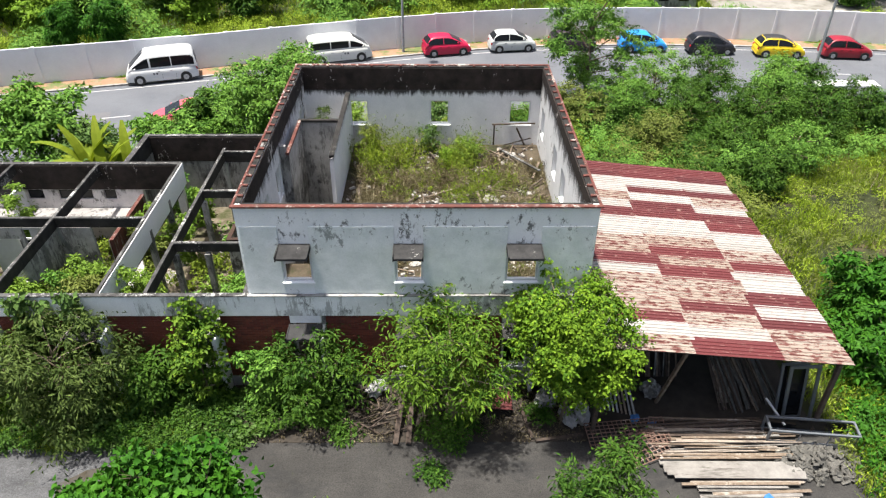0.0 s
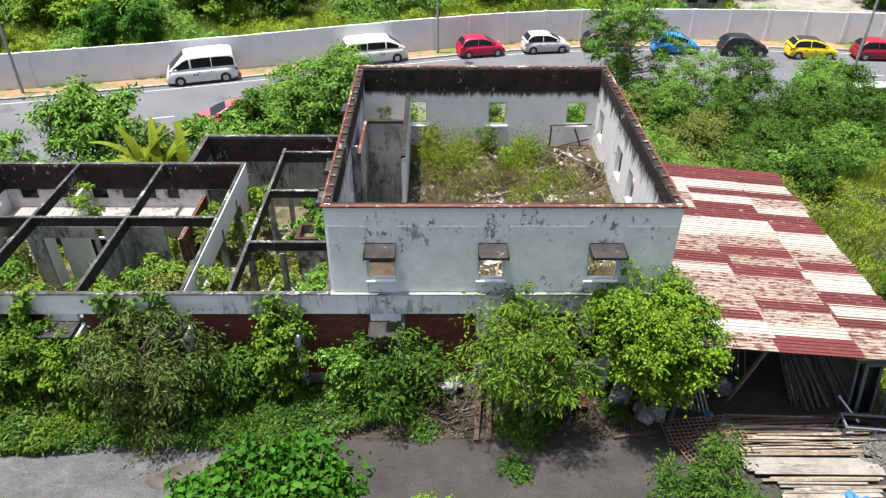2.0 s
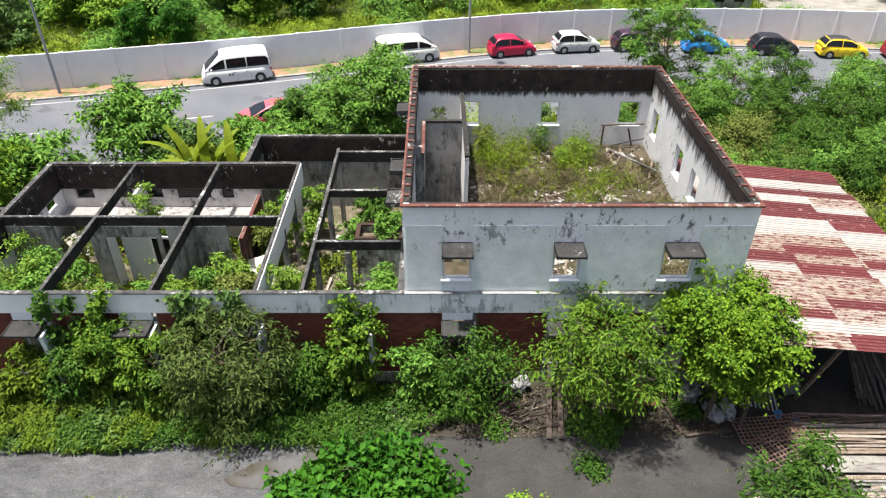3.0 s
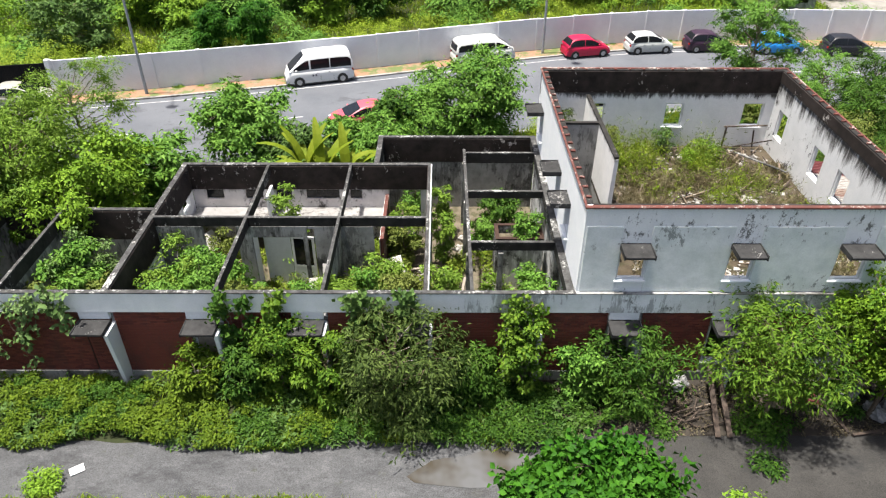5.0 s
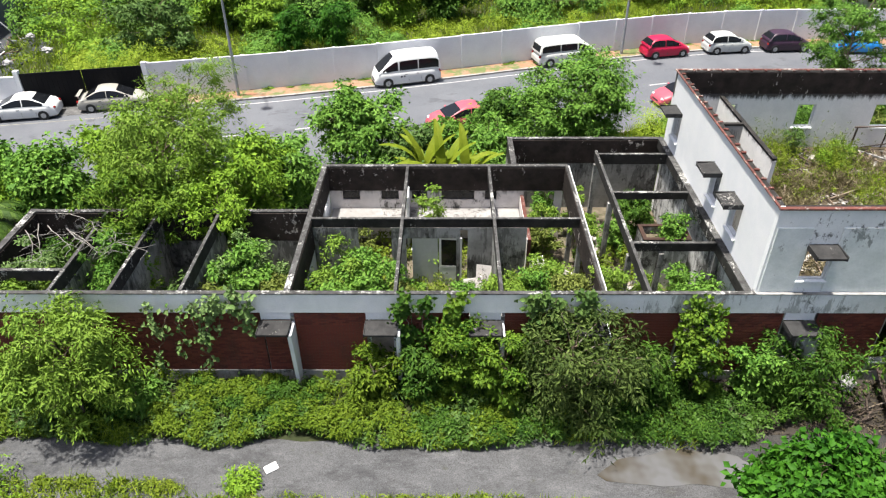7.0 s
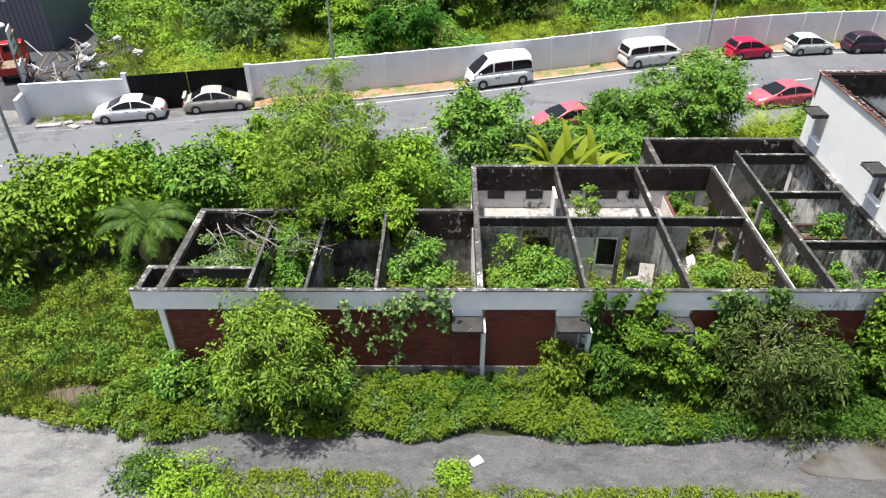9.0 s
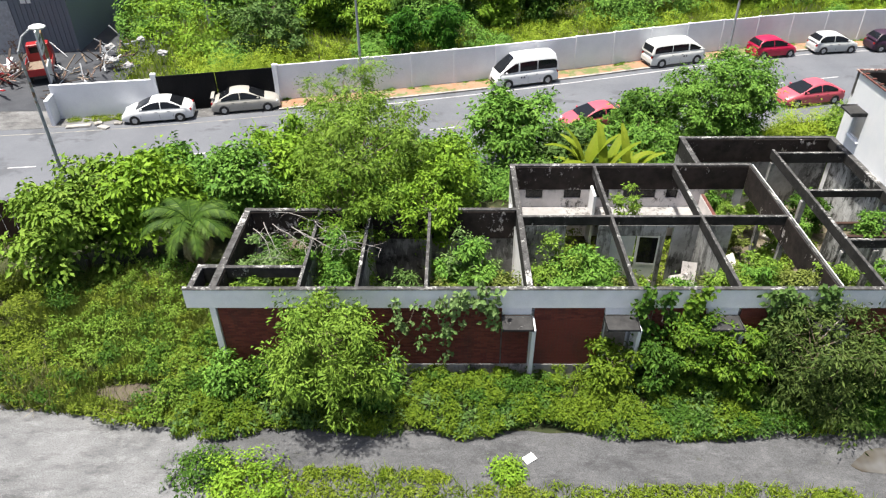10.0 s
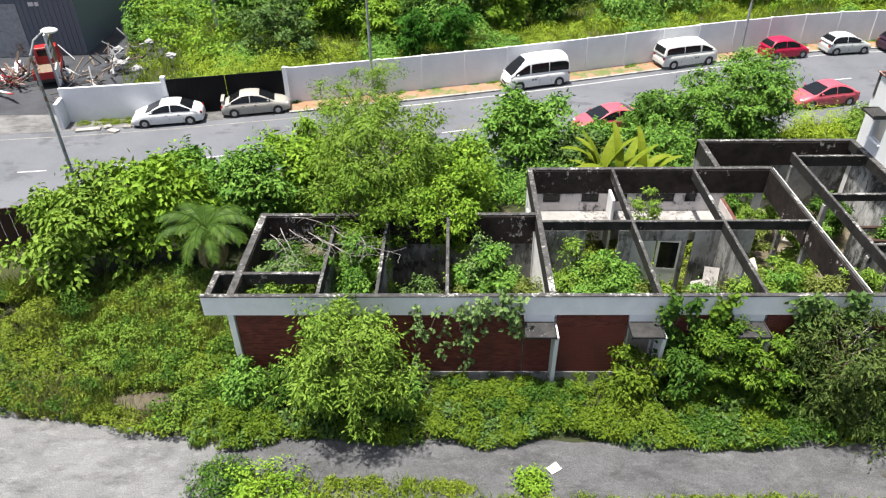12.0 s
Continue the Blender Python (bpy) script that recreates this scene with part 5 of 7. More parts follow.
vehicle("hatchback", "dark purple small hatchback car on the road edge", "car", on_road(16.65, 35.75), colour=(0.03, 0.012, 0.028), **HATCH)
vehicle("hatchback", "sky blue small hatchback car on the road edge", "car", on_road(22.0, 35.3), colour=(0.02, 0.24, 0.62), **HATCH)
vehicle("hatchback", "black small hatchback car on the road edge", "car", on_road(27.1, 34.85), colour=(0.012, 0.012, 0.016), **HATCH)
vehicle("hatchback", "yellow hatchback car with a black roof on the road edge", "car", on_road(32.1, 34.2), colour=(0.62, 0.46, 0.01), roof_mat=M_trim, **HATCH)
vehicle("hatchback", "dark red small hatchback car on the road edge", "car", on_road(37.1, 33.9), colour=(0.22, 0.008, 0.02), **HATCH)
vehicle("sedan", "white sedan car stopped before the gate", "car", on_road(-37.3, 23.0, True), colour=WHITE, **SEDAN)
vehicle("sedan", "champagne silver sedan car stopped before the gate", "car", on_road(-31.9, 24.6), colour=SILVER, spoiler=True, **SEDAN)
vehicle("sedan", "red sedan car behind the roadside bushes", "car", on_road(-8.9, 21.6, True), colour=(0.42, 0.07, 0.10), **SEDAN)
vehicle("sedan", "red sedan car beside the grass verge", "car", on_road(6.0, 25.3, True), colour=(0.42, 0.07, 0.10), **SEDAN)


# ---- street lamps ----
def street_lamp(x, y, height, arm, label):
    t = thing("street_lamp", label, "street lamp", (x, y, -0.5, 0), "street lamps")
    tube(bm := bmesh.new(), [(0, 0, 0), (0, 0, height * 0.5), (0, 0, height)], [0.11, 0.085, 0.06], 10)
    part("pole", bm, M_steel, t)
    part("base_plate", boxes((-0.2, 0.2, -0.2, 0.2, 0, 0.06)), M_steel, t)
    d = Vector((arm[0], arm[1], 0))
    bm = bmesh.new()
    tube(bm, [(0, 0, height - 0.05), d * 0.35 + Vector((0, 0, height + 0.55)), d * 0.75 + Vector((0, 0, height + 0.75)), d + Vector((0, 0, height + 0.75))], [0.055, 0.05, 0.045, 0.045], 8)
    part("arm", bm, M_steel, t)
    bm = bmesh.new()
    bmesh.ops.create_uvsphere(bm, u_segments=14, v_segments=8, radius=0.32, matrix=Matrix.Translation(d * 1.12 + Vector((0, 0, height + 0.76))) @ Matrix.Diagonal((1.2, 1.0, 0.4, 1)))
    part("lamp_head", bm, M_frame, t, "pale lamp head")


street_lamp(*road_point(-24.6, 0.9)[:2], 8.5, (0.5, -2.0), "tall grey street lamp on the footway")
street_lamp(*road_point(3.2, 0.9)[:2], 8.5, (0.5, -2.0), "tall grey street lamp on the footway")
street_lamp(29.7, 24.9, 9.5, (-0.4, 2.0), "tall grey street lamp on the verge")
street_lamp(-37.75, 12.0, 8.6, (0.55, 0.9), "tall grey street lamp with a curved arm on the verge")


# ---- trees and shrubs near the house ----
tree("feathery_tree", (6.4, -1.9, 0), 5.1, 5.5, 7000, 0.2, L_plume, "young feathery tree with long light green leaves", 11, 28, 0.26, 0.07, 0.3, droop=0.8, crown_r=0.27)
tree("round_tree", (10.0, -1.75, 0), 5.6, 4.7, 30000, 0.12, L_round, "dense round tree with glossy bright leaves", 12, 40, 0.38, 0.09, 0.62, droop=0.1, flat=0.9, crown_r=0.27)
tree("leafy_shrub", (1.95, -1.2, 0), 2.9, 3.8, 5000, 0.18, L_fern, "low spreading shrub with feathery leaves", 13, 14, 0.2, 0.05, 0.35, droop=0.7)
tree("climber", (-1.7, -0.85, 0), 3.9, 1.9, 2200, 0.16, L_plume, "climbing plant over the brick front", 14, 12, 0.1, 0.04, 0.6, group="climbers")
tree("leafy_shrub", (0.3, -1.0, 0), 2.5, 1.6, 2200, 0.17, L_mid, "slender shrub before the brick wall", 15, 9, 0.2, 0.04, 0.5)
tree("drooping_shrub", (-6.0, -1.3, 0), 4.1, 4.9, 8500, 0.2, L_droop, "large drooping shrub with long grey-green leaves", 16, 24, 0.15, 0.07, 0.30, droop=1.1, crown_r=0.3)
tree("climber", (-9.8, -0.9, 0), 3.4, 2.4, 7500, 0.12, L_plume, "yellow-green climber heaped against the wall", 17, 14, 0.12, 0.04, 0.6, group="climbers")
tree("leafy_tree", (-22.4, -1.9, 0), 4.9, 4.8, 13000, 0.19, L_weed, "young tree with long light green leaves", 18, 26, 0.26, 0.06, 0.33, droop=0.8, crown_r=0.3)
for i, (x, y, h, sp, n, m) in enumerate(((-8.2, -1.0, 3.2, 2.2, 4000, L_plume), (-3.4, -1.2, 2.2, 2.0, 3000, L_fern), (-11.0, -1.0, 2.3, 1.7, 2200, L_fern), (-3.0, -0.7, 2.2, 1.6, 2200, L_fern), (-12.6, -1.0, 2.0, 1.8, 2200, L_strip), (-26.2, -1.1, 1.6, 1.8, 1600, L_mid), (-24.6, -1.0, 1.4, 1.6, 1500, L_fern), (-20.6, -1.6, 1.2, 1.8, 1600, L_mid))):
    tree("leafy_shrub", (x, y, 0), h, sp, n, 0.19, m, "wild shrub among the weeds along the front", 170 + i, 12, 0.12, 0.04, 0.42, droop=0.7, group="shrubs along the front")
tree("feathery_tree", (9.95, -7.5, 0), 5.1, 2.9, 5200, 0.17, L_fern, "slender young tree with fine fern-like leaves", 23, 16, 0.45, 0.06, 0.3, crown_r=0.3)
tree("slender_tree", (3.4, -7.4, 0), 3.5, 1.7, 2200, 0.14, L_lime, "slender young tree with small bright leaves", 24, 9, 0.5, 0.04, 0.5)
tree("broad_leaf_tree", (-0.75, -7.45, 0), 4.75, 4.0, 15000, 0.21, L_big, "dense tree with broad fresh green leaves", 31, 34, 0.55, 0.1, 0.7, droop=0.5, flat=0.7, crown_r=0.3, scatter=0.8)


def vine(x0, x1, strands, z0, z1, n, leaf, material, label, seed, width=0.7, y=-0.22, wild=0.12):
    """Trailing strands over the front, with leaves set along them."""
    rng = np.random.default_rng(seed)
    t = thing("vine", label, "climber", ((x0 + x1) / 2, y, 0, 0), "vines on the front")
    P = []
    for k in range(strands):
        x = rng.uniform(x0, x1) - (x0 + x1) / 2
        top = z1 + rng.uniform(-0.5, 0.15)
        low = z0 + rng.uniform(0, 0.8) * (top - z0)
        pts, p, z = [], x, top
        while z > low:
            pts.append((p, -0.06 - rng.uniform(0, wild), z))
            p += rng.normal() * 0.09
            z -= 0.22
        pts.append((p, -0.1, low))
        part("stem", tube(bmesh.new(), pts, [0.012] * len(pts), 4), M_bark, t)
        P += pts
    P = np.array(P)
    P = P[rng.uniform(0, 1, len(P)) < 0.45]
    k = rng.integers(0, len(P), n)
    Q = P[k] + rng.normal(size=(n, 3)) * np.array([0.11, 0.08, 0.09])
    Q[:, 1] = np.minimum(Q[:, 1], -0.02)
    N = np.array([0, -0.8, 0.6]) + 0.45 * rng.normal(size=(n, 3))
    part("leaves", leaf_mesh("leaves", Q, N, leaf, leaf * width, material, rng, 0.9), material, t)


vine(-20.6, -17.6, 9, 0.4, 3.9, 420, 0.19, L_pale, "sparse climber with broad leaves over brick and band", 701)
vine(-11.6, -10.7, 6, 0.5, 4.1, 560, 0.2, L_fern, "climber trailing over the plaster band", 702)
vine(-10.2, -9.4, 5, 1.5, 4.1, 380, 0.2, L_plume, "climber trailing over the plaster band", 703)
vine(-2.3, -0.9, 8, 0.8, 3.9, 700, 0.17, L_plume, "climber trailing over the brick front", 704)
vine(-7.6, -5.2, 9, 1.2, 4.1, 1100, 0.24, L_dark, "climber trailing over the plaster band", 705)
vine(-17.3, -16.6, 5, 2.2, 4.1, 160, 0.22, L_pale, "climber trailing over the plaster band", 706)


def mound(name, cx, cy, r, h, n, leaf, material, label, seed, width=0.8, base=0.0, category="creeper"):
    rng = np.random.default_rng(seed)
    b = [(cx, cy, r * 0.8, h)] + [(cx + r * 0.55 * math.cos(a), cy + r * 0.55 * math.sin(a), r * rng.uniform(0.35, 0.6), h * rng.uniform(0.5, 0.95)) for a in np.arange(0, 6.2, 0.8)]
    return thicket(name, b, n, leaf, material, label, category, seed, width, base)




# creepers and weeds along the front
STRIP = lambda x, y: (y > -3.1 + 1.15 * (fbm(x, y * 0, 2.2, 5) - 0.5) + 0.75 * step01(x, -1.0, 2.0)) & (y < -0.2) & (x > -27.6) & (x < 2.6 + 1.6 * (fbm(x, y, 1.0, 55) - 0.5))
carpet("creeping_weeds", (-34, -4, -3.4, -0.2), lambda x, y: STRIP(x, y) & (x < -8 + 4 * (fbm(x, y, 1.6, 57) - 0.5)), 72000, 0.11, 0.75, L_strip, "thick creeping weeds along the ruined front", "weeds", 41)
carpet("green_weeds", (-34, 3.2, -3.3, -0.6), lambda x, y: STRIP(x, y) & ((fbm(x, y, 2.6, 15) > 0.48) | (x > -8)), 46000, 0.11, 0.75, L_fern, "green creeping weeds along the ruined front", "weeds", 48)
carpet("dead_leaves", (-1.0, 10.6, -2.55, -0.2), lambda x, y: y < -0.15, 5000, 0.09, 0.08, L_stalk, "dead leaves over the dark earth", "leaf litter", 50, grain=0.6)
carpet("dark_weeds", (-34, 3.2, -3.3, -0.2), STRIP, 16000, 0.16, 0.6, L_dark, "dark creeping weeds along the ruined front", "weeds", 42)
carpet("strip_grass", (-34, -2, -3.3, -1.0), lambda x, y: STRIP(x, y) & (fbm(x, y, 2.2, 9) > 0.55), 8000, 0.03, 0.55, L_grass, "long yellowing grass among the weeds", "grass", 43, upright=True)
WESTF = lambda x, y: (((x + 29.6) / 1.3) ** 2 + ((y + 1.25) / 0.5) ** 2 > 0.6 + 0.8 * fbm(x, y, 0.7, 91)) & (x < -27.0) & (y > -3.2 + 0.17 * np.clip(-27 - x, 0, 8) + 0.7 * (fbm(x, y, 2.5, 6) - 0.5)) & (y < 6.2 + 2 * (fbm(x, y, 1.5, 66) - 0.5))
carpet("field_weeds", (-48, -27, -3.0, 12.5), WESTF, 130000, 0.10, 0.85, L_field, "rank weeds over the open plot beside the wing", "weeds", 44, grain=1.9)
carpet("field_bright_weeds", (-48, -27, -3.0, 12.5), lambda x, y: WESTF(x, y) & (fbm(x, y, 3.5, 16) > 0.45), 50000, 0.11, 1.0, L_weed, "bright weeds over the open plot beside the wing", "weeds", 49, grain=1.9)
carpet("field_grass", (-48, -27, -2.2, 6), lambda x, y: WESTF(x, y) & (fbm(x, y, 3.0, 12) > 0.46), 34000, 0.03, 0.9, L_olive, "yellow-green grass on the open plot", "grass", 45, upright=True)
carpet("field_straw", (-48, -27, -2.6, 6), lambda x, y: WESTF(x, y) & (fbm(x, y, 2.2, 72) > 0.54), 16000, 0.025, 1.05, L_dry, "dry straw among the weeds of the open plot", "grass", 51, upright=True)
carpet("field_dark_weeds", (-48, -27, -3.0, 7), lambda x, y: WESTF(x, y) & (fbm(x, y, 1.8, 73) > 0.5), 26000, 0.13, 1.2, L_fern, "taller dark weeds over the open plot", "weeds", 52, grain=1.4)
FORE = lambda x, y: ((x < -5) & (y < -5.05 + 0.7 * step01(-x, 17, 19) + 0.5 * (fbm(x, y, 1.5, 4) - 0.5)) & ((x > -25.6) | (y < -6.2)) & (y > -8.2 + 2.5 * (fbm(x, y, 2.0, 77) - 0.5)) & (x > -29 + 2 * fbm(x, y, 2.0, 78)) & (x < -5.5 + 2 * (fbm(x, y, 1.5, 79) - 0.5)))
carpet("fore_weeds", (-30, -4, -9.5, -4.0), FORE, 46000, 0.10, 0.3, L_field, "low weeds growing over the yard", "weeds", 46)
carpet("fore_grass", (-30, -4, -9.5, -4.0), FORE, 14000, 0.03, 0.4, L_grass, "short bright grass over the yard", "grass", 47, upright=True)
for i, (x, y, r, h, n) in enumerate(((5.8, -3.9, 0.5, 0.4, 500), (-16.4, -4.6, 0.55, 0.45, 900), (6.4, -2.15, 0.95, 0.35, 1800), (-26.2, -4.5, 1.1, 0.5, 1500), (-24.5, -5.2, 1.6, 0.9, 2200), (9.3, -1.5, 0.5, 0.4, 500), (3.0, -2.3, 0.5, 0.3, 500))):
    mound("yard_weed", x, y, r, h, n, 0.13, L_lime if i in (1, 4) else L_fern, "low clump of weeds on the yard", 60 + i, 0.5, None, "weeds")

# plants inside the wing
room_shrubs_a = ((-13.2, 2.4, 3.7, 2.9, 6500, 0.17, L_mid), (-14.5, 1.6, 2.9, 2.0, 2600, 0.15, L_olive), (-17.5, 2.2, 4.2, 3.1, 7000, 0.18, L_mid), (-16.5, 1.4, 2.9, 1.5, 1600, 0.15, L_olive), (-24.9, 3.2, 3.4, 2.6, 5500, 0.15, L_fern), (-22.6, 3.2, 3.9, 2.2, 4000, 0.18, L_mid), (-22.3, 1.4, 3.2, 1.7, 2000, 0.17, L_mid), (-20.2, 3.0, 2.0, 2.2, 2600, 0.15, L_dark), (-20.7, 1.6, 1.8, 1.4, 1400, 0.15, L_dark), (-18.4, 3.6, 2.6, 1.6, 2200, 0.16, L_weed), (-25.6, 2.2, 3.2, 1.8, 3000, 0.15, L_fern), (-24.2, 3.9, 3.3, 1.6, 2600, 0.15, L_fern))
room_shrubs_b = ((-22.4, 4.2, 4.4, 2.4, 4200, 0.18, L_weed), (-10.7, 6.6, 4.4, 1.6, 2400, 0.16, L_weed), (-9.6, 2.2, 2.4, 2.4, 2600, 0.15, L_mid), (-11.2, 1.5, 2.9, 1.3, 1300, 0.15, L_weed), (-7.2, 2.0, 2.8, 2.8, 6000, 0.14, L_olive), (-6.0, 6.8, 2.6, 1.6, 2800, 0.14, L_olive), (-5.8, 1.2, 3.4, 1.6, 2400, 0.16, L_weed), (-7.8, 0.9, 3.3, 2.2, 2600, 0.15, L_weed), (-4.25, 2.5, 2.9, 1.1, 2200, 0.15, L_weed), (-4.3, 6.5, 2.9, 1.1, 2200, 0.15, L_weed), (-4.3, 1.0, 3.5, 1.1, 1800, 0.15, L_olive))
room_shrubs_c = ((-1.2, 1.5, 3.3, 2.1, 5200, 0.17, L_mid), (-2.8, 1.4, 2.4, 1.5, 1800, 0.15, L_weed), (-1.6, 9.0, 2.4, 2.2, 3400, 0.17, L_fern), (-2.6, 8.0, 1.6, 1.8, 1800, 0.15, L_mid), (-1.0, 4.0, 2.2, 1.5, 1600, 0.15, L_mid), (-5.6, 10.0, 2.8, 1.6, 2000, 0.16, L_mid), (-4.3, 9.2, 2.8, 1.0, 1600, 0.15, L_weed), (-13.9, 6.6, 1.9, 1.4, 900, 0.15, L_olive))
for i, (x, y, h, s, n, lf, m) in enumerate(room_shrubs_a + room_shrubs_b + room_shrubs_c):
    tree("wild_shrub", (x, y, 0.06), h, s, n, lf, m, "self-sown shrub growing inside a roofless room", 100 + i, 10, 0.12, 0.035, 0.45, group="shrubs in the wing")
for i, (x, h) in enumerate(((-14.9, 3.3), (-13.9, 3.5), (-11.6, 3.2), (-10.2, 3.5), (-8.1, 3.8), (-7.0, 3.9), (-6.0, 4.1), (-5.4, 3.9), (-4.3, 4.2), (-2.2, 3.4), (-18.4, 3.4), (-16.3, 3.5), (-25.3, 3.7))):
    tree("wild_shrub", (x, 1.0 + 0.3 * (i % 3), 0.06), h, 1.7, 2300, 0.15, (L_weed, L_mid, L_olive, L_olive)[i % 4], "self-sown shrub rising behind the front wall", 150 + i, 9, 0.35, 0.03, 0.42, group="shrubs in the wing")
tree("wild_shrub", (-1.0, 5.76, 2.1), 1.3, 1.5, 1400, 0.15, L_mid, "self-sown shrub growing in the brick tank", 130, 8, 0.1, 0.03, 0.45)
more_shrubs_a = ((-13.6, 3.3, 3.0, 2.2, 4200, L_mid), (-14.9, 2.9, 2.2, 1.6, 1800, L_olive), (-12.8, 1.3, 3.2, 1.9, 3200, L_mid), (-11.3, 2.6, 2.4, 1.3, 1500, L_mid), (-9.0, 3.4, 1.7, 1.6, 1500, L_dark), (-6.6, 3.2, 2.6, 2.4, 4200, L_weed), (-5.8, 2.4, 3.0, 1.7, 2600, L_plume), (-7.6, 2.9, 2.1, 1.8, 2200, L_weed), (-6.0, 7.6, 2.7, 1.8, 2600, L_weed), (-9.4, 1.1, 2.6, 1.6, 1600, L_plume), (-2.4, 3.6, 2.0, 1.4, 1500, L_weed), (-16.4, 3.5, 2.4, 1.4, 1800, L_dark), (-23.0, 1.2, 2.6, 1.4, 1800, L_weed))
more_shrubs_b = ((-25.0, 1.0, 2.8, 1.7, 2400, L_weed), (-18.0, 1.3, 3.0, 1.6, 2000, L_weed), (-25.2, 2.7, 4.3, 2.6, 5200, L_pale), (-24.3, 1.9, 3.9, 2.0, 2800, L_weed), (-22.5, 2.6, 4.7, 2.3, 4800, L_mid), (-21.8, 3.6, 4.5, 1.9, 3400, L_weed), (-17.6, 3.0, 4.4, 2.6, 4600, L_pale), (-16.6, 2.3, 3.0, 1.6, 2000, L_olive), (-14.0, 2.6, 3.9, 2.7, 5200, L_weed), (-12.9, 2.6, 3.4, 1.7, 2600, L_mid), (-6.6, 2.6, 3.6, 2.6, 4600, L_weed), (-10.3, 1.0, 2.2, 1.4, 1500, L_mid))
for i, (x, y, h, s, n, m) in enumerate(more_shrubs_a + more_shrubs_b):
    tree("wild_shrub", (x, y, 0.06), h, s, n, 0.14, m, "self-sown shrub growing inside a roofless room", 620 + i, 12, 0.12, 0.03, 0.42, group="shrubs in the wing", crown_r=0.3)
carpet("room_weeds", (-15.4, -0.3, 0.3, 8.4), lambda x, y: fbm(x, y, 1.6, 8) > 0.42, 34000, 0.13, 1.1, L_field, "weeds over the floors of the wing", "weeds", 131)

# weeds and litter on the upper floor
def tufts(name, spots, n, length, width, material, label, category, seed, base):
    """Wispy upright stalks with narrow leaves in loose tufts (x, y, radius, height)."""
    rng = np.random.default_rng(seed)
    S = np.array(spots)
    w = S[:, 2] ** 2 * S[:, 3]
    st = n // 9
    k = rng.choice(len(S), st, p=w / w.sum())
    foot = np.stack([S[k, 0] + rng.normal(size=st) * S[k, 2] * 0.5, S[k, 1] + rng.normal(size=st) * S[k, 2] * 0.5, np.full(st, base)], 1)
    foot[:, 0] = np.clip(foot[:, 0], 2.4, 10.35)
    foot[:, 1] = np.clip(foot[:, 1], 0.4, 11.3)
    lean = rng.normal(size=(st, 3)) * 0.35 + np.array([0, 0, 1.0])
    tall = S[k, 3] * rng.uniform(0.5, 1.15, st)
    q = np.repeat(np.arange(st), 9)
    u = rng.uniform(0.05, 1, len(q))
    P = foot[q] + lean[q] * (tall[q] * u)[:, None] + rng.normal(size=(len(q), 3)) * 0.025
    P[:, 0], P[:, 1] = np.clip(P[:, 0], 2.25, 10.4), np.clip(P[:, 1], 0.3, 11.35)
    A = lean[q] * 0.7 + rng.normal(size=(len(q), 3)) * 0.6
    N = rng.normal(size=P.shape) + np.array([0, 0, 0.4])
    return setting(name, leaf_mesh(name, P, N, length, width, material, rng, 0.1, A), material, label, category, "stuff")


rng_u = np.random.default_rng(77)


def spots(n, x0, x1, y0, y1, r, h):
    return [(rng_u.uniform(x0, x1), rng_u.uniform(y0, y1), rng_u.uniform(*r), rng_u.uniform(*h)) for _ in range(n)]


back = spots(26, 2.7, 8.0, 8.2, 11.0, (0.35, 0.8), (0.6, 1.35))
mid = spots(26, 2.8, 9.8, 4.2, 8.4, (0.4, 0.9), (0.35, 0.8))
fore = spots(12, 7.9, 10.1, 1.2, 4.0, (0.3, 0.7), (0.4, 0.8)) + spots(10, 2.7, 5.0, 1.0, 6.0, (0.2, 0.5), (0.3, 0.7))
tufts("floor_weeds", back, 6000, 0.15, 0.032, L_field, "wispy green weeds on the ruined upper floor", "weeds", 78, FLOOR)
tufts("olive_floor_weeds", mid + fore, 4000, 0.16, 0.025, L_olive, "tangled olive weeds on the ruined upper floor", "weeds", 80, FLOOR)
tufts("yellow_floor_grass", mid[10:20] + back[:6], 4500, 0.24, 0.02, L_grass, "yellowing grass tufts on the ruined upper floor", "grass", 81, FLOOR)
tufts("floor_straw", spots(70, 2.6, 10.2, 0.8, 9.5, (0.3, 0.9), (0.1, 0.4)), 42000, 0.28, 0.018, L_straw, "dry straw and dead stalks on the upper floor", "straw", 79, FLOOR)
for i, (x, y, h, s, n, m) in enumerate(((3.1, 10.5, 1.5, 1.2, 1500, L_olive), (5.6, 10.7, 1.3, 1.3, 1300, L_dark), (7.2, 9.9, 1.1, 1.7, 1500, L_weed), (1.2, 10.2, 2.3, 1.3, 2600, L_droop), (6.3, 9.4, 0.9, 1.0, 700, L_lime))):
    tree("floor_shrub", (x, y, FLOOR), h, s, n, 0.11, m, "self-sown shrub on the ruined upper floor", 140 + i, 10, 0.1, 0.02, 0.4, group="shrubs on the upper floor")

# ---- trees between house and road ----
tree("roadside_tree", (-22.3, 8.0, 0), 7.6, 7.0, 26000, 0.18, L_weed, "tall leafy tree behind the wing", 201, 24, 0.22, 0.13, 0.35, droop=0.7)
tree("roadside_tree", (-18.6, 7.7, 0), 5.7, 5.0, 15000, 0.2, L_lime, "dense bright tree behind the wing", 202, 20, 0.2, 0.1, 0.55)
tree("roadside_tree", (-15.2, 16.5, -0.4), 4.6, 5.4, 10000, 0.26, L_mid, "spreading tree with broad leaves by the road", 203, 16, 0.35, 0.1, 0.6)
tree("roadside_tree", (-2.6, 18.6, -0.4), 5.8, 6.8, 25000, 0.2, L_mid, "round leafy tree by the road", 204, 22, 0.18, 0.14, 0.5)
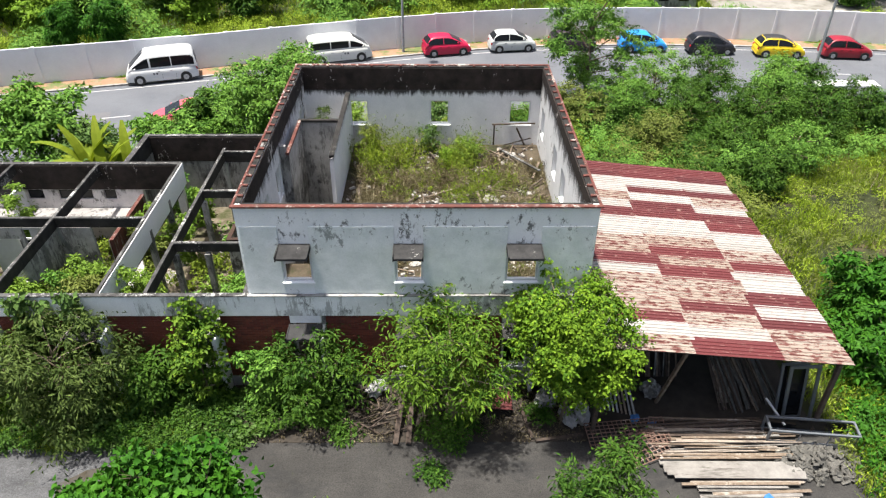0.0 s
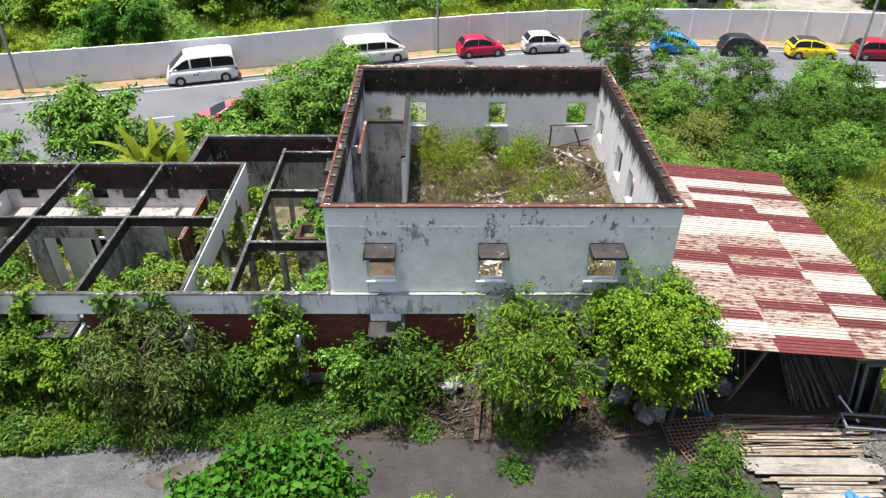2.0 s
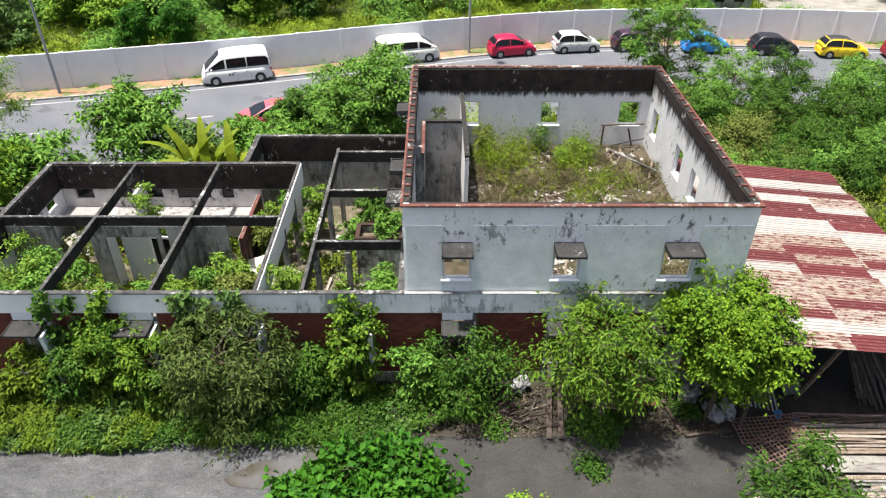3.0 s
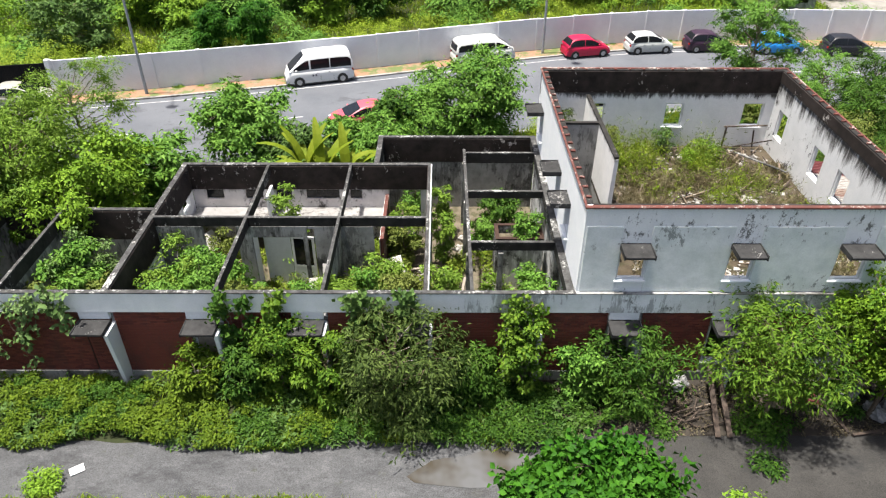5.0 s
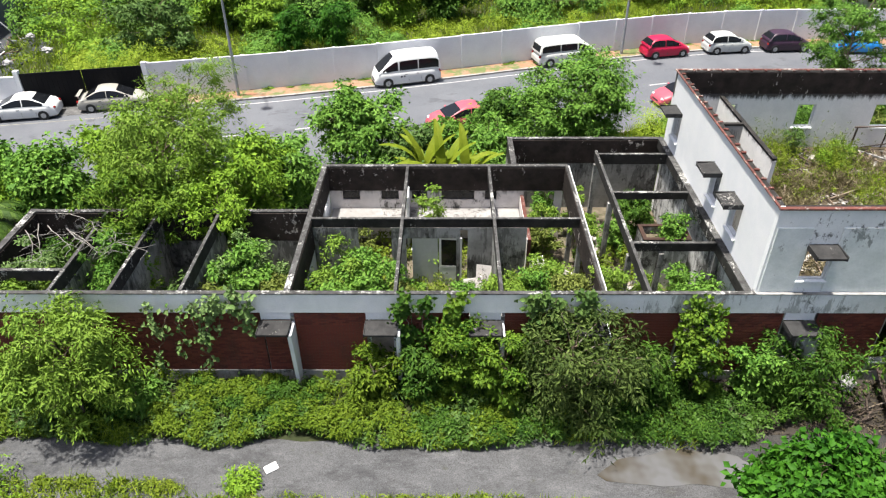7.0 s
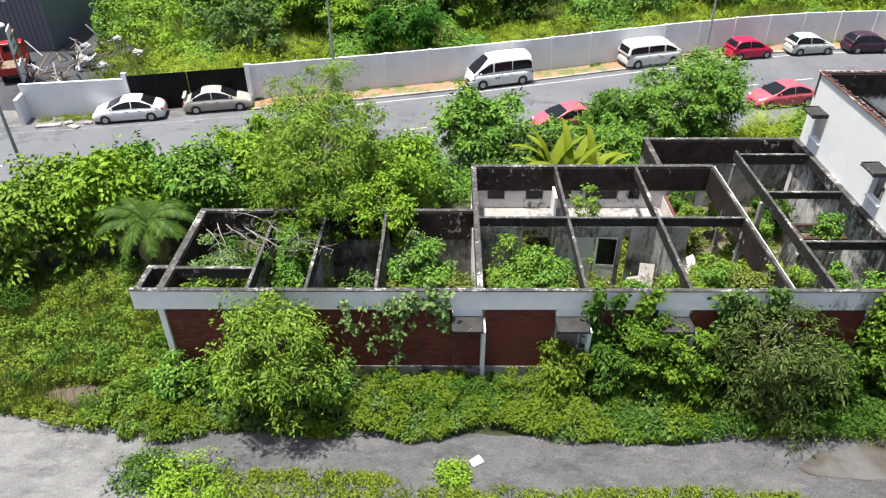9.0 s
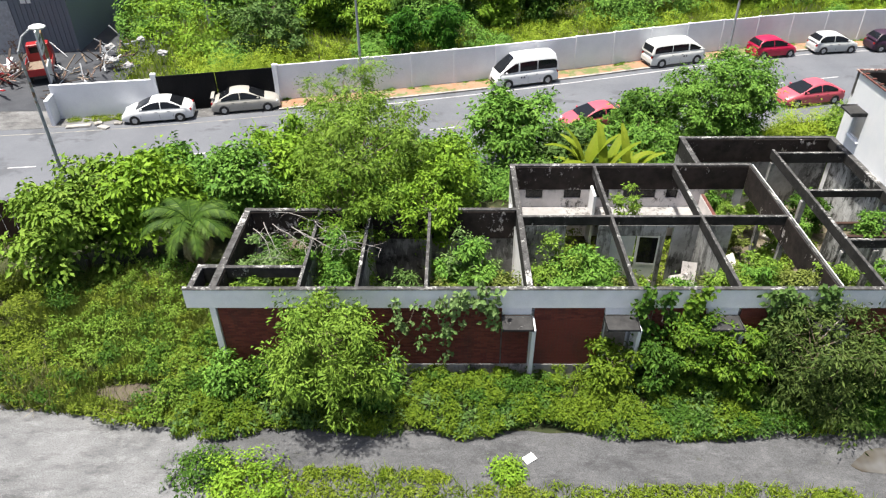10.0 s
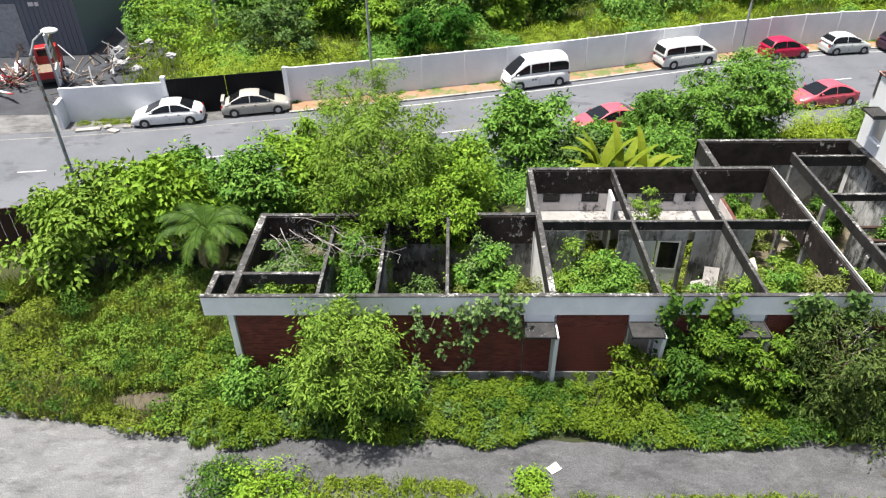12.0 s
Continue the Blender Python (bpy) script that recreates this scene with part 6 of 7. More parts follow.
tree("roadside_tree", (-24.3, 17.5, -0.4), 6.0, 6.5, 7000, 0.2, L_weed, "thin wispy tree by the road", 205, 18, 0.3, 0.1, 0.3, crown_r=0.26)
tree("roadside_tree", (15.7, 26.2, -0.4), 8.6, 5.6, 20000, 0.19, L_mid, "tall tree with open branches by the road", 206, 22, 0.12, 0.13, 0.4, crown_r=0.3)
for i, (x, y, h, s, n, lf, m) in enumerate(((-34.6, 6.6, 4.7, 6.0, 9000, 0.32, L_weed), (-31.8, 7.6, 5.2, 4.8, 7500, 0.32, L_lime), (-28.0, 9.5, 4.6, 4.5, 8000, 0.26, L_mid), (-26.2, 13.5, 4.4, 5.0, 8000, 0.3, L_lime), (-31.5, 11.0, 4.2, 4.5, 7000, 0.28, L_mid),
                                        (-19.5, 13.0, 3.6, 5.0, 7000, 0.28, L_mid), (-8.0, 16.5, 3.2, 4.0, 5000, 0.26, L_mid), (-7.4, 19.8, 3.2, 3.2, 4500, 0.24, L_fern), (-10.2, 19.3, 2.0, 2.2, 2500, 0.24, L_mid), (-12.0, 15.8, 3.0, 3.4, 4000, 0.26, L_dark), (-6.2, 21.0, 3.0, 4.0, 5000, 0.26, L_mid), (41.5, 26.5, 5.2, 5.5, 8000, 0.3, L_mid))):
    tree("roadside_tree", (x, y, float(ground_z(x, y))), h, s, n, lf, m, "leafy tree on the rough ground by the road", 210 + i, 16, 0.32 if x < -27 else 0.15, 0.1, 0.5, group="trees by the road")


tree("roadside_tree", (-22.7, 5.9, 0), 6.2, 4.2, 9500, 0.2, L_plume, "leafy tree hanging over the roofless rooms", 207, 20, 0.3, 0.09, 0.32, lean=(0.4, -0.8), droop=0.8, crown_r=0.27)
tree("roadside_tree", (-19.4, 6.2, 0), 5.6, 3.4, 8000, 0.18, L_lime, "bright tree hanging over the roofless rooms", 208, 18, 0.35, 0.08, 0.45, lean=(0.0, -0.5), crown_r=0.27)
for i, (x, y, h, s, m) in enumerate(((1.6, 13.6, 5.0, 3.4, L_weed), (5.4, 13.9, 5.2, 3.2, L_dark), (8.9, 13.7, 5.0, 3.4, L_fern), (11.8, 13.0, 4.4, 3.2, L_field))):
    tree("backyard_tree", (x, y, float(ground_z(x, y))), h, s, 9000, 0.17, m, "leafy tree close behind the house wall", 250 + i, 16, 0.2, 0.08, 0.45, group="trees behind the house")


def frond_plant(name, at, n, length, width, rise, material, label, seed, pieces, trunk_h=0.0):
    """A crown of long arching leaves; with pieces > 0 each leaf is feathered into leaflets."""
    rng = np.random.default_rng(seed)
    t = thing(name, label, "plant", (*at, 0))
    if trunk_h:
        part("trunk", tube(bmesh.new(), [(0, 0, -0.1), (0.05, 0, trunk_h * 0.5), (0, 0.05, trunk_h)], [0.16, 0.13, 0.11], 9), M_bark, t)
    for i in range(n):
        a = i * 2.399
        el = radians(rise * rng.uniform(0.55, 1.1))
        L = length * rng.uniform(0.75, 1.1)
        pts, p, e = [], Vector((0, 0, trunk_h)), el
        for k in range(9):
            pts.append(p.copy())
            p = p + Vector((math.cos(a) * math.cos(e), math.sin(a) * math.cos(e), math.sin(e))) * (L / 8)
            e -= radians(15 if pieces else 7 + 5 * (i % 3))
        side = Vector((-math.sin(a), math.cos(a), 0))
        bm = bmesh.new()
        if pieces:
            tube(bm, pts, [0.03] * 5 + [0.02] * 4, 4)
            for k in range(1, 8):
                for q in range(pieces):
                    b = pts[k].lerp(pts[k + 1], q / pieces)
                    d = (pts[k + 1] - pts[k]).normalized()
                    for s in (-1, 1):
                        ln = width * (1 - abs(k - 3.5) / 6) * rng.uniform(0.8, 1.1)
                        tip = b + (side * s * 0.8 + d * 0.6 + Vector((0, 0, -0.35))).normalized() * ln
                        v = [bm.verts.new(c) for c in (b - d * 0.04, b + d * 0.04, tip)]
                        bm.faces.new(v)
        else:
            row = []
            for k, c in enumerate(pts):
                w = width * 0.5 * (math.sin(math.pi * min(1, (k + 0.6) / 8.9)) ** 0.6)
                row.append([bm.verts.new(c - side * w + Vector((0, 0, w * 0.35))), bm.verts.new(c), bm.verts.new(c + side * w + Vector((0, 0, w * 0.35)))])
            for r0, r1 in zip(row, row[1:]):
                for k in (0, 1):
                    bm.faces.new([r0[k], r0[k + 1], r1[k + 1], r1[k]])
        me = bpy.data.meshes.new("frond")
        bm.to_mesh(me)
        bm.free()
        part("frond", me, material, t)
    return t


for i, (x, y) in enumerate(((-10.4, 13.2), (-9.2, 13.5), (-11.3, 13.6))):
    frond_plant("banana_plant", (x, y, float(ground_z(x, y))), 12, 3.4, 0.5, 88, L_banana, "banana-like plant with long yellow-green leaves", 300 + i, 0, 0.4)
frond_plant("palm", (-28.9, 5.3, 0), 19, 2.3, 0.75, 78, L_palm, "palm with drooping feathered fronds and dead skirt", 310, 5, 3.0)
frond_plant("palm_skirt", (-28.9, 5.25, 0), 9, 1.9, 0.45, -35, L_dry, "dead brown palm fronds hanging from the trunk", 311, 7, 2.9)

thicket("tall_grass", [(1.5 + 0.5 * i, 19.2 + 0.8 * (i % 3), 0.8, 1.9 + 0.2 * (i % 2)) for i in range(12)], 9000, 0.3, L_grass, "tall bright grass on the verge behind the house", "grass", 330, 0.16)
# masses of scrub
rg = np.random.default_rng(400)
NEAR_ROAD = lambda x, y: (y < wall_y(x) - 14.2)
mid_test = lambda x, y: (y > 12.2) & NEAR_ROAD(x, y) & ~((x > -4) & (x < 11))
thicket("roadside_scrub", domes(rg, 120, (-46, 11, 12.2, 24, mid_test), (0.8, 1.7), (0.7, 1.7)), 110000, 0.19, L_mid, "thick scrub along the road verge", "scrub", 401, test=NEAR_ROAD)
vg = lambda x, y: NEAR_ROAD(x, y) & (y > 12) & (x > -6) & (x < 16)
carpet("verge_grass", (-6, 16, 12, 25), vg, 30000, 0.05, 0.8, L_grass, "tall bright grass behind the house", "grass", 402, upright=True)
east = lambda x, y: (x > 11.5) & NEAR_ROAD(x, y) & (y > 11.4 + 0.55 * np.clip(x - 20, 0, 30)) & (x < 40)
dm = domes(rg, 60, (11.5, 40, 11, 27, east), (1.1, 2.3), (1.0, 2.2))
thicket("east_scrub", dm[0::2], 75000, 0.15, L_mid, "rounded green scrub on the open land", "scrub", 403, test=NEAR_ROAD)
thicket("fern_scrub", dm[1::2], 70000, 0.15, L_fern, "rounded fresh green scrub on the open land", "scrub", 413, test=NEAR_ROAD)
for i, (x, y, h, s, m) in enumerate(((19.5, 24.0, 4.2, 4.6, L_mid), (23.0, 24.5, 4.0, 4.4, L_fern), (26.5, 23.0, 3.6, 4.2, L_mid), (29.8, 23.5, 3.6, 4.0, L_fern), (20.8, 20.5, 3.4, 4.2, L_fern), (24.3, 19.8, 3.6, 4.6, L_fern), (27.8, 19.6, 3.4, 4.4, L_fern),
                                    (31.5, 21.0, 3.0, 3.6, L_fern), (17.0, 21.8, 3.4, 4.0, L_mid), (14.2, 22.0, 3.0, 3.6, L_olive), (21.5, 16.6, 3.0, 3.8, L_fern), (25.0, 16.2, 2.8, 3.6, L_mid), (18.2, 17.6, 2.8, 3.8, L_olive), (22.2, 13.2, 2.4, 3.2, L_fern), (28.8, 26.5, 3.0, 3.4, L_mid))):
    tree("scrub_tree", (x, y, float(ground_z(x, y))), h, s, 10500, 0.14, m, "round bushy tree on the open land", 500 + i, 16, 0.12, 0.08, 0.5, flat=0.85, group="bushy trees on the open land")
thicket("olive_scrub", domes(rg, 40, (12, 21, 10.5, 19, lambda x, y: NEAR_ROAD(x, y) & ((y > 11) | (x > 18.8))), (0.9, 1.9), (0.8, 1.9)), 60000, 0.14, L_olive, "olive-green scrub behind the shed", "scrub", 404, test=NEAR_ROAD)
eg = lambda x, y: (x > 18.4) & NEAR_ROAD(x, y)
carpet("east_weeds", (18.4, 50, -8, 27), eg, 90000, 0.16, 0.9, L_olive, "rank olive weeds and grass on the open land", "weeds", 405, grain=2.6, width=0.3)
carpet("east_bright_weeds", (18.4, 50, -8, 27), lambda x, y: eg(x, y) & (fbm(x, y, 4, 21) > 0.46), 60000, 0.15, 0.95, L_grass, "bright yellow-green weeds on the open land", "weeds", 415, grain=2.6, width=0.3)
carpet("east_grass", (18.3, 46, -6, 26), lambda x, y: eg(x, y) & (fbm(x, y, 3, 31) > 0.36), 70000, 0.035, 0.75, L_grass, "tall yellow-green grass on the open land", "grass", 416, upright=True)
carpet("east_straw", (20, 50, 0, 26), lambda x, y: eg(x, y) & (fbm(x, y, 5, 3) > 0.52), 16000, 0.03, 0.8, L_dry, "dry straw among the grass", "grass", 406, upright=True)
tree("big_leaf_bush", (21.4, 0.6, 0), 2.4, 3.4, 6000, 0.22, L_big, "dark bush with large leaves beside the shed", 230, 12, 0.15, 0.05, 0.6)
tree("big_leaf_bush", (22.6, 3.4, 0), 2.6, 3.6, 6000, 0.22, L_big, "bush with large leaves on the open land", 231, 12, 0.15, 0.05, 0.6)
thicket("east_bushes", domes(rg, 26, (19.6, 26, -4, 5, lambda x, y: x > 19.4), (0.7, 1.5), (0.6, 1.4)), 36000, 0.15, L_big, "dark leafy bushes beside the shed", "scrub", 407)
FAR = lambda x, y: ~((x > 31.5) & (y > 44.5) & (x < 60) & (y < 56)) & (y > wall_y(x) + 1.2) & ~((x < -39) & (y < 60) & (x < -43 + (y - 30) * -0.35))
fd = domes(rg, 210, (-75, 75, 30, 95, lambda x, y: FAR(x, y) & (y > wall_y(x) + 10)), (1.6, 4.2), (1.8, 5.5))
thicket("far_scrub", fd[0::2], 170000, 0.3, L_mid, "wild green scrub beyond the boundary wall", "scrub", 408, test=FAR)
thicket("far_bright_scrub", fd[1::2], 150000, 0.3, L_lime, "bright green scrub beyond the boundary wall", "scrub", 414, test=FAR)
thicket("far_dark_scrub", domes(rg, 90, (-75, 75, 44, 95, lambda x, y: FAR(x, y) & (y > wall_y(x) + 12)), (2.0, 4.2), (4.0, 7.5)), 110000, 0.34, L_mid, "dark trees and scrub beyond the boundary wall", "scrub", 409, test=FAR)
carpet("footway_weeds", (-30, 62, 25, 40), lambda x, y: (y < wall_y(x) - 0.08) & (y > wall_y(x) - 0.1 - 1.3 * np.clip(fbm(x, y, 3.0, 33) - 0.42, 0, 1)), 60000, 0.12, 0.18, L_weed, "weeds at the foot of the boundary wall", "weeds", 417)
carpet("far_grass", (-60, 62, 26, 50), FAR, 90000, 0.06, 0.6, L_grass, "tall yellow-green grass beyond the boundary wall", "grass", 410, upright=True)
thicket("far_yellow_weeds", domes(rg, 190, (-46, 62, 26, 54, lambda x, y: FAR(x, y) & (y < wall_y(x) + 13)), (0.9, 2.0), (0.5, 1.2)), 110000, 0.18, L_grass, "yellow-green rank weeds beyond the boundary wall", "weeds", 418, 0.3, test=FAR)
thicket("wall_bushes", domes(rg, 26, (-38, 60, 27, 52, lambda x, y: FAR(x, y) & (y < wall_y(x) + 8)), (0.9, 2.0), (0.8, 2.2)), 60000, 0.2, L_mid, "scattered bushes beyond the boundary wall", "scrub", 411, test=FAR)
for i in range(34):
    x = -46 + i * 3.3 + rg.uniform(-1.5, 1.5)
    y = float(wall_y(x)) + rg.uniform(11, 28)
    if x < -36 and y < 48:
        x += 9
    k = rg.uniform(0.8, 1.35)
    tree("far_tree", (x, y, -0.5), 4.6 * k, 5.4 * k, 7500, 0.3, (L_mid, L_dark, L_lime, L_fern)[i % 4], "bushy tree beyond the boundary wall", 600 + i, 14, 0.12, 0.12, 0.5, group="trees beyond the wall")
thicket("gate_scrub", [(-35.2 + 0.9 * k, 28.2 + 0.27 * k, 1.3 + 0.3 * (k % 3), 2.5 + 0.35 * (k % 2)) for k in range(6)], 24000, 0.17, L_grass, "yellow-green scrub leaning over the black gate", "scrub", 420, 0.35, test=lambda x, y: y > wall_y(x) + 0.1)
for x, y in ((-22.0, 35.5), (-18.8, 36.0)):
    tree("far_tree", (x, y, -0.5), 4.0, 3.4, 5200, 0.34, L_big, "drooping dark green tree beyond the boundary wall", 640 + int(-x), 14, 0.2, 0.1, 0.3, droop=1.4, group="trees beyond the wall")


# ---- things in and before the shed ----
rc = random.Random(55)


def plank(x, y, z, rz, L, w, h, material, label, group, tilt=0.0):
    bm = boxes((-L / 2, L / 2, -w / 2, w / 2, 0, h))
    rough_edges(bm, 0.006, rc)
    ob = part("plank", bm, material)
    ob.matrix_world = pose(x, y, z, 0, tilt, rz)
    return tagged(ob, label, "plank", group)


# stacked timber before the shed, strip on strip
for i in range(44):
    y = -1.85 - 1.6 * (i / 44) + rc.uniform(-0.08, 0.08)
    m_ = rc.choice((M_wood, M_dark, M_dark, M_pale)) if i < 22 else rc.choice((M_wood, M_pale, M_silver, M_wood))
    plank(14.9 + rc.uniform(-0.6, 0.6), y, 0.04 + rc.uniform(0, 0.2), rc.uniform(-5, 3), rc.uniform(2.6, 4.4), rc.uniform(0.04, 0.09), 0.035, m_, "weathered strip of timber stacked in the yard", "stacked timber")
for i in range(5):
    plank(14.9 + rc.uniform(-0.12, 0.12), -3.6 - i * 0.13, 0.12 + 0.012 * i, rc.uniform(-1.5, 0.5), 4.1 + rc.uniform(-0.3, 0.2), 0.15, 0.04, M_silver, "silvery pale board stacked in the yard", "stacked boards")
for i in range(8):
    plank(15.3 + rc.uniform(-0.5, 0.4), -4.25 - i * 0.1, 0.05 + rc.uniform(0, 0.08), rc.uniform(-3, 3), rc.uniform(2.4, 3.6), rc.uniform(0.06, 0.12), 0.04, rc.choice((M_silver, M_pale, M_wood)), "silvery pale board stacked in the yard", "stacked boards")
# poles that lean under the roof
for i in range(58):
    k = i / 57
    bm = bmesh.new()
    foot = Vector((15.5 + 1.9 * k + rc.uniform(-0.2, 0.2), -1.5 + 0.5 * k + rc.uniform(-0.15, 0.3), 0.05))
    head = Vector((14.4 + 1.4 * k + rc.uniform(-0.2, 0.2), 0.2 + rc.uniform(-0.2, 0.4), 2.95))
    bar(bm, foot, head, rc.uniform(0.03, 0.07), 0.03)
    tagged(part("pole", bm, rc.choice((M_dark, M_dark, M_wood, M_stone))), "thin timber pole leaning under the shed roof", "pole", "leaning poles")
for i in range(12):
    bm = bmesh.new()
    x = 13.2 + i * 0.09
    bar(bm, (x + rc.uniform(-0.1, 0.2), 0.2, 0.05), (x - rc.uniform(0, 0.2), 1.5, 2.9), rc.uniform(0.03, 0.06), 0.03)
    tagged(part("pole", bm, rc.choice((M_wood, M_dark, M_grey))), "thin timber pole leaning under the shed roof", "pole", "leaning poles")
for i in range(9):
    bm = bmesh.new()
    x = 10.9 + i * 0.13
    bar(bm, (x + 0.5, -1.3 - 0.04 * i, 0.05), (x, 0.5, 2.2), 0.06, 0.03)
    tagged(part("pole", bm, rc.choice((M_steel, M_wood, M_grey))), "thin timber pole leaning under the shed roof", "pole", "leaning poles")
bm = bmesh.new()
bar(bm, (13.3, -1.0, 0.03), (13.5, -1.9, 3.3), 0.1, 0.1)
tagged(part("prop", bm, M_wood), "slanting timber prop under the shed eaves", "prop")


def open_frame(name, at, rz, rx, w, h, bars, t, material, label, category, glass=False):
    ob = thing(name, label, category, (*at, rz))
    ob.matrix_world = pose(*at, rx, -5, rz)
    for b in ((0, w, 0, t), (0, w, h - t, h), (0, t, t, h - t), (w - t, w, t, h - t)):
        part("frame_bar", boxes((b[0], b[1], -0.03, 0.03, b[2], b[3])), material, ob)
    for k in bars:
        part("frame_bar", boxes((k - t / 2, k + t / 2, -0.028, 0.028, t, h - t)), material, ob)
    if glass:
        part("pane", boxes((t, w - t, -0.004, 0.004, t, h - t)), M_glass, ob)
    return ob


open_frame("door_frame", (17.15, -1.85, 0.05), -3, -6, 0.95, 2.25, (), 0.1, M_alu, "grey metal door frame standing under the shed eaves", "frame")
open_frame("glazed_door", (16.98, -1.7, 0.05), -2, -7, 0.85, 2.2, (), 0.08, M_alu, "grey metal glazed door leaning in the shed", "door", True)


def display_case(at, turn, tilt, w, d, h, t):
    """A long shop display frame of box section: twelve edges, two dividers, a base panel and a few glass panes."""
    ob = thing("display_case", "long grey metal shop display frame lying by the shed", "frame", (*at, turn))
    ob.matrix_world = pose(*at, tilt, 0, turn)
    for z in (0, h - t):
        for y in (0, d - t):
            part("frame_bar", soft(boxes((0, w, y, y + t, z, z + t)), 0.006), M_alu, ob)
        for x in (0, w - t):
            part("frame_bar", boxes((x, x + t, t + 0.002, d - t - 0.002, z, z + t)), M_alu, ob)
    for x in (0.0, w - t):
        for y in (0, d - t):
            part("frame_post", boxes((x, x + t, y, y + t, t + 0.002, h - t - 0.002)), M_alu, ob)
    for x in (w * 0.34, w * 0.67):
        part("frame_post", boxes((x, x + 0.03, 0.01, 0.04, t + 0.002, h - t - 0.002)), M_steel, ob)
    part("sill_panel", boxes((t, w - t, -0.004, 0.012, 0.004, t + 0.1)), M_steel, ob, "pale metal kick panel")
    part("pane", boxes((t, w - t, d - t * 0.6, d - t * 0.6 + 0.005, t + 0.002, h - t - 0.002)), M_glass, ob)


display_case((16.3, -2.75, 0.06), -6, 4, 2.75, 0.62, 0.62, 0.07)
bm = bmesh.new()
bar(bm, (16.65, -1.5, 0.75), (17.0, -2.35, 0.42), 0.06, 0.05)
tagged(part("batten", bm, M_frame), "white batten lying across the metal frame", "batten")
# low rotten timber edging and boards by the wall
for a, b_, w in (((8.7, -1.1, 0.05), (8.95, -2.55, 0.05), 0.1), ((9.05, -2.64, 0.05), (10.6, -2.38, 0.05), 0.1)):
    bm = bmesh.new()
    bar(bm, a, b_, w, 0.09)
    tagged(part("timber_edging", bm, M_dark), "rotten dark timber edging a bed of weeds", "timber", "timber edging")
tagged(part("board", boxes((0, 0.95, 0, 0.75, 0, 0.03)), M_wood), "brown weathered board lying among weeds", "board").matrix_world = pose(6.2, -1.65, 0.28, 8, 2, -3)


def grid_panel(at, rz, rx, w, h, nx, ny, material, label):
    ob = thing("steel_grille", label, "grille", (*at, rz), "steel grilles")
    ob.matrix_world = pose(*at, rx, 0, rz)
    for i in range(nx + 1):
        x = w * i / nx
        part("grille_rod", tube(bmesh.new(), [(x, 0, 0), (x, h, 0)], [0.017, 0.017], 5), material, ob)
    for j in range(ny + 1):
        y = h * j / ny
        part("grille_rod", tube(bmesh.new(), [(0, y, 0.02), (w, y, 0.02)], [0.017, 0.017], 5), material, ob)


grid_panel((10.75, -3.05, 0.15), 6, 5, 2.6, 0.95, 17, 7, M_rust, "rusty welded steel grille lying on the yard")
grid_panel((11.35, -4.0, 0.1), 24, 6, 2.1, 1.1, 14, 8, M_rust, "rusty welded steel grille lying on the yard")


def rock_mesh(seed):
    """A broken paver: a squared block with chipped corners."""
    rng = random.Random(seed)
    bm = boxes((-0.5, 0.5, -0.5, 0.5, -0.5, 0.5))
    soft(bm, 0.06)
    return to_mesh(rough_edges(bm, 0.05, rng), "rock")


ROCKS = [rock_mesh(i) for i in range(6)]
for m_ in ROCKS:
    m_.materials.append(M_stone)
for i in range(230):
    a, r = rc.uniform(0, 6.28), rc.uniform(0, 1) ** 0.6
    x, y = 17.7 + 1.35 * r * math.cos(a), -3.55 + 0.75 * r * math.sin(a)
    s = rc.uniform(0.1, 0.2)
    ob = tagged(part("stone", ROCKS[i % 6], M_stone), "broken grey stone in a heap on the yard", "stone", "stone heap")
    ob.matrix_world = pose(x, y, 0.06 + 0.32 * (1 - r) * rc.uniform(0.3, 1), rc.gauss(0, 28), rc.gauss(0, 28), rc.uniform(0, 360)) @ Matrix.Diagonal((s * 1.75, s * 0.85, s * 0.42, 1))


def sack(x, y, z, s, material, label, seed, category="sack"):
    rng = random.Random(seed)
    bm = bmesh.new()
    bmesh.ops.create_icosphere(bm, subdivisions=3, radius=1)
    for v in bm.verts:
        p = v.co * 2.1
        k = 1 + 0.4 * noise.noise(p + Vector((seed, 0, 0))) + 0.3 * noise.noise(p * 2.6 + Vector((0, seed, 0))) + 0.16 * noise.noise(p * 6)
        v.co = Vector((v.co.x * s[0], v.co.y * s[1], max(-0.75, v.co.z) * s[2])) * k
    ob = part("sack", bm, material)
    ob.matrix_world = pose(x, y, z + s[2] * 0.7, 0, 0, rng.uniform(0, 180))
    return tagged(ob, label, category)


sack(10.2, -1.75, 0.0, (0.22, 0.4, 0.3), M_sack, "crumpled grey-white plastic sack on the ground", 1)
sack(10.65, -1.7, 0.0, (0.26, 0.34, 0.36), M_sack, "crumpled grey-white plastic sack on the ground", 2)
sack(9.6, -1.0, 0.0, (0.5, 0.3, 0.4), M_grey, "dusty grey sack on the ground", 3)
sack(3.9, -0.6, 0.2, (0.35, 0.25, 0.22), M_sack, "crumpled white plastic sheet against the brick wall", 4)
sack(13.2, -0.6, 0.03, (0.35, 0.3, 0.3), M_grey, "dusty grey sack under the shed", 5)
sack(15.6, -0.9, 0.03, (0.2, 0.2, 0.35), M_pale, "tan canister under the shed", 6, "canister")
sack(12.4, -1.75, 0.0, (0.2, 0.12, 0.08), M_blue, "crumpled blue plastic bag on the ground", 7, "bag")
sack(12.9, -1.95, 0.0, (0.3, 0.08, 0.05), M_blue, "crumpled blue plastic strip on the ground", 8, "bag")
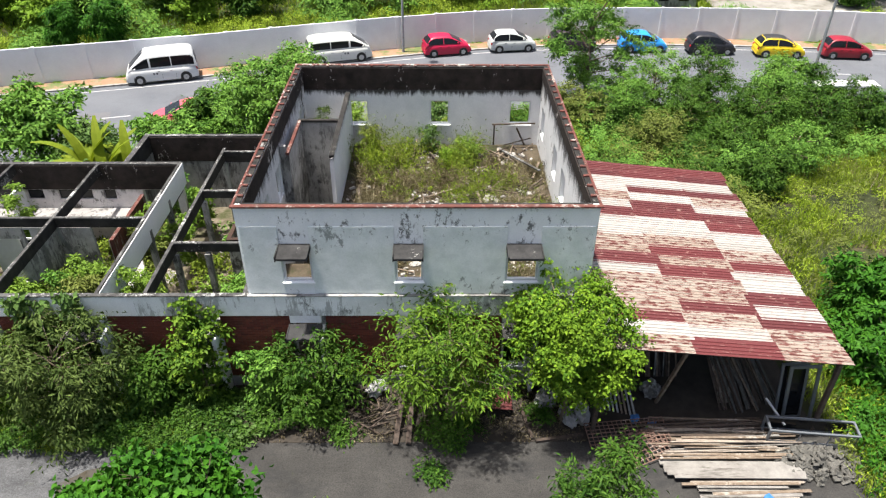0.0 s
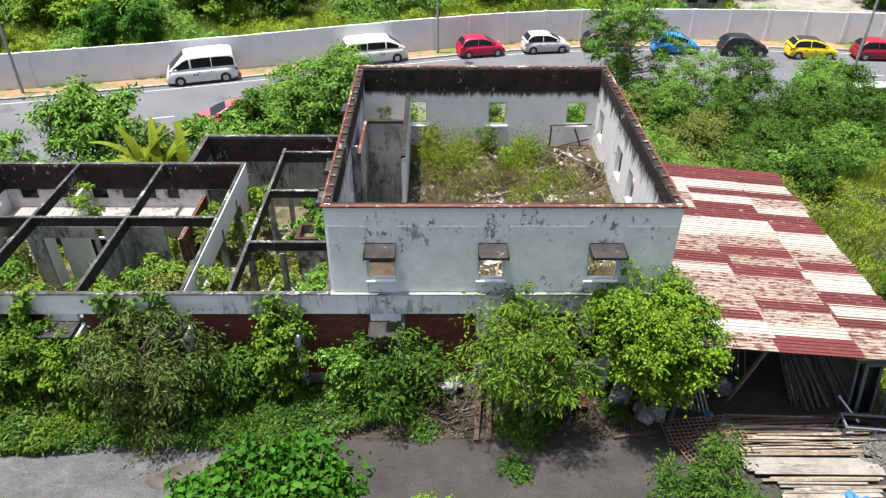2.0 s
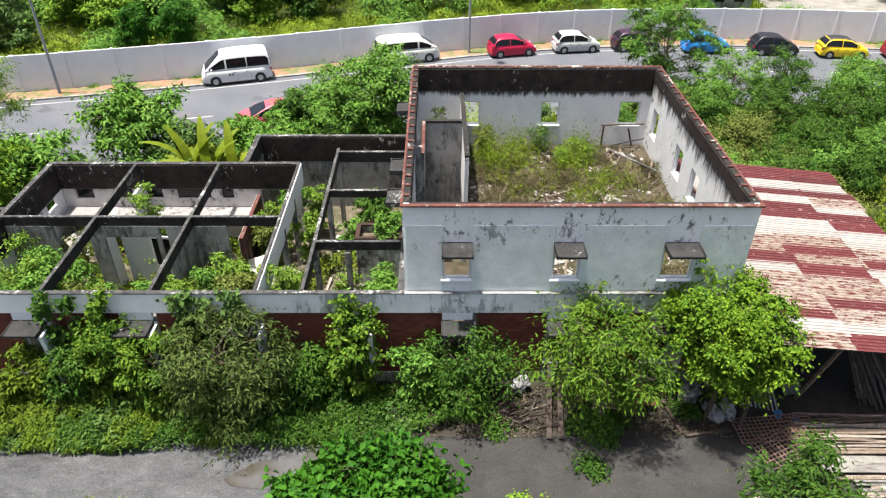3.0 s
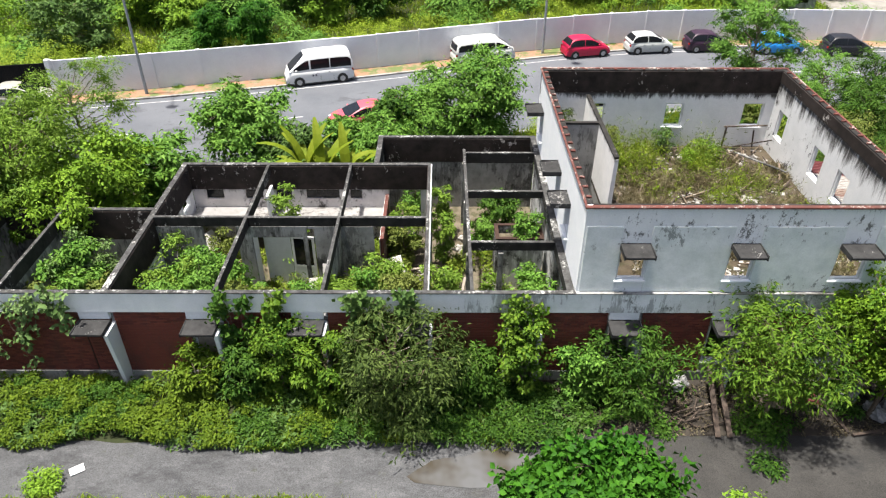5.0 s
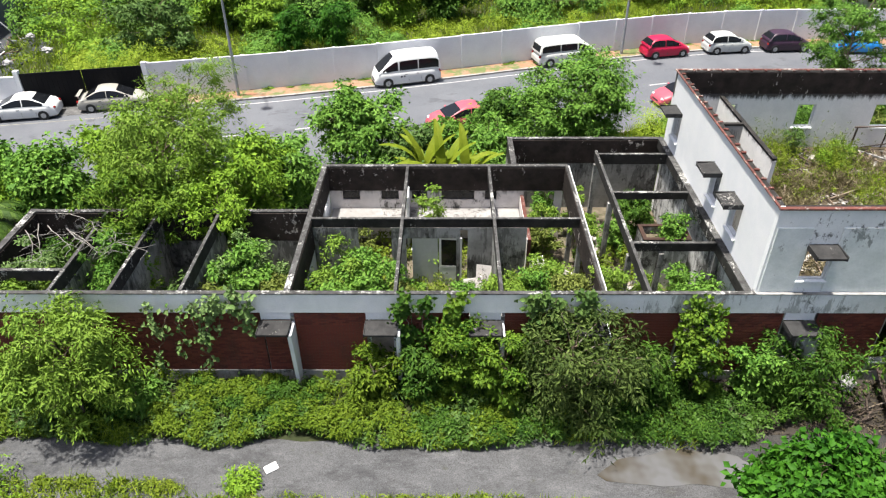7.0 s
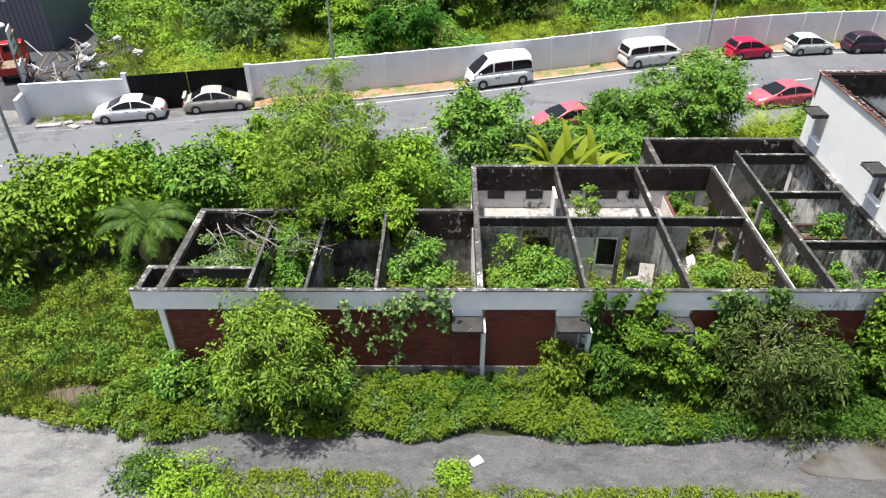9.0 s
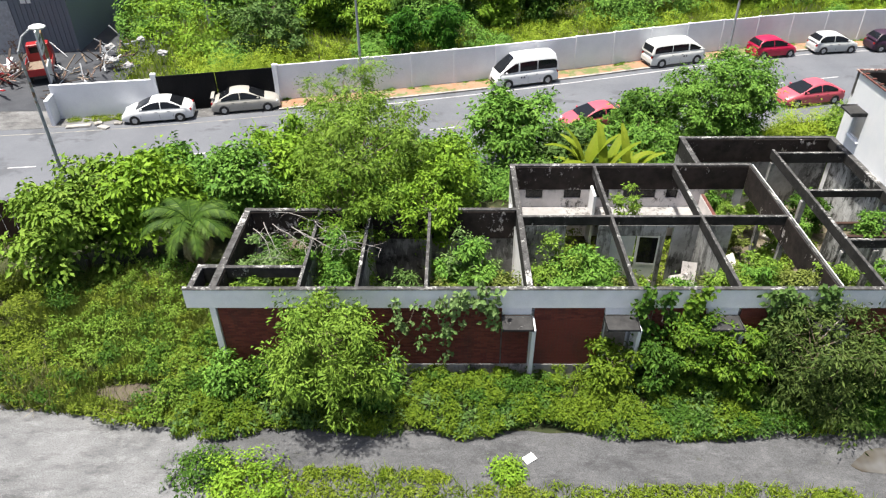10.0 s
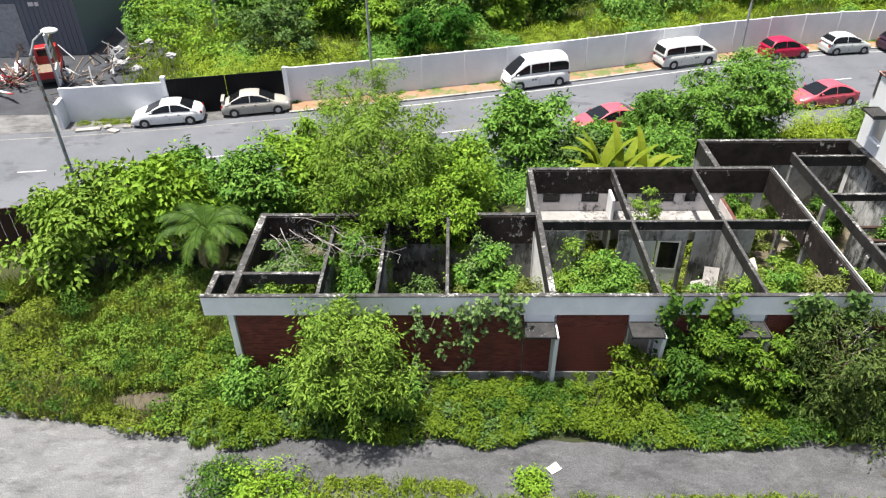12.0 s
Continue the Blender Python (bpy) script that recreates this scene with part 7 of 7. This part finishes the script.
sack(19.1, -2.6, 0.0, (0.16, 0.12, 0.18), M_frame, "small white plastic bag by the stone heap", 9, "bag")
sack(15.8, -5.9, 0.0, (1.1, 0.5, 0.22), M_blue, "folded blue tarpaulin on the yard", 10, "tarpaulin")

tagged(part("paper_sheet", rough_edges(boxes((-0.2, 0.2, -0.14, 0.14, 0, 0.03)), 0.02, rc), M_frame), "white discarded packaging on the yard edge", "litter").matrix_world = pose(-15.65, -4.0, 0.02, 5, 3, 35)
tagged(part("board", boxes((-0.55, 0.55, -0.22, 0.22, 0, 0.03)), M_pale), "pale board lying on the yard", "board").matrix_world = pose(10.2, -5.2, 0.02, 0, 2, 12)
# two long planks and a rusty sheet before the brick wall
for x, r in ((4.72, 2.0), (5.12, -3.0)):
    bm = bmesh.new()
    bar(bm, (x - 0.1, -2.75, 0.06), (x + 0.12 + r * 0.02, -0.35, 0.95), 0.17, 0.05)
    tagged(part("plank", bm, M_dark), "long weathered plank leaning on the brick wall", "plank", "leaning planks")
tagged(part("iron_sheet", sheet(0, 1.3, 0, 0.85, 0), S_red), "faded maroon roofing sheet lying among weeds", "roofing sheet").matrix_world = pose(7.1, -1.6, -4.45)
for i in range(26):
    bm = bmesh.new()
    a = rc.uniform(0, 3.14)
    x, y, L = 3.5 + rc.uniform(-0.6, 0.8), -1.6 + rc.uniform(-0.8, 0.6), rc.uniform(0.4, 1.1)
    bar(bm, (x, y, 0.05 + rc.uniform(0, 0.15)), (x + L * math.cos(a), y + L * math.sin(a) * 0.6, 0.1 + rc.uniform(0, 0.2)), 0.04, 0.03)
    tagged(part("stick", bm, rc.choice((M_wood, M_dark, M_dark))), "broken stick in a heap by the wall", "stick", "stick heap")

# ---- rubble on the upper floor ----
rub = bmesh.new()
for i in range(1500):
    x, y = rc.uniform(2.4, 10.3), 0.4 + 10.5 * rc.uniform(0, 1) ** 2.0
    s = 0.02 + 0.10 * rc.uniform(0, 1) ** 2.2
    box(rub, -s, s, -s * 0.8, s * 0.8, -s * 0.3, s * 0.35, pose(x, y, FLOOR + 0.04, rc.uniform(-25, 25), rc.uniform(-25, 25), rc.uniform(0, 180)))
setting("floor_rubble", rub, M_rubble, "small pale rubble over the upper floor", "rubble", "stuff")
for i in range(110):
    bm = bmesh.new()
    x, y, a, L = rc.uniform(2.6, 10.0), rc.uniform(0.8, 11.0), rc.uniform(0, 3.14), rc.uniform(0.6, 2.2)
    z = FLOOR + 0.08
    bar(bm, (x, y, z), (min(10.3, max(2.4, x + L * math.cos(a))), min(11.3, y + L * math.sin(a)), z + rc.uniform(0, 0.25)), rc.uniform(0.03, 0.08), 0.04)
    tagged(part("batten", bm, rc.choice((M_wood, M_dark, M_dark, M_wood))), "broken roof batten lying on the upper floor", "batten", "fallen battens")
for a, b, w in (((8.7, 10.9, 3.6), (10.2, 8.2, 3.9), 0.12), ((9.0, 11.2, 3.6), (9.9, 9.6, 4.7), 0.07), ((8.4, 11.2, 4.6), (10.3, 11.1, 4.7), 0.08), ((8.5, 11.2, 3.6), (8.5, 11.15, 4.6), 0.07), ((9.9, 11.2, 3.6), (9.4, 10.4, 4.8), 0.06)):
    bm = bmesh.new()
    bar(bm, a, b, w, 0.05)
    tagged(part("beam", bm, M_grey if w > 0.1 else M_dark), "fallen grey roof timber in the corner", "beam", "fallen timbers")

# rubble in the wing
PALE = [rock_mesh(40 + i) for i in range(6)]
for m_ in PALE:
    m_.materials.append(M_rubble)
for i in range(170):
    x, y = rc.choice(((-6.0, 5.4), (-2.3, 4.4), (-2.3, 4.0), (-9.7, 2.2), (-2.6, 8.6), (-7.2, 3.4), (-6.6, 4.6)))
    ob = tagged(part("rubble_piece", PALE[i % 6], M_rubble), "broken pale plaster lump on a room floor", "rubble", "rubble in the wing")
    s = rc.uniform(0.12, 0.42)
    ob.matrix_world = pose(x + rc.gauss(0, 0.7), y + rc.gauss(0, 0.6), 0.1, rc.uniform(0, 360), rc.uniform(0, 360), rc.uniform(0, 360)) @ Matrix.Diagonal((s, s, s * 0.6, 1))
# broken boards and plaster slabs that lean in the rooms
for i in range(46):
    x, y = rc.choice(((-9.6, 2.6), (-7.3, 3.2), (-6.0, 5.6), (-2.4, 4.6), (-13.4, 6.6), (-10.4, 6.8), (-2.6, 8.2)))
    x, y, a, L = x + rc.gauss(0, 0.6), y + rc.gauss(0, 0.5), rc.uniform(0, 6.28), rc.uniform(0.6, 1.7)
    bm = bmesh.new()
    bar(bm, (x, y, 0.1), (x + L * math.cos(a) * 0.8, y + L * math.sin(a) * 0.8, 0.15 + rc.uniform(0, 1.0) ** 2 * 1.3), rc.uniform(0.05, 0.14), 0.03)
    tagged(part("broken_board", bm, rc.choice((M_wood, M_pale, M_dark, M_frame))), "broken board lying in a roofless room", "board", "boards in the wing")
for x, y, rz, rx, w, h in ((-9.35, 3.0, 12, -24, 0.8, 1.7), (-9.0, 3.5, -8, -14, 0.55, 2.1), (-14.3, 6.9, 70, -30, 0.9, 1.2), (-6.4, 4.9, 30, -35, 0.8, 1.3)):
    ob = tagged(part("plaster_slab", rough_edges(boxes((0, w, -0.03, 0.03, 0, h)), 0.03, rc), M_rosy), "broken white plaster slab leaning in a roofless room", "slab", "slabs in the wing")
    ob.matrix_world = pose(x, y, 0.08, rx, 0, rz)
# dead branches over the west rooms
rd = np.random.default_rng(8)
br = thing("dead_branch", "bare dead branches fallen across the roofless room", "branch", (-24.3, 3.2, 3.84, 0))
for i in range(9):
    # long limbs that lie from the back beam towards the front, each with side twigs
    a = rd.uniform(-1.35, -0.2)
    p = [Vector((-1.7 + 0.4 * i + rd.uniform(-0.3, 0.3), rd.uniform(-0.6, 2.0), rd.uniform(0.0, 0.3)))]
    for k in range(5):
        p.append(p[-1] + Vector((math.cos(a), math.sin(a) * 0.8, rd.uniform(-0.16, 0.14))) * rd.uniform(0.35, 0.65))
        a += rd.uniform(-0.35, 0.35)
    limb = part("limb", tube(bmesh.new(), p, [0.021, 0.018, 0.015, 0.012, 0.009, 0.006], 5), M_silver, br)
    for k in range(1, 6):
        for side in (-1, 1)[: 1 + (i + k) % 2]:
            b = a + side * rd.uniform(0.5, 1.2)
            q = [p[k]]
            for _ in range(3):
                q.append(q[-1] + Vector((math.cos(b), math.sin(b) * 0.8, rd.uniform(-0.1, 0.2))) * rd.uniform(0.16, 0.34))
                b += rd.uniform(-0.45, 0.45)
            part("twig", tube(bmesh.new(), q, [0.010, 0.008, 0.006, 0.004], 4), M_silver, limb)


# ---- north-west depot across the road ----
depot = thing("warehouse", "dark blue-grey metal warehouse with ribbed walls", "warehouse", (-57.6, 36.4, -0.5, 4))
part("wall", boxes((-9, 9, 0, 0.2, 0, 7), (8.8, 9, 0.2, 14, 0, 7), (-9, -8.8, 0.2, 14, 0, 7), (-8.8, 8.8, 13.8, 14, 0, 7)), M_shed, depot)
part("roof", boxes((-9.3, 9.3, -0.3, 14.3, 7.0, 7.2)), M_shed, depot)
for i in range(46):
    part("rib", boxes((-9 + i * 0.4 - 0.03, -9 + i * 0.4 + 0.03, -0.05, -0.001, 0, 7)), M_shed, depot)
part("shutter", boxes((0.0, 4.6, -0.06, -0.051, 0, 4.2)), M_steel, depot)
part("lettering", boxes((5.6, 6.0, -0.09, -0.052, 4.0, 4.3), (6.1, 6.4, -0.09, -0.052, 4.0, 4.3)), M_frame, depot)
setting("depot_yard", boxes((-80, -42.5, 25.0, 47, -0.6, -0.44)), blotchy("dark_forecourt", (0.03, 0.033, 0.04), (0.055, 0.059, 0.068), 0.4, 0.8), "dark asphalt forecourt of the warehouse", "forecourt")

truck = thing("truck", "small red open-bed truck parked in the forecourt", "truck", (-49.1, 31.9, -0.44, 114))
P_red = plain("truck_red", (0.28, 0.012, 0.015), 0.4)
part("chassis", boxes((-2.3, 2.3, -0.4, 0.4, 0.45, 0.65)), M_trim, truck)
cabm = bmesh.new()
loft(cabm, [[(0.9, -0.85, 0.5), (2.4, -0.85, 0.5), (2.4, 0.85, 0.5), (0.9, 0.85, 0.5)], [(0.9, -0.85, 1.3), (2.4, -0.85, 1.25), (2.4, 0.85, 1.25), (0.9, 0.85, 1.3)], [(0.95, -0.75, 2.0), (1.9, -0.75, 2.0), (1.9, 0.75, 2.0), (0.95, 0.75, 2.0)]])
part("cab", soft(cabm, 0.04), P_red, truck)
part("bed_floor", boxes((-2.4, 0.8, -0.88, 0.88, 0.7, 0.8)), M_wood, truck)
for b in ((-2.4, 0.8, -0.92, -0.88, 0.7, 1.2), (-2.4, 0.8, 0.88, 0.92, 0.7, 1.2), (-2.44, -2.4, -0.92, 0.92, 0.7, 1.2)):
    part("side_board", boxes(b), P_red, truck)
part("rear_window", boxes((0.885, 0.93, -0.6, 0.6, 1.4, 1.85)), M_glass, truck)
tmesh, rmesh = wheel_meshes(0.32)
for x in (-1.5, 1.7):
    for s_ in (-1, 1):
        ty = part("wheel", tmesh, M_tyre, truck)
        ty.matrix_local = pose(x, s_ * 0.78, 0.32, 0, 0, 0 if s_ < 0 else 180)
        part("rim", rmesh, M_rim, ty)

sign = thing("sign_board", "tall white roadside sign board on posts, seen edge on", "sign", (-47.1, 29.5, -0.45, 113))
part("board", boxes((-1.3, 0.5, -0.05, 0.05, 2.7, 4.3)), M_frame, sign)
part("board", boxes((0.52, 1.4, -0.06, 0.04, 1.9, 3.7)), M_footway, sign, "faded orange-red board")
part("board", boxes((-1.2, 1.3, -0.04, 0.04, 0.7, 1.85)), M_frame, sign)
for x in (-1.1, 1.1):
    part("post", boxes((x - 0.06, x + 0.06, 0.055, 0.17, 0, 3.6)), M_steel, sign)
part("lettering", boxes((-1.1, 0.3, -0.065, -0.051, 3.5, 3.75), (-1.1, 0.1, -0.065, -0.051, 3.0, 3.15)), M_bar, sign)
for i in range(60):
    bm = bmesh.new()
    x, y, a, L = -45.6 + rc.gauss(0, 0.9), 32.5 + rc.gauss(0, 3.2), rc.uniform(0, 6.28), rc.uniform(0.6, 1.8)
    bar(bm, (x, y, -0.4 + rc.uniform(0, 0.6)), (x + L * math.cos(a), y + L * math.sin(a), -0.2 + rc.uniform(0, 1.2)), rc.uniform(0.05, 0.16), 0.05)
    tagged(part("scrap", bm, rc.choice((M_frame, M_steel, M_wood, M_rust, M_dark, M_dark))), "scrap bar thrown on the edge of the forecourt", "scrap", "scrap heap")
for i in range(7):
    sack(-43.5 + rc.gauss(0, 2.2), 33.5 + rc.gauss(0, 3), 0.2, (0.4, 0.3, 0.2), M_sack, "white rubbish sack in the scrub", 20 + i)
for x, y, w, d, rz in ((-42.3, 22.5, 1.5, 0.4, 12), (-40.6, 22.3, 0.7, 0.4, -20), (-41.2, 22.9, 0.5, 0.35, 35), (-39.9, 22.9, 0.5, 0.3, 8)):
    ob = tagged(part("kerb_slab", rough_edges(soft(boxes((-w / 2, w / 2, -d / 2, d / 2, 0, 0.11)), 0.02), 0.02, rc), M_kerb), "broken pale kerb slab lying on the apron", "slab", "broken kerb slabs")
    ob.matrix_world = pose(x, y, ROAD + 0.012, 0, 0, rz)
carpet("apron_weeds", (-43.6, -38.4, 22.3, 25.4), lambda x, y: (y < wall_y(x) - 0.35) & (y > wall_y(x) - 1.9 + 1.2 * fbm(x, y, 0.9, 88)), 3500, 0.10, 0.2, L_field, "weeds on the broken apron by the wall", "weeds", 421)
for i in range(70):
    bm = bmesh.new()
    x, y, a, L = -51.6 + rc.gauss(0, 0.9), 31.0 + rc.gauss(0, 1.3), rc.uniform(0, 6.28), rc.uniform(0.6, 2.0)
    bar(bm, (x, y, -0.42 + rc.uniform(0, 0.5)), (x + L * math.cos(a), y + L * math.sin(a), -0.2 + rc.uniform(0, 1.4)), rc.uniform(0.06, 0.2), 0.05)
    tagged(part("scrap", bm, rc.choice((M_frame, M_steel, M_wood, M_rust, M_dark, P_red))), "scrap bar thrown on a heap in the forecourt", "scrap", "scrap heap")
tagged(part("concrete_pole", tube(bmesh.new(), [(0, 0, -0.6), (0, 0, 9)], [0.28, 0.2], 12), M_steel), "tall grey concrete utility pole in the scrub", "utility pole").matrix_world = pose(-39.5, 43.0, 0)
fence = thing("board_fence", "dark brown board fence along the road verge", "fence", (-36.3, 10.25, -0.35, 199))
for i in range(30):
    part("board", boxes((i * 0.5, i * 0.5 + 0.47, -0.03, 0.03, 0, 2.2 + 0.02 * (i % 3))), M_brown, fence)

# ---- far east: hut roof and bare lot beyond the wall, pale shelter on the verge ----
setting("bare_lot", boxes((31.5, 62, 44.5, 58, -0.6, -0.38)), M_lot, "pale bare concrete lot beyond the boundary wall", "lot")
hut = thing("hut", "small grey hut beyond the boundary wall", "hut", (27.2, 47.6, -0.5, 0))
part("wall", boxes((-2.0, 2.0, -1.4, 1.4, 0, 2.2)), M_grey, hut)
part("roof", boxes((-2.3, 2.3, -1.7, 1.7, 2.2, 2.35)), M_bound, hut)
part("window", boxes((-1.4, -0.5, -1.43, -1.402, 1.1, 1.8)), M_glass, hut)
part("window", boxes((0.4, 1.3, -1.43, -1.402, 1.1, 1.8)), M_glass, hut)
shelter = thing("shelter", "low roadside shelter with a pale flat roof", "shelter", (30.5, 23.3, -0.5, -2))
part("roof", boxes((-1.4, 2.4, -0.5, 0.5, 2.3, 2.38)), M_bound, shelter)
for x in (-1.2, 0.2, 2.2):
    for y in (-0.4, 0.4):
        part("post", boxes((x - 0.06, x + 0.06, y - 0.06, y + 0.06, 0, 2.298)), M_steel, shelter)
part("back_panel", boxes((-1.1, 0.1, -0.38, -0.3, 0.2, 2.2)), M_dark, shelter)


# ---- bricks of the ground-floor front, last ----
PANELS = [(X0 + 0.22, -16.42), (-16.38, -15.42), (-15.28, -12.87), (-11.66, -9.37), (-8.16, -5.82), (-4.66, -2.27), (-1.06, 1.18), (2.34, 4.64), (5.66, 8.03), (9.21, W - 0.02)]
BL, BH, JT = 0.23, 0.072, 0.012
half = boxes((0, BL - JT, -0.05, 0, 0, BH - JT))
brick_me = to_mesh(half, "brick")
brick_me.materials.append(M_brick)


def brick_panel(x0, x1, z0, z1, single):
    """Running-bond bricks standing 12 mm proud of their mortar bed."""
    bed = part("brick_panel", boxes((x0, x1, -0.045, 0.018, z0, z1)), M_mortar, front)
    rows = int((z1 - z0) / BH)
    verts, faces = [], []
    for j in range(rows):
        x = x0 + 0.004 - (BL / 2 if j % 2 else 0)
        while x < x1 - 0.05:
            a, b = max(x, x0 + 0.004), min(x + BL - JT, x1 - 0.004)
            z = z0 + j * BH + 0.004
            if b - a > BL - JT - 0.004 and single > 0:
                ob = part("brick", brick_me, M_brick, bed)
                ob.location = (a, -0.008 - 0.004 * ((j * 7 + int(x * 31)) % 3) / 2, z)
                single -= 1
            elif b - a > 0.03:
                y0, y1 = -0.058, -0.01
                n = len(verts)
                verts += [(a, y0, z), (b, y0, z), (b, y0, z + BH - JT), (a, y0, z + BH - JT), (a, y1, z), (b, y1, z), (b, y1, z + BH - JT), (a, y1, z + BH - JT)]
                faces += [(n, n + 1, n + 2, n + 3), (n, n + 4, n + 5, n + 1), (n + 1, n + 5, n + 6, n + 2), (n + 2, n + 6, n + 7, n + 3), (n + 3, n + 7, n + 4, n)]
            x += BL
    if verts:
        me = bpy.data.meshes.new("brickwork")
        me.from_pydata(verts, [], faces)
        tagged(part("brickwork", me, M_brick, bed), kind="stuff")


for i, (a, b) in enumerate(PANELS):
    brick_panel(a, b, 0.43, 3.135, 290 if i == 2 else 0)
